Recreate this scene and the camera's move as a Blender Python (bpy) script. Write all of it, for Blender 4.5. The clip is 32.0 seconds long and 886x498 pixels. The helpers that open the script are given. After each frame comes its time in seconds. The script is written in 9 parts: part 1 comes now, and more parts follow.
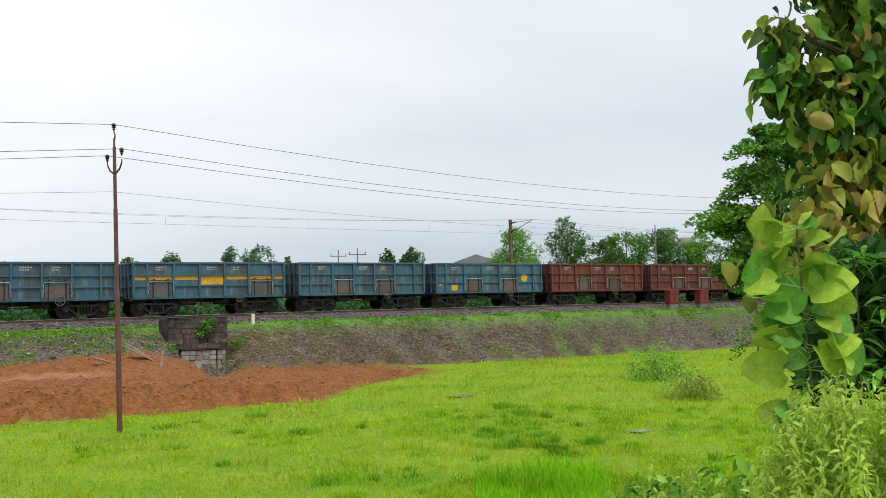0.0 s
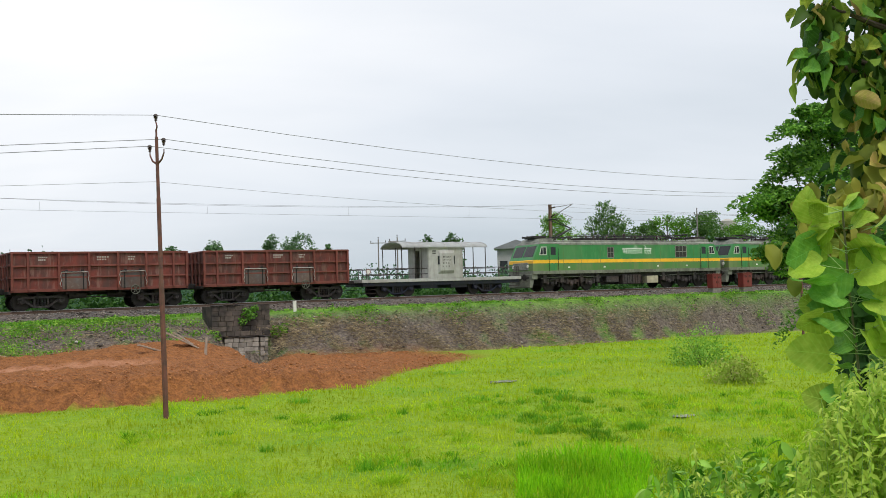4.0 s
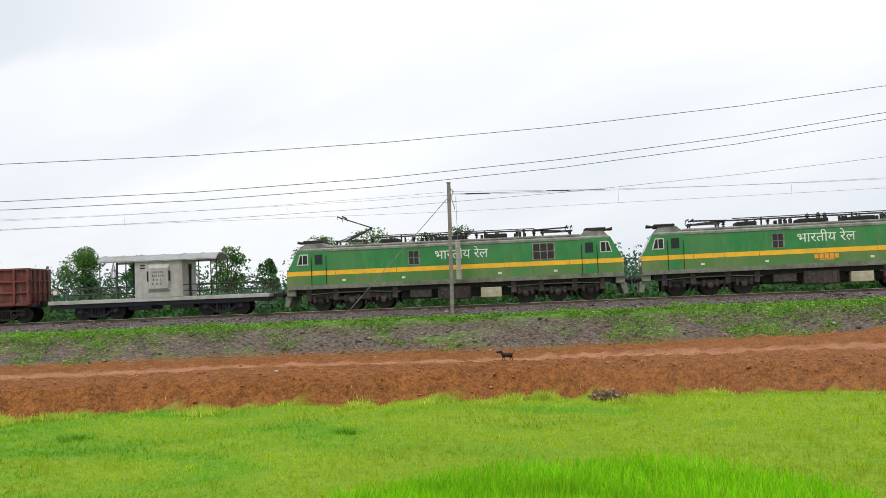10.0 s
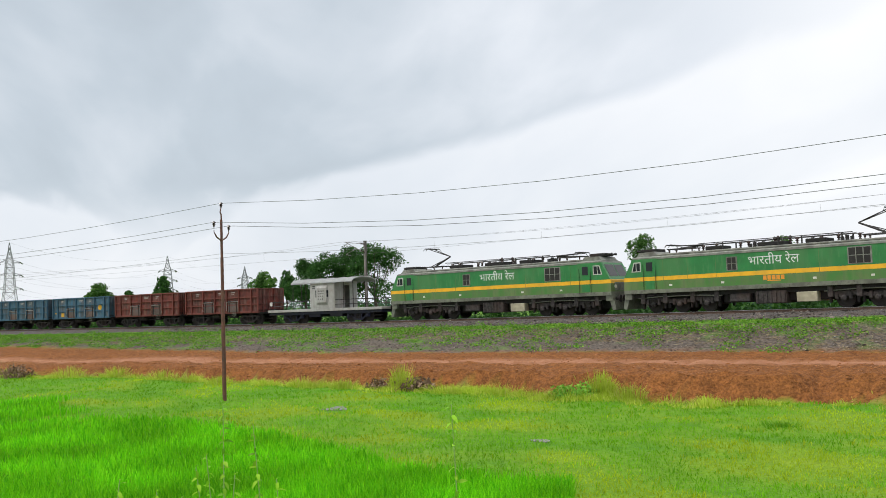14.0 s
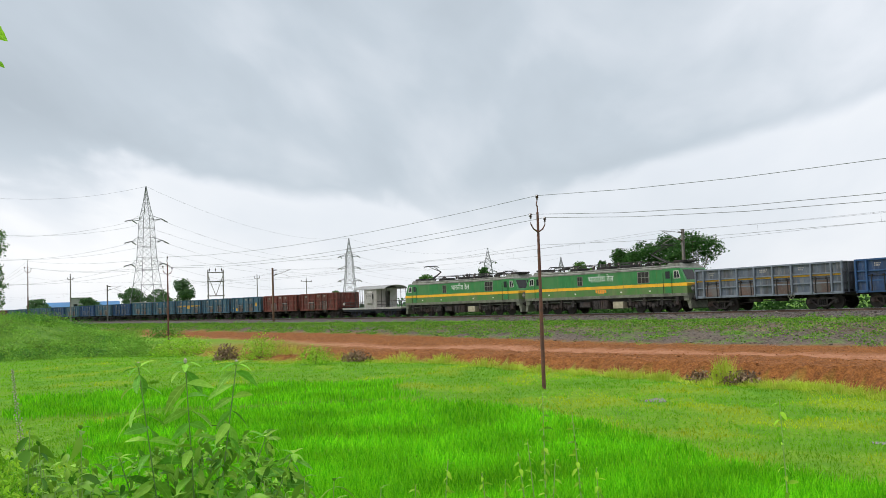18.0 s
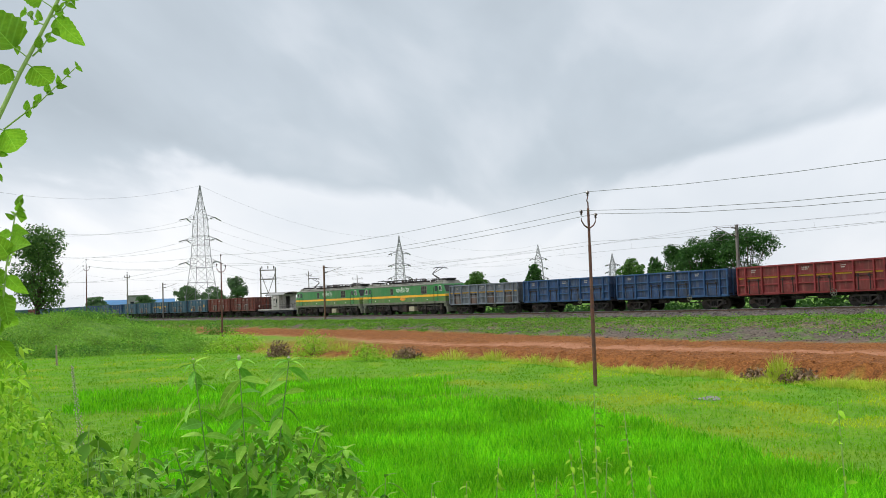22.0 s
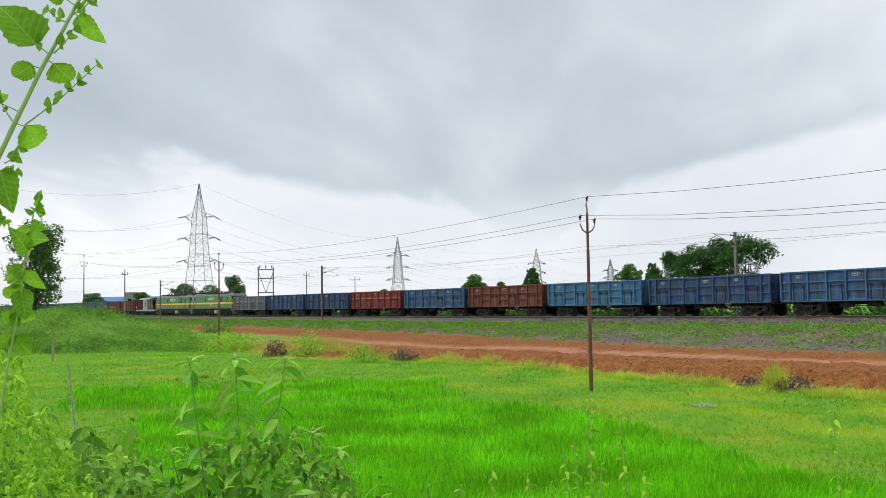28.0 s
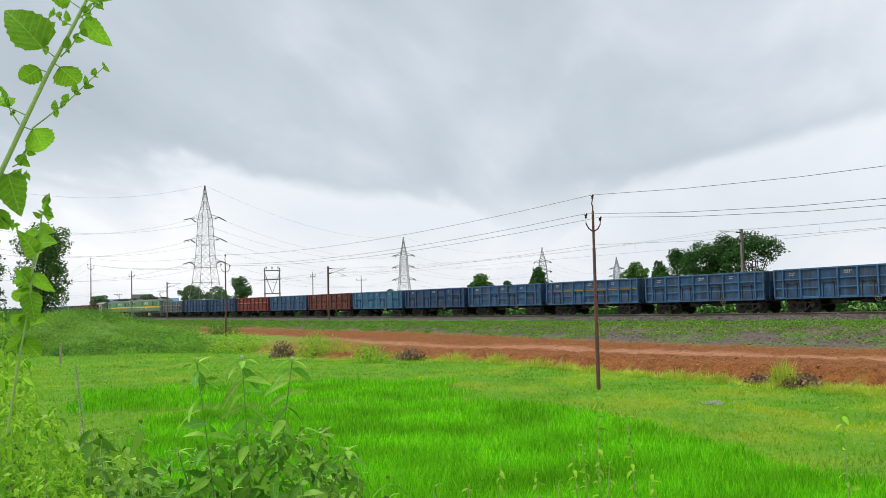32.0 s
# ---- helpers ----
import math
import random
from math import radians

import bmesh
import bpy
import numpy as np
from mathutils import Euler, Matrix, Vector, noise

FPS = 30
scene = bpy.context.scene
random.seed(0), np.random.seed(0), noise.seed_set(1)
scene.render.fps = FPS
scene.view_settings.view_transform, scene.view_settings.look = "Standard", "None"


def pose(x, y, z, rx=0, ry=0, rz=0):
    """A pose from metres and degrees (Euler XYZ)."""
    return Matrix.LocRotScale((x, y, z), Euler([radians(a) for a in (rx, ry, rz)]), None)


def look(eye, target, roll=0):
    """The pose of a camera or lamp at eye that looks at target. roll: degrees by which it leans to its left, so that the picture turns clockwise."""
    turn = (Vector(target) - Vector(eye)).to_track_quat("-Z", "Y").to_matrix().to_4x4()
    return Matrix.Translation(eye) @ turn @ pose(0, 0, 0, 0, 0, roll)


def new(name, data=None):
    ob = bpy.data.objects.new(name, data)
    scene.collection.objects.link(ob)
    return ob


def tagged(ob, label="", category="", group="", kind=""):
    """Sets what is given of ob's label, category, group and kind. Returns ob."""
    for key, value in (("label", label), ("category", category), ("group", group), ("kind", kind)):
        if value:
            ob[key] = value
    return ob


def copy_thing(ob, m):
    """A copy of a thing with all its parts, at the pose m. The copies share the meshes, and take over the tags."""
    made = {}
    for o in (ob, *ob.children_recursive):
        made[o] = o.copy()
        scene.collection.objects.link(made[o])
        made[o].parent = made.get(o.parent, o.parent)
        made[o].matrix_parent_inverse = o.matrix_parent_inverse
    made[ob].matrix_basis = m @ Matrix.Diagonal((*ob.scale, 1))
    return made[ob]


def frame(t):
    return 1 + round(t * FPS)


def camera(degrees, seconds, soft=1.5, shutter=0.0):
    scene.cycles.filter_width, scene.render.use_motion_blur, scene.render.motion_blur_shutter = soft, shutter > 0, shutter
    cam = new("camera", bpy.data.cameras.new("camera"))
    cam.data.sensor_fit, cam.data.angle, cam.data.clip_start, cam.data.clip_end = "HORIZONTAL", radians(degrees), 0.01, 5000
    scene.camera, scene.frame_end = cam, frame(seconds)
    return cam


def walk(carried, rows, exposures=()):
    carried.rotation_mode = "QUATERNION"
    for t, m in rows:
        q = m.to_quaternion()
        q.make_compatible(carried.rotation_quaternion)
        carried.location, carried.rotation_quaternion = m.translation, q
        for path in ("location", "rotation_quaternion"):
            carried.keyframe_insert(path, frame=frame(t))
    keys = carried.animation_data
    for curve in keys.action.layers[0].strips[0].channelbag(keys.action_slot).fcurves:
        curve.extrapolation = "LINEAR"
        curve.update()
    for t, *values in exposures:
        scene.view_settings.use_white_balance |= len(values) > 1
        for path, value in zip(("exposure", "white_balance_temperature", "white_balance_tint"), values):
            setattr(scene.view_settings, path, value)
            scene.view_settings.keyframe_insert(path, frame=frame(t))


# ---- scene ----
cam = camera(50.29, 32.0, soft=0.5)
EYE = (0.0, 0.0, 3.8)
TURNS = [
    (0.0, 93.369, 0.787, -7.243), (0.5, 93.431, 0.858, -6.747), (1.0, 93.682, 1.043, -6.294), (1.5, 93.619, 1.364, -5.983),
    (2.0, 93.519, 1.580, -5.653), (2.5, 93.532, 1.481, -5.391), (4.5, 92.390, 1.161, -4.183), (5.0, 93.340, 1.212, -2.871),
    (5.5, 92.400, 1.157, -1.314), (6.0, 92.512, 0.934, 0.042), (6.5, 92.518, 0.589, 2.255), (7.0, 92.391, 0.639, 4.551),
    (7.5, 92.202, 0.767, 7.705), (8.0, 92.668, 0.457, 13.568), (8.5, 92.355, 1.036, 22.234), (9.0, 92.382, 1.589, 28.575),
    (9.5, 92.583, 1.632, 33.664), (10.0, 92.592, 1.715, 38.796), (10.5, 92.684, 2.071, 44.233), (11.0, 92.132, 2.311, 49.466),
    (11.5, 92.596, 1.958, 53.788), (12.0, 93.581, 1.445, 58.882), (12.5, 93.796, 1.735, 64.553), (13.0, 93.688, 1.054, 68.580),
    (13.5, 93.019, 1.237, 73.024), (14.0, 93.230, 1.859, 79.392), (14.5, 93.257, 1.866, 83.072), (15.0, 93.395, 1.556, 85.394),
    (15.5, 93.301, 1.305, 88.797), (17.5, 92.944, 1.889, 97.339), (18.0, 93.243, 1.813, 98.406), (18.5, 93.109, 1.889, 99.380),
    (19.0, 92.858, 1.958, 99.939), (19.5, 92.720, 2.099, 100.103), (20.0, 92.518, 2.036, 100.897), (20.5, 92.843, 2.297, 100.966),
    (21.0, 93.023, 2.145, 101.351), (21.5, 93.217, 2.026, 101.202), (22.0, 93.163, 1.885, 101.451), (22.5, 93.064, 1.448, 101.129),
    (23.0, 92.827, 1.797, 101.366), (23.5, 92.914, 1.261, 101.692), (24.0, 93.040, 1.208, 102.570), (24.5, 92.911, 1.144, 103.441),
    (25.0, 92.761, 1.150, 102.709), (25.5, 92.987, 1.245, 102.330), (26.0, 93.422, 1.054, 101.671), (26.5, 93.349, 0.939, 101.629),
    (28.5, 93.300, 0.916, 101.231), (29.0, 93.311, 1.010, 101.298), (29.5, 93.482, 1.258, 101.223), (30.0, 93.286, 1.180, 100.834),
    (30.5, 93.598, 1.221, 101.198), (31.0, 93.562, 1.529, 101.331), (31.5, 93.644, 1.479, 101.451), (32.0, 93.285, 1.369, 101.680),
]
walk(cam, [(t, pose(*EYE, rx, ry, rz)) for t, rx, ry, rz in TURNS])

# ---- sky and sun: a bright monsoon overcast; the sun is placed behind the camera to light the train's near side ----
SUN_AZ, SUN_EL = radians(168), radians(62)
SUN_DIR = Vector((math.sin(SUN_AZ) * math.cos(SUN_EL), math.cos(SUN_AZ) * math.cos(SUN_EL), math.sin(SUN_EL)))


def make_world():
    world = bpy.data.worlds.new("sky")
    scene.world = world
    world.use_nodes = True
    nt = world.node_tree
    nt.nodes.clear()
    N, link = nt.nodes.new, nt.links.new
    out, bg = N("ShaderNodeOutputWorld"), N("ShaderNodeBackground")
    sky = N("ShaderNodeTexSky")
    sky.sky_type, sky.sun_disc = "NISHITA", False
    sky.sun_elevation, sky.sun_rotation = SUN_EL, SUN_AZ
    sky.air_density, sky.dust_density = 1.0, 2.0
    tc = N("ShaderNodeTexCoord")

    def math_node(op, a, b=None, clamp=False):
        n = N("ShaderNodeMath")
        n.operation, n.use_clamp = op, clamp
        for i, v in enumerate((a, b)):
            if v is None:
                continue
            if isinstance(v, (int, float)):
                n.inputs[i].default_value = v
            else:
                link(v, n.inputs[i])
        return n.outputs[0]

    # clouds lie on a layer that bends down to the horizon: the way is divided by its rise
    sep = N("ShaderNodeSeparateXYZ")
    link(tc.outputs["Generated"], sep.inputs[0])
    rise = math_node("MAXIMUM", sep.outputs[2], 0.0)
    rise = math_node("ADD", rise, 0.26)
    comb = N("ShaderNodeCombineXYZ")
    link(math_node("DIVIDE", sep.outputs[0], rise), comb.inputs[0])
    link(math_node("DIVIDE", sep.outputs[1], rise), comb.inputs[1])
    # slow eddies bend the cloud's forms
    eddy, shift, bent = N("ShaderNodeTexNoise"), N("ShaderNodeVectorMath"), N("ShaderNodeVectorMath")
    eddy.inputs["Scale"].default_value, eddy.inputs["Detail"].default_value = 1.4, 2.0
    street = N("ShaderNodeMapping")
    street.inputs["Rotation"].default_value = (0, 0, radians(-28))
    street.inputs["Scale"].default_value = (0.50, 1.05, 1.0)
    link(comb.outputs[0], street.inputs[0])
    link(street.outputs[0], eddy.inputs["Vector"])
    shift.operation, bent.operation = "SCALE", "ADD"
    shift.inputs["Scale"].default_value = 0.40
    link(eddy.outputs["Color"], shift.inputs[0])
    link(street.outputs[0], bent.inputs[0])
    link(shift.outputs[0], bent.inputs[1])
    big, small = N("ShaderNodeTexNoise"), N("ShaderNodeTexNoise")
    for n, sc, det, ro in ((big, 1.15, 5.0, 0.44), (small, 3.0, 5.0, 0.50)):
        n.inputs["Scale"].default_value, n.inputs["Detail"].default_value = sc, det
        n.inputs["Roughness"].default_value = ro
        link(bent.outputs[0], n.inputs["Vector"])
    # the brightness round the placed sun and in thin cloud ahead, and the heavier cloud over the open fields
    def towards(way):
        dot = N("ShaderNodeVectorMath")
        dot.operation = "DOT_PRODUCT"
        link(tc.outputs["Generated"], dot.inputs[0])
        dot.inputs[1].default_value = way
        return dot.outputs["Value"]

    thin = Vector((math.sin(radians(-28)) * 0.79, math.cos(radians(-28)) * 0.79, 0.61))
    glow = math_node("ADD", math_node("MULTIPLY", math_node("POWER", math_node("MAXIMUM", towards(SUN_DIR), 0.0), 4.0), 1.4), math_node("MULTIPLY", math_node("POWER", math_node("MAXIMUM", towards(thin), 0.0), 8.0), 1.8))
    heavy = Vector((math.sin(radians(-118)) * 0.84, math.cos(radians(-118)) * 0.84, 0.54))
    drift = math_node("ADD", math_node("MULTIPLY", math_node("SUBTRACT", big.outputs[0], 0.5), 0.95), math_node("MULTIPLY", math_node("SUBTRACT", small.outputs[0], 0.5), 0.30))
    cover = math_node("ADD", towards(heavy), drift)
    mr = N("ShaderNodeMapRange")
    mr.interpolation_type = "SMOOTHSTEP"
    mr.inputs[1].default_value, mr.inputs[2].default_value = 0.40, 0.76
    link(cover, mr.inputs[0])
    # the cloud's ragged lower edge runs slantwise up from the field's end
    edge_a = Vector((math.sin(radians(-79)) * math.cos(radians(9.0)), math.cos(radians(-79)) * math.cos(radians(9.0)), math.sin(radians(9.0))))
    edge_b = Vector((math.sin(radians(-47)) * math.cos(radians(16.2)), math.cos(radians(-47)) * math.cos(radians(16.2)), math.sin(radians(16.2))))
    rim = N("ShaderNodeMapRange")
    rim.interpolation_type = "SMOOTHSTEP"
    rim.inputs[1].default_value, rim.inputs[2].default_value = -0.010, 0.024
    across = edge_b.cross(edge_a).normalized()
    link(math_node("ADD", towards(across), math_node("MULTIPLY", drift, 0.24)), rim.inputs[0])
    up = N("ShaderNodeMapRange")
    up.interpolation_type = "SMOOTHSTEP"
    up.inputs[1].default_value, up.inputs[2].default_value = 0.096, 0.130
    link(math_node("ADD", sep.outputs[2], math_node("MULTIPLY", drift, 0.34)), up.inputs[0])
    cloud = math_node("MULTIPLY", math_node("MULTIPLY", mr.outputs[0], rim.outputs[0]), up.outputs[0])
    soft = math_node("ADD", math_node("MULTIPLY", big.outputs[0], 0.76), math_node("MULTIPLY", small.outputs[0], 0.24))
    level = math_node("ADD", math_node("MULTIPLY", soft, 0.50), math_node("MULTIPLY", glow, 0.17))
    rift = Vector((math.sin(radians(-57)) * 0.985, math.cos(radians(-57)) * 0.985, 0.17))
    level = math_node("ADD", level, math_node("MULTIPLY", math_node("POWER", math_node("MAXIMUM", towards(rift), 0.0), 14.0), 0.09))
    gap = Vector((math.sin(radians(-116)) * 0.998, math.cos(radians(-116)) * 0.998, 0.06))
    level = math_node("ADD", level, math_node("MULTIPLY", math_node("POWER", math_node("MAXIMUM", towards(gap), 0.0), 40.0), 0.06))
    level = math_node("ADD", level, 0.545)
    clear = Vector((math.sin(radians(-131)) * 0.96, math.cos(radians(-131)) * 0.96, 0.28))
    level = math_node("ADD", level, math_node("MULTIPLY", math_node("POWER", math_node("MAXIMUM", towards(clear), 0.0), 26.0), 0.15))
    # a bluer, thicker veil low over the railway
    low = math_node("MULTIPLY", math_node("SUBTRACT", 0.24, sep.outputs[2], True), math_node("POWER", math_node("MAXIMUM", towards(Vector((0.07, 0.998, 0.05))), 0.0), 7.0))
    level = math_node("SUBTRACT", level, math_node("MULTIPLY", low, 0.82))
    level = math_node("SUBTRACT", level, math_node("MULTIPLY", cloud, math_node("SUBTRACT", 0.75, math_node("MULTIPLY", soft, 1.08))))
    ramp = N("ShaderNodeValToRGB")
    e = ramp.color_ramp.elements
    e[0].position, e[0].color = 0.25, (0.335, 0.388, 0.436, 1)
    e[1].position, e[1].color = 1.0, (1.06, 1.06, 1.07, 1)
    mid = ramp.color_ramp.elements.new(0.62)
    mid.color = (0.563, 0.630, 0.695, 1)
    mid = ramp.color_ramp.elements.new(0.80)
    mid.color = (0.788, 0.830, 0.888, 1)
    link(level, ramp.inputs[0])
    mix = N("ShaderNodeMixRGB")
    mix.inputs[0].default_value = 0.92
    tone = N("ShaderNodeMixRGB")
    tone.blend_type = "MULTIPLY"
    tone.inputs[0].default_value = 1.0
    tone.inputs[2].default_value = (0.10, 0.10, 0.10, 1)
    link(sky.outputs[0], tone.inputs[1])
    link(tone.outputs[0], mix.inputs[1])
    link(ramp.outputs[0], mix.inputs[2])
    link(mix.outputs[0], bg.inputs[0])
    bg.inputs[1].default_value = 1.0
    link(bg.outputs[0], out.inputs[0])


make_world()
sun = new("sun", bpy.data.lights.new("sun", "SUN"))
sun.data.energy, sun.data.angle, sun.data.color = 2.0, radians(18), (1.0, 0.96, 0.90)
sun.matrix_world = look(SUN_DIR * 100, (0, 0, 0))
scene.view_settings.exposure = 0.1

# ---- materials ----
def mat(name, c1, c2=None, scale=6.0, rough=0.7, bump=0.0, metal=0.0, stain=None, stain_scale=0.8, stain_amt=0.5,
        rand=0.0, coords="Object", fine=30.0, streak=False, spec=0.5, scuff=None, scuff_amt=0.6, stain_from=0.50):
    """Grain between c1 and c2, stains of another scale, a spread from object to object, fine relief."""
    m = bpy.data.materials.new(name)
    m.use_nodes = True
    nt = m.node_tree
    N, link = nt.nodes.new, nt.links.new
    b = nt.nodes["Principled BSDF"]
    b.inputs["Roughness"].default_value, b.inputs["Metallic"].default_value = rough, metal
    b.inputs["Specular IOR Level"].default_value = spec
    c2 = c2 or tuple(v * 0.75 for v in c1)
    tc = N("ShaderNodeTexCoord")
    vec = N("ShaderNodeNewGeometry").outputs["Position"] if coords == "Position" else tc.outputs[coords]
    if streak:
        mp = N("ShaderNodeMapping")
        mp.inputs["Scale"].default_value = (1.0, 1.0, 0.16)
        link(vec, mp.inputs[0])
        svec = mp.outputs[0]
    else:
        svec = vec
    n1, n2 = N("ShaderNodeTexNoise"), N("ShaderNodeTexNoise")
    n1.inputs["Scale"].default_value, n1.inputs["Detail"].default_value = scale, 5
    n2.inputs["Scale"].default_value, n2.inputs["Detail"].default_value = stain_scale, 6
    link(vec, n1.inputs["Vector"])
    link(svec, n2.inputs["Vector"])
    r1 = N("ShaderNodeValToRGB")
    r1.color_ramp.elements[0].position, r1.color_ramp.elements[1].position = 0.36, 0.64
    r1.color_ramp.elements[0].color, r1.color_ramp.elements[1].color = (*c1, 1), (*c2, 1)
    link(n1.outputs[0], r1.inputs[0])
    col = r1.outputs[0]
    if stain:
        r2 = N("ShaderNodeValToRGB")
        r2.color_ramp.elements[0].position, r2.color_ramp.elements[1].position = stain_from, stain_from + 0.18
        r2.color_ramp.elements[0].color, r2.color_ramp.elements[1].color = (0, 0, 0, 1), (stain_amt,) * 3 + (1,)
        link(n2.outputs[0], r2.inputs[0])
        mx = N("ShaderNodeMixRGB")
        link(r2.outputs[0], mx.inputs[0])
        link(col, mx.inputs[1])
        mx.inputs[2].default_value = (*stain, 1)
        col = mx.outputs[0]
    if scuff:
        n4, r4, mx = N("ShaderNodeTexNoise"), N("ShaderNodeValToRGB"), N("ShaderNodeMixRGB")
        n4.inputs["Scale"].default_value, n4.inputs["Detail"].default_value, n4.inputs["Roughness"].default_value = 5.5, 8, 0.65
        link(svec, n4.inputs["Vector"])
        r4.color_ramp.elements[0].position, r4.color_ramp.elements[1].position = 0.52, 0.64
        r4.color_ramp.elements[0].color, r4.color_ramp.elements[1].color = (0, 0, 0, 1), (scuff_amt,) * 3 + (1,)
        link(n4.outputs[0], r4.inputs[0])
        link(r4.outputs[0], mx.inputs[0])
        link(col, mx.inputs[1])
        mx.inputs[2].default_value = (*scuff, 1)
        col = mx.outputs[0]
    if rand:
        oi, hs = N("ShaderNodeObjectInfo"), N("ShaderNodeHueSaturation")
        mr = N("ShaderNodeMapRange")
        mr.inputs[3].default_value, mr.inputs[4].default_value = 1 - rand, 1 + rand
        link(oi.outputs["Random"], mr.inputs[0])
        link(mr.outputs[0], hs.inputs["Value"])
        link(col, hs.inputs["Color"])
        col = hs.outputs[0]
    link(col, b.inputs["Base Color"])
    if bump:
        n3, bp = N("ShaderNodeTexNoise"), N("ShaderNodeBump")
        n3.inputs["Scale"].default_value, n3.inputs["Detail"].default_value = fine, 3
        link(vec, n3.inputs["Vector"])
        bp.inputs["Strength"].default_value, bp.inputs["Distance"].default_value = bump, 0.02
        link(n3.outputs[0], bp.inputs["Height"])
        link(bp.outputs[0], b.inputs["Normal"])
    return m


def leaf_mat(name, c1, c2, c3=None, rough=0.55, trans=0.3, scale=0.8):
    """Leaves: a colour for each leaf, light passing through them."""
    m = bpy.data.materials.new(name)
    m.use_nodes = True
    nt = m.node_tree
    N, link = nt.nodes.new, nt.links.new
    b, out = nt.nodes["Principled BSDF"], nt.nodes["Material Output"]
    geo = N("ShaderNodeNewGeometry")
    ramp = N("ShaderNodeValToRGB")
    ramp.color_ramp.elements[0].color, ramp.color_ramp.elements[1].color = (*c1, 1), (*c2, 1)
    if c3:
        e = ramp.color_ramp.elements.new(0.88)
        e.color = (*c2, 1)
        ramp.color_ramp.elements[2].color = (*c3, 1)
    link(geo.outputs["Random Per Island"], ramp.inputs[0])
    no = N("ShaderNodeTexNoise")
    no.inputs["Scale"].default_value = scale
    link(geo.outputs["Position"], no.inputs["Vector"])
    hs, mr = N("ShaderNodeHueSaturation"), N("ShaderNodeMapRange")
    mr.inputs[1].default_value, mr.inputs[2].default_value = 0.3, 0.7
    mr.inputs[3].default_value, mr.inputs[4].default_value = 0.7, 1.25
    link(no.outputs[0], mr.inputs[0])
    link(mr.outputs[0], hs.inputs["Value"])
    link(ramp.outputs[0], hs.inputs["Color"])
    link(hs.outputs[0], b.inputs["Base Color"])
    b.inputs["Roughness"].default_value = rough
    b.inputs["Specular IOR Level"].default_value = 0.18
    tr, mix = N("ShaderNodeBsdfTranslucent"), N("ShaderNodeMixShader")
    link(hs.outputs[0], tr.inputs[0])
    mix.inputs[0].default_value = trans
    link(b.outputs[0], mix.inputs[1])
    link(tr.outputs[0], mix.inputs[2])
    link(mix.outputs[0], out.inputs[0])
    return m


RUST, GRIME = (0.13, 0.055, 0.03), (0.05, 0.045, 0.04)
PAINT = {
    "blue": mat("wagon_blue_paint", (0.027, 0.118, 0.200), (0.044, 0.105, 0.145), 2.2, 0.6, 0.15, stain=(0.050, 0.058, 0.064), stain_amt=0.92, stain_scale=1.3, streak=True, stain_from=0.41, rand=0.16, scuff=(0.19, 0.20, 0.20), scuff_amt=0.55),
    "dark_blue": mat("wagon_dark_blue_paint", (0.0137, 0.0537, 0.161), (0.0117, 0.0371, 0.108), 2.2, 0.55, 0.15, stain=(0.025, 0.035, 0.055), stain_amt=0.8, stain_scale=1.3, streak=True, stain_from=0.44, rand=0.14, scuff=(0.11, 0.14, 0.19), scuff_amt=0.5),
    "steel_blue": mat("wagon_steel_blue_paint", (0.0206, 0.0825, 0.201), (0.0169, 0.0581, 0.14), 2.2, 0.55, 0.15, stain=(0.025, 0.032, 0.045), stain_amt=0.8, stain_scale=1.3, streak=True, stain_from=0.44, rand=0.14, scuff=(0.12, 0.15, 0.20), scuff_amt=0.4),
    "sky_blue": mat("wagon_sky_blue_paint", (0.0238, 0.136, 0.281), (0.0255, 0.102, 0.204), 2.2, 0.5, 0.15, stain=(0.03, 0.06, 0.09), stain_amt=0.75, stain_scale=1.3, streak=True, stain_from=0.44, rand=0.08, scuff=(0.17, 0.21, 0.25), scuff_amt=0.45),
    "grey": mat("wagon_grey_paint", (0.128, 0.156, 0.2), (0.086, 0.109, 0.147), 2.2, 0.65, 0.15, stain=(0.06, 0.055, 0.05), stain_amt=0.8, stain_scale=1.3, streak=True, stain_from=0.44, rand=0.08, scuff=(0.27, 0.27, 0.27), scuff_amt=0.5),
    "rust_red": mat("wagon_rust_red_paint", (0.164, 0.0295, 0.0197), (0.0861, 0.0213, 0.0164), 2.2, 0.7, 0.2, stain=(0.06, 0.03, 0.025), stain_amt=0.75, stain_scale=1.3, streak=True, stain_from=0.44, rand=0.14, scuff=(0.22, 0.13, 0.10), scuff_amt=0.5),
    "red": mat("wagon_red_paint", (0.178, 0.017, 0.0187), (0.119, 0.0136, 0.0153), 2.2, 0.55, 0.15, stain=(0.10, 0.025, 0.02), stain_amt=0.7, stain_scale=1.3, streak=True, stain_from=0.44, rand=0.10, scuff=(0.32, 0.12, 0.09), scuff_amt=0.4),
}
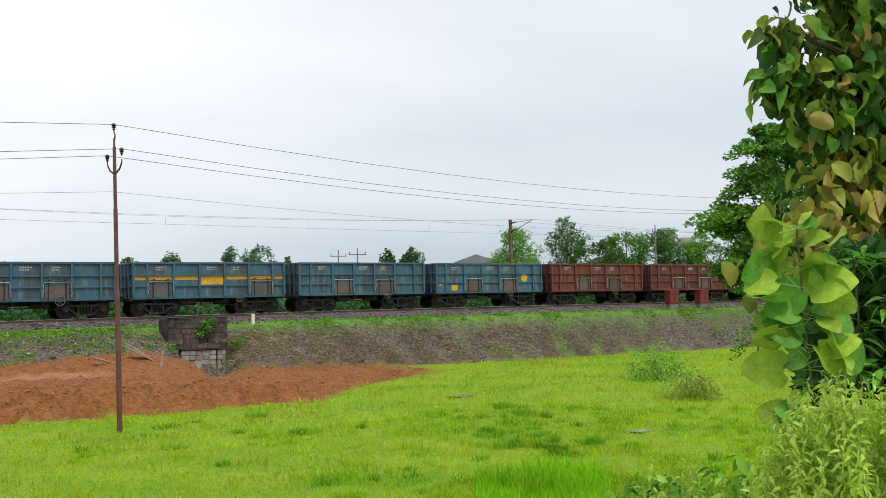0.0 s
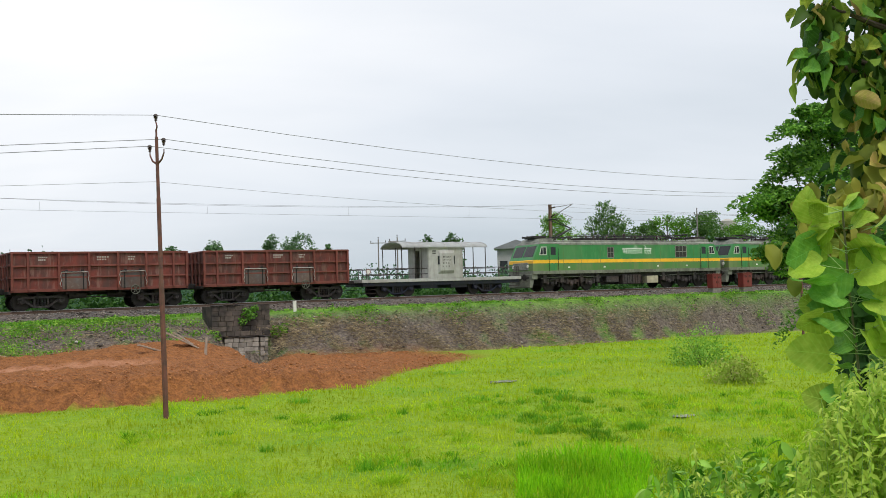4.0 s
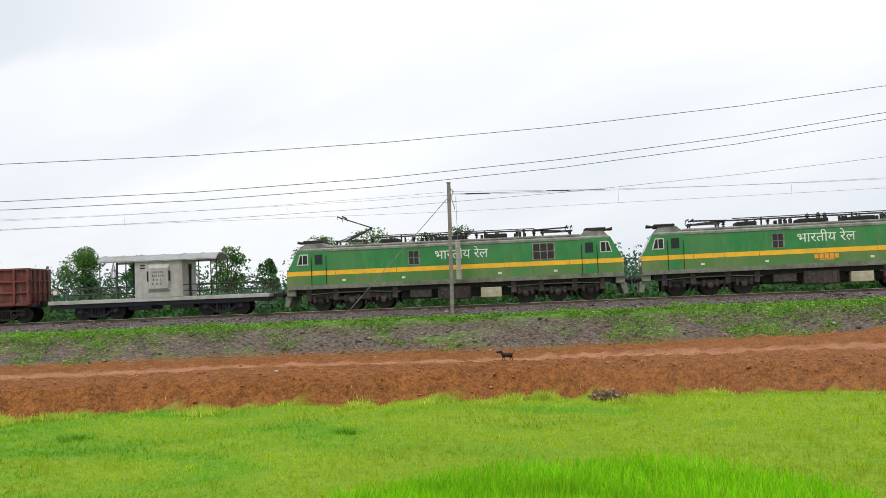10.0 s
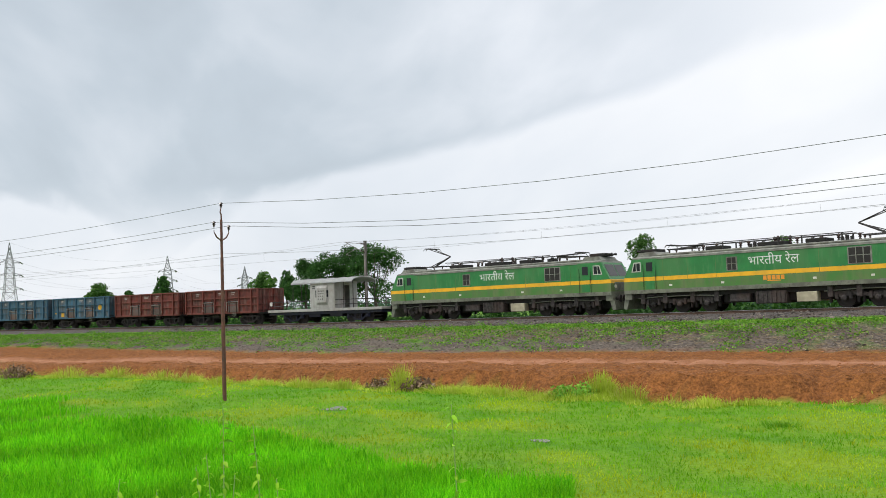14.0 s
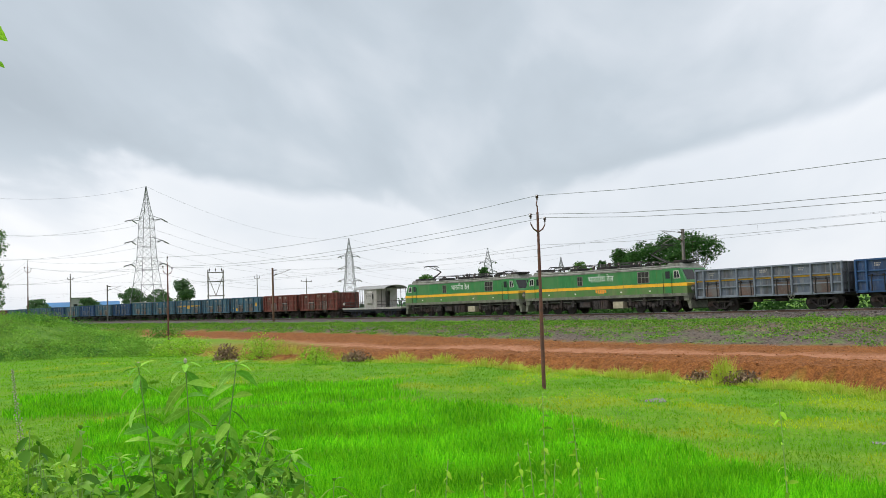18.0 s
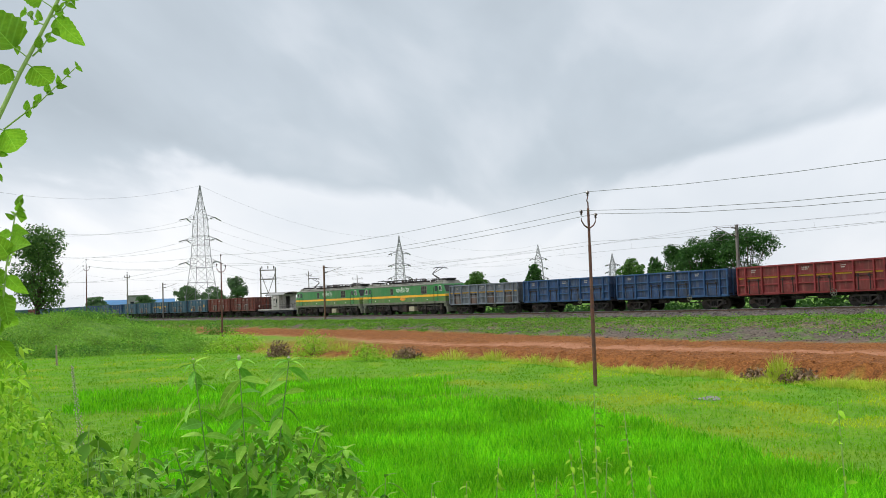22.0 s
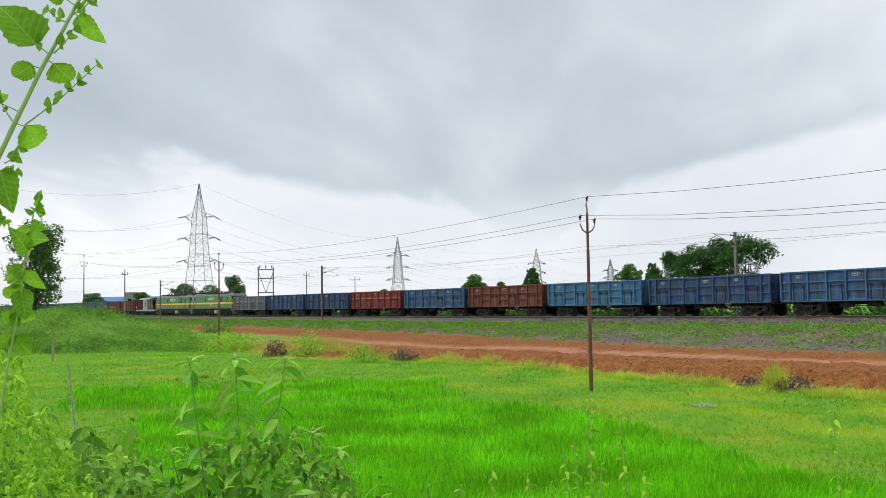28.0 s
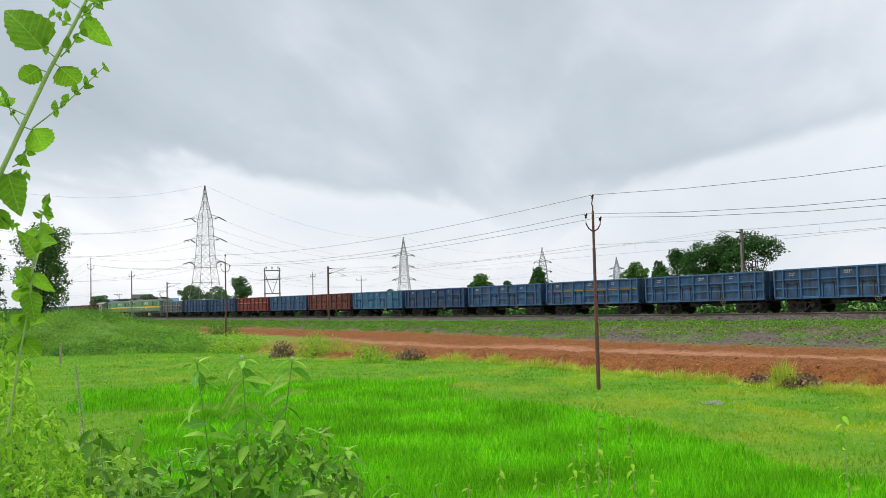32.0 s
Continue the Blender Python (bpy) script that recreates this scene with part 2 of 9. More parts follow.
# sheets carry coal dust; rib and post paint is lightened as if catching light
RIB_LIT = {k: mat("lit_" + k + "_rib_paint", c, tuple(v * 0.8 for v in c), 3, 0.6, 0.1, stain=tuple(v * 0.5 for v in c), stain_amt=0.6, stain_scale=2.0, rand=0.1) for k, c in
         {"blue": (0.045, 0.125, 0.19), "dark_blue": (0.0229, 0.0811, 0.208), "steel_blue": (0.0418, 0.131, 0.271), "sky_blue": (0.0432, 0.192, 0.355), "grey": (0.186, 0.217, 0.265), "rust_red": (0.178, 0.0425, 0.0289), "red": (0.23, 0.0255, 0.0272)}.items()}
M_YELLOW = mat("yellow_paint", (0.72, 0.40, 0.03), (0.58, 0.31, 0.03), 5, 0.6, stain=(0.30, 0.2, 0.08), stain_amt=0.5)
M_STRIPE = mat("loco_yellow_stripe", (0.90, 0.48, 0.02), (0.80, 0.42, 0.02), 3, 0.45, stain=(0.50, 0.32, 0.06), stain_amt=0.35)
M_GREEN = mat("loco_green_paint", (0.026, 0.225, 0.058), (0.024, 0.185, 0.048), 1.6, 0.42, 0.05, stain=(0.08, 0.20, 0.07), stain_amt=0.6, stain_scale=0.7, streak=True, scuff=(0.10, 0.26, 0.10), scuff_amt=0.35)
M_GREEN_LOW = mat("loco_dusty_green_paint", (0.065, 0.21, 0.042), (0.095, 0.19, 0.05), 1.8, 0.55, 0.06, stain=(0.20, 0.22, 0.10), stain_amt=0.6, stain_scale=0.9, streak=True, scuff=(0.10, 0.13, 0.07), scuff_amt=0.45)
M_SILL = mat("loco_dusty_grey_sill", (0.20, 0.21, 0.16), (0.14, 0.15, 0.12), 3, 0.7, 0.1, stain=(0.06, 0.055, 0.045), stain_amt=0.7, scuff=(0.08, 0.07, 0.055))
M_ROOF = mat("loco_roof_grey", (0.26, 0.27, 0.23), (0.18, 0.19, 0.17), 2.5, 0.7, 0.1, stain=(0.07, 0.06, 0.05), stain_amt=0.7, scuff=(0.09, 0.08, 0.07))
M_DARK = mat("dark_underframe", (0.008, 0.0075, 0.0075), (0.015, 0.013, 0.012), 6, 0.75, 0.2, stain=(0.05, 0.025, 0.018), stain_amt=0.4, rand=0.2)
M_BOGIE = mat("bogie_grimy_steel", (0.058, 0.049, 0.047), (0.020, 0.017, 0.017), 6, 0.7, 0.2, stain=(0.07, 0.035, 0.025), stain_amt=0.5, rand=0.3)
M_WHEEL = mat("wheel_steel", (0.018, 0.015, 0.015), (0.03, 0.024, 0.021), 6, 0.6, 0.1, metal=0.3, rand=0.2)
M_DOOR = mat("wagon_door_worn_paint", (0.115, 0.11, 0.108), (0.10, 0.066, 0.058), 1.2, 0.7, 0.2, stain=RUST, stain_amt=0.7, rand=0.25, scuff=(0.15, 0.13, 0.12))
M_CREAM = mat("cream_box_paint", (0.48, 0.44, 0.31), (0.40, 0.36, 0.26), 4, 0.6, stain=(0.2, 0.17, 0.12), stain_amt=0.4)
M_VAN = mat("van_silver_grey_paint", (0.44, 0.435, 0.42), (0.36, 0.355, 0.34), 3, 0.6, 0.08, stain=(0.22, 0.19, 0.16), stain_amt=0.55, streak=True, scuff=(0.25, 0.21, 0.18), scuff_amt=0.4)
M_VAN_ROOF = mat("van_roof_grey", (0.33, 0.34, 0.34), (0.26, 0.27, 0.27), 3, 0.65, 0.08, stain=(0.15, 0.13, 0.11), stain_amt=0.5)
M_NAVY = mat("navy_underframe_paint", (0.008, 0.010, 0.034), (0.006, 0.007, 0.02), 4, 0.6, 0.1, stain=(0.03, 0.025, 0.025), stain_amt=0.5)
M_FRAME = mat("pale_window_frame", (0.58, 0.60, 0.54), (0.48, 0.50, 0.45), 4, 0.5, stain=(0.3, 0.28, 0.22), stain_amt=0.4)
M_WHITE = mat("white_lettering", (0.78, 0.80, 0.78), (0.70, 0.72, 0.70), 6, 0.55)
M_ORANGE = mat("orange_lettering", (0.85, 0.33, 0.03), (0.75, 0.28, 0.03), 6, 0.55)
M_GLASS = mat("dark_cab_glass", (0.02, 0.025, 0.028), (0.015, 0.018, 0.02), 3, 0.12, spec=0.3)
M_BLACK = mat("black_roof_gear", (0.014, 0.013, 0.012), (0.022, 0.02, 0.018), 6, 0.6, rand=0.2)
M_INSUL = mat("brown_porcelain", (0.05, 0.03, 0.025), (0.04, 0.025, 0.02), 4, 0.25)
M_POLE = mat("rust_brown_pole_paint", (0.16, 0.055, 0.04), (0.09, 0.04, 0.035), 5, 0.6, 0.1, stain=(0.20, 0.10, 0.075), stain_amt=0.5)
M_MAST = mat("galvanised_mast", (0.24, 0.22, 0.20), (0.17, 0.155, 0.14), 4, 0.6, 0.1, stain=(0.16, 0.10, 0.07), stain_amt=0.5)
M_RUSTY_MAST = mat("rusty_mast", (0.20, 0.11, 0.065), (0.14, 0.08, 0.05), 4, 0.7, 0.1, stain=(0.22, 0.18, 0.14), stain_amt=0.5)
M_WIRE = mat("dark_wire", (0.16, 0.16, 0.17), (0.12, 0.12, 0.13), 2, 0.5)
M_WIRE_THIN = mat("grey_wire", (0.16, 0.16, 0.17), (0.13, 0.13, 0.14), 2, 0.5)
M_TOWER = mat("galvanised_tower_steel", (0.26, 0.265, 0.28), (0.20, 0.205, 0.22), 0.5, 0.6, metal=0.2)
M_RAIL = mat("rail_steel", (0.16, 0.10, 0.07), (0.11, 0.07, 0.05), 3, 0.6, metal=0.3)
M_RAIL_TOP = mat("polished_rail_head", (0.45, 0.44, 0.43), (0.36, 0.35, 0.34), 2, 0.3, metal=1.0)
M_SLEEPER = mat("concrete_sleeper", (0.22, 0.20, 0.18), (0.16, 0.145, 0.13), 4, 0.85, 0.2, stain=(0.11, 0.08, 0.06), stain_amt=0.5, rand=0.15)
M_BALLAST = mat("ballast_stone", (0.135, 0.122, 0.118), (0.040, 0.035, 0.033), 11, 0.9, 0.9, stain=(0.13, 0.085, 0.065), stain_amt=0.5, coords="Position", fine=14)
M_CULVERT = mat("weathered_stone_masonry", (0.13, 0.105, 0.088), (0.075, 0.06, 0.05), 2.5, 0.9, 0.4, stain=(0.06, 0.05, 0.045), stain_amt=0.8, stain_scale=1.0, rand=0.3, fine=12)
M_CAPSTONE = mat("blackened_headwall_stone", (0.020, 0.018, 0.017), (0.055, 0.045, 0.040), 2.5, 0.9, 0.4, stain=(0.16, 0.125, 0.10), stain_amt=0.65, rand=0.2, fine=12)
M_PALE_MASONRY = mat("pale_stone_masonry", (0.36, 0.32, 0.28), (0.26, 0.23, 0.20), 2.5, 0.9, 0.4, stain=(0.11, 0.09, 0.07), stain_amt=0.7, stain_scale=1.4, rand=0.25, fine=12)
M_DARKHOLE = mat("dark_recess_stone", (0.02, 0.018, 0.016), (0.03, 0.026, 0.022), 3, 0.8)
M_RED_BOX = mat("red_oxide_cabinet_paint", (0.19, 0.022, 0.020), (0.14, 0.020, 0.018), 4, 0.5, stain=(0.11, 0.03, 0.025), stain_amt=0.5)
M_CONC = mat("pale_concrete", (0.45, 0.42, 0.38), (0.35, 0.33, 0.30), 4, 0.85, 0.2, stain=(0.2, 0.18, 0.15), stain_amt=0.5)
M_WHITEWASH = mat("whitewash", (0.75, 0.74, 0.70), (0.65, 0.63, 0.58), 8, 0.8, stain=(0.4, 0.33, 0.25), stain_amt=0.4)
M_BARK = mat("bark", (0.09, 0.065, 0.045), (0.055, 0.04, 0.03), 6, 0.9, 0.5)
M_STALK = mat("green_stalk", (0.32, 0.48, 0.14), (0.26, 0.38, 0.12), 6, 0.6)
M_STEM = mat("brown_green_stem", (0.16, 0.17, 0.07), (0.11, 0.10, 0.05), 8, 0.7)
M_WEED_STEM = mat("weed_stem", (0.19, 0.32, 0.09), (0.14, 0.23, 0.07), 8, 0.7)
M_BUD = mat("dull_lilac_bud", (0.46, 0.42, 0.36), (0.36, 0.36, 0.26), 30, 0.8)
M_ROOF_BLUE = mat("blue_roof_sheet", (0.05, 0.20, 0.42), (0.045, 0.17, 0.36), 0.5, 0.5)
M_WALL_GREY = mat("far_wall", (0.36, 0.36, 0.36), (0.28, 0.28, 0.28), 0.5, 0.8)
M_TIMBER = mat("weathered_plank", (0.38, 0.31, 0.25), (0.27, 0.21, 0.16), 6, 0.85, 0.3)
M_DOG = mat("black_fur", (0.006, 0.005, 0.0045), (0.011, 0.009, 0.008), 12, 0.8)
M_PUDDLE = mat("muddy_water", (0.20, 0.21, 0.11), (0.12, 0.15, 0.06), 2, 0.22, spec=0.6, coords="Position")
M_LEAF = leaf_mat("tree_leaves", (0.05, 0.135, 0.03), (0.13, 0.25, 0.055))
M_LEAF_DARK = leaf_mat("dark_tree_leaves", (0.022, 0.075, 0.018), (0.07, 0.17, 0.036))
M_LEAF_LIGHT = leaf_mat("light_tree_leaves", (0.10, 0.26, 0.03), (0.17, 0.36, 0.04))
# distance haze is mixed into this paler leaf colour
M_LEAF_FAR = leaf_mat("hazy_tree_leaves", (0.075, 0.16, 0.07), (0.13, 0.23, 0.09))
M_TEAK_OLD = leaf_mat("browning_broad_leaves", (0.014, 0.060, 0.016), (0.24, 0.36, 0.045), (0.46, 0.30, 0.13), 0.55, 0.35, 1.5)
M_WEED = leaf_mat("weed_leaves", (0.09, 0.25, 0.03), (0.17, 0.36, 0.055), None, 0.5, 0.35, 3)
M_WEED_PALE = leaf_mat("pale_weed_leaves", (0.13, 0.38, 0.012), (0.46, 0.74, 0.06), None, 0.45, 0.45, 3)
M_TEAK_PALE = leaf_mat("yellowing_broad_leaves", (0.05, 0.12, 0.016), (0.56, 0.54, 0.10), (0.52, 0.34, 0.14), 0.55, 0.4, 1.5)
M_VERGE = leaf_mat("verge_plants", (0.055, 0.20, 0.016), (0.23, 0.46, 0.045), (0.34, 0.44, 0.08), 0.6, 0.3, 1.1)
M_BLADE = leaf_mat("field_grass", (0.31, 0.46, 0.014), (0.48, 0.60, 0.024), None, 0.6, 0.5, 0.25)
M_BLADE_RANK = leaf_mat("rank_field_grass", (0.145, 0.40, 0.010), (0.25, 0.53, 0.020), None, 0.6, 0.5, 0.25)
M_CLUMP = leaf_mat("bright_rank_grass", (0.20, 0.44, 0.012), (0.44, 0.64, 0.03), None, 0.6, 0.5, 1.2)
M_LIME = leaf_mat("tall_lime_grass", (0.36, 0.50, 0.03), (0.60, 0.68, 0.10), (0.60, 0.54, 0.20), 0.6, 0.4, 0.8)
M_RUSH = leaf_mat("rushes", (0.09, 0.30, 0.012), (0.20, 0.44, 0.02), None, 0.6, 0.4, 0.6)
M_TALLGRASS = leaf_mat("tall_pale_grass", (0.26, 0.42, 0.04), (0.42, 0.50, 0.10), (0.46, 0.42, 0.18), 0.6, 0.35, 0.6)
M_STRAW = leaf_mat("dry_straw", (0.25, 0.19, 0.115), (0.43, 0.35, 0.21), None, 0.8, 0.2, 0.5)
# bluish haze of the far tree line is put into this colour
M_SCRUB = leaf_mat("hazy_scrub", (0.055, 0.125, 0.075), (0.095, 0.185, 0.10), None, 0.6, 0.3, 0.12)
M_BANK = leaf_mat("bank_weeds", (0.13, 0.34, 0.035), (0.29, 0.51, 0.07), None, 0.6, 0.3, 0.3)
M_SCRUB_NEAR = leaf_mat("bank_scrub", (0.06, 0.19, 0.03), (0.12, 0.29, 0.045), None, 0.6, 0.3, 0.4)
M_PADDY = leaf_mat("young_rice", (0.08, 0.42, 0.005), (0.29, 0.78, 0.014), None, 0.5, 0.35, 0.4)
M_RICE_PALE = leaf_mat("pale_young_rice", (0.16, 0.48, 0.006), (0.36, 0.72, 0.014), None, 0.5, 0.4, 0.4)
# weeds behind the train: their shade is put into this dark leaf colour
M_SCRUB_DARK = leaf_mat("shaded_weeds", (0.02, 0.07, 0.014), (0.065, 0.16, 0.03), None, 0.6, 0.25, 0.4)
M_WEED_SOFT = leaf_mat("soft_pale_weed_leaves", (0.25, 0.45, 0.04), (0.62, 0.74, 0.14), None, 0.5, 0.45, 3)
M_DRYBUSH = leaf_mat("dry_brush", (0.15, 0.09, 0.06), (0.34, 0.24, 0.155), None, 0.8, 0.1, 2)

# ---- helpers for shapes ----
def part(name, bm, material, parent=None, label=""):
    """One mesh object from a bmesh, under a thing or a part."""
    me = bpy.data.meshes.new(name)
    bm.to_mesh(me)
    bm.free()
    me.materials.append(material)
    ob = new(name, me)
    if parent is not None:
        ob.parent = parent
    if label:
        ob["label"] = label
    return ob


def share(name, ob, parent, m=None):
    """Another object on the mesh of ob."""
    o = new(name, ob.data)
    o.parent = parent
    if m is not None:
        o.matrix_basis = m
    return o


def box(bm, x0, x1, y0, y1, z0, z1, bevel=0.0, m=None):
    v = [bm.verts.new(p) for p in ((x0, y0, z0), (x1, y0, z0), (x1, y1, z0), (x0, y1, z0), (x0, y0, z1), (x1, y0, z1), (x1, y1, z1), (x0, y1, z1))]
    f = [bm.faces.new([v[i] for i in q]) for q in ((3, 2, 1, 0), (4, 5, 6, 7), (0, 1, 5, 4), (1, 2, 6, 5), (2, 3, 7, 6), (3, 0, 4, 7))]
    if m is not None:
        for p in v:
            p.co = m @ p.co
    if bevel:
        ed = {e for q in f for e in q.edges}
        bmesh.ops.bevel(bm, geom=list(ed), offset=bevel, segments=1, affect="EDGES")
    return bm


def rod(bm, a, b, r0, r1=None, n=6, cap=True):
    """A round bar from a to b."""
    a, b = Vector(a), Vector(b)
    r1 = r0 if r1 is None else r1
    q = (b - a).to_track_quat("Z", "Y").to_matrix()
    ra = [bm.verts.new(a + q @ Vector((r0 * math.cos(2 * math.pi * i / n), r0 * math.sin(2 * math.pi * i / n), 0))) for i in range(n)]
    rb = [bm.verts.new(b + q @ Vector((r1 * math.cos(2 * math.pi * i / n), r1 * math.sin(2 * math.pi * i / n), 0))) for i in range(n)]
    for i in range(n):
        bm.faces.new((ra[i], ra[(i + 1) % n], rb[(i + 1) % n], rb[i]))
    if cap:
        bm.faces.new(ra[::-1])
        bm.faces.new(rb)
    return bm


def tube(bm, pts, r0, r1=None, n=5):
    """One bent bar through the points, its rings shared from length to length."""
    pts = [Vector(p) for p in pts]
    r1 = r0 if r1 is None else r1
    rings = []
    for i, p in enumerate(pts):
        way = (pts[min(i + 1, len(pts) - 1)] - pts[max(i - 1, 0)]).normalized()
        q = way.to_track_quat("Z", "Y").to_matrix()
        r = r0 + (r1 - r0) * i / (len(pts) - 1)
        rings.append([bm.verts.new(p + q @ Vector((r * math.cos(2 * math.pi * k / n), r * math.sin(2 * math.pi * k / n), 0))) for k in range(n)])
    for a, b in zip(rings, rings[1:]):
        for k in range(n):
            bm.faces.new((a[k], a[(k + 1) % n], b[(k + 1) % n], b[k]))
    bm.faces.new(rings[0][::-1])
    bm.faces.new(rings[-1])
    return bm


def lathe(bm, profile, axis="Z", at=(0, 0, 0), n=16):
    """A turned shape: (radius, height) pairs round an axis."""
    rings = []
    at = Vector(at)
    for r, h in profile:
        ring = []
        for i in range(n):
            c, s = r * math.cos(2 * math.pi * i / n), r * math.sin(2 * math.pi * i / n)
            p = (c, s, h) if axis == "Z" else (c, h, s) if axis == "Y" else (h, c, s)
            ring.append(bm.verts.new(at + Vector(p)))
        rings.append(ring)
    for a, b in zip(rings, rings[1:]):
        for i in range(n):
            bm.faces.new((a[i], a[(i + 1) % n], b[(i + 1) % n], b[i]))
    bm.faces.new(rings[0][::-1])
    bm.faces.new(rings[-1])
    bmesh.ops.recalc_face_normals(bm, faces=bm.faces)
    return bm


def prism(bm, pts, y0, y1):
    """An outline in x, z drawn out from y0 to y1."""
    a = [bm.verts.new((x, y0, z)) for x, z in pts]
    b = [bm.verts.new((x, y1, z)) for x, z in pts]
    n = len(pts)
    bm.faces.new(a)
    bm.faces.new(b[::-1])
    for i in range(n):
        bm.faces.new((a[(i + 1) % n], a[i], b[i], b[(i + 1) % n]))
    bmesh.ops.recalc_face_normals(bm, faces=bm.faces)
    return bm


def mesh_from(name, verts, faces, material, smooth=False):
    me = bpy.data.meshes.new(name)
    me.from_pydata([tuple(v) for v in verts], [], faces)
    me.materials.append(material)
    if smooth:
        me.polygons.foreach_set("use_smooth", [True] * len(me.polygons))
    me.update()
    return me


def empty(name, m, label, category, group=""):
    e = new(name)
    e.empty_display_size = 0.3
    e.matrix_basis = m
    return tagged(e, label, category, group)


# ---- the railway's line: s runs along the track, d from its middle towards the field ----
LINE_S = np.linspace(-420, 320, 1481)
HEAD = np.radians(np.interp(LINE_S, (-215, -165, -115, -65, -15, 35, 85), (45.8, 46.4, 45.4, 44.1, 37.8, 27.3, 24.5)))
LX, LY = np.cumsum(np.cos(HEAD) * 0.5), np.cumsum(np.sin(HEAD) * 0.5)
_zero = int(np.argmin(abs(LINE_S)))
LX, LY = LX - LX[_zero] - 33.75, LY - LY[_zero] + 42.94
LX, LY = LX - 1.6 * np.sin(HEAD), LY + 1.6 * np.cos(HEAD)


def rail_z(s):
    return 3.8 - np.interp(s, (-300, -150, -100, -60, -40, -20, 0, 20, 40, 60, 80, 120, 250), (1.55, 1.55, 1.52, 1.40, 1.25, 1.06, 0.84, 0.58, 0.32, 0.15, 0.02, -0.15, -0.3))


def on_line(s, d=0.0):
    """x, y and heading at s, d."""
    h = float(np.interp(s, LINE_S, HEAD))
    return float(np.interp(s, LINE_S, LX)) + d * math.sin(h), float(np.interp(s, LINE_S, LY)) - d * math.cos(h), h


def to_line(x, y):
    """s and d of places (arrays)."""
    x, y = np.atleast_1d(x).astype(float), np.atleast_1d(y).astype(float)
    best = np.empty(len(x), int)
    cx, cy = LX[::4], LY[::4]
    for i in range(0, len(x), 20000):
        best[i:i + 20000] = np.argmin((x[i:i + 20000, None] - cx) ** 2 + (y[i:i + 20000, None] - cy) ** 2, axis=1)
    k = best * 4
    dx, dy = x - LX[k], y - LY[k]
    return LINE_S[k] + dx * np.cos(HEAD[k]) + dy * np.sin(HEAD[k]), dx * np.sin(HEAD[k]) - dy * np.cos(HEAD[k])


def smooth(u):
    u = np.clip(u, 0, 1)
    return u * u * (3 - 2 * u)


def rough(x, y, cell, seed=0):
    """Smooth unevenness, -1 to 1, of waves of about that size."""
    rng = np.random.RandomState(seed)
    out = 0
    for _ in range(5):
        a, p, k = rng.uniform(0, 6.28), rng.uniform(0, 6.28), rng.uniform(0.7, 1.6) * 6.28 / cell
        b = rng.uniform(0, 6.28)
        out = out + np.sin(k * (x * math.cos(a) + y * math.sin(a)) + p + 1.3 * np.sin(0.6 * k * (x * math.cos(b) + y * math.sin(b))))
    return out / 3.2


CULVERT_S = 28.4
EDGE = ((-400, -66, -58, -40, -18, -8, 0, 10, 28, 38, 48, 56, 70, 120, 300), (32, 31, 25.5, 26, 26, 24, 22.7, 22, 22.6, 14, 7.4, 7.2, 8, 9, 9))
SCARP = ((-400, -66, -50, -30, -10, 10, 22, 26, 30, 36, 42, 48, 300), (0.25, 0.35, 0.55, 0.8, 0.95, 0.95, 0.9, 0.66, 0.32, 0.14, 0.05, 0.0, 0.0))
TOE = ((-400, -94, -60, -45, -27, -10, 12, 24, 32, 40, 48, 60, 300), (9, 9.4, 14, 15, 11.5, 8.5, 8.3, 8.5, 8.5, 7.6, 7.0, 6.8, 7.5))
TOE_Z = ((-400, 5, 15, 25, 29, 34, 46, 300), (0.8, 0.8, 1.1, 1.1, 0.55, 0.35, 0.05, 0.05))


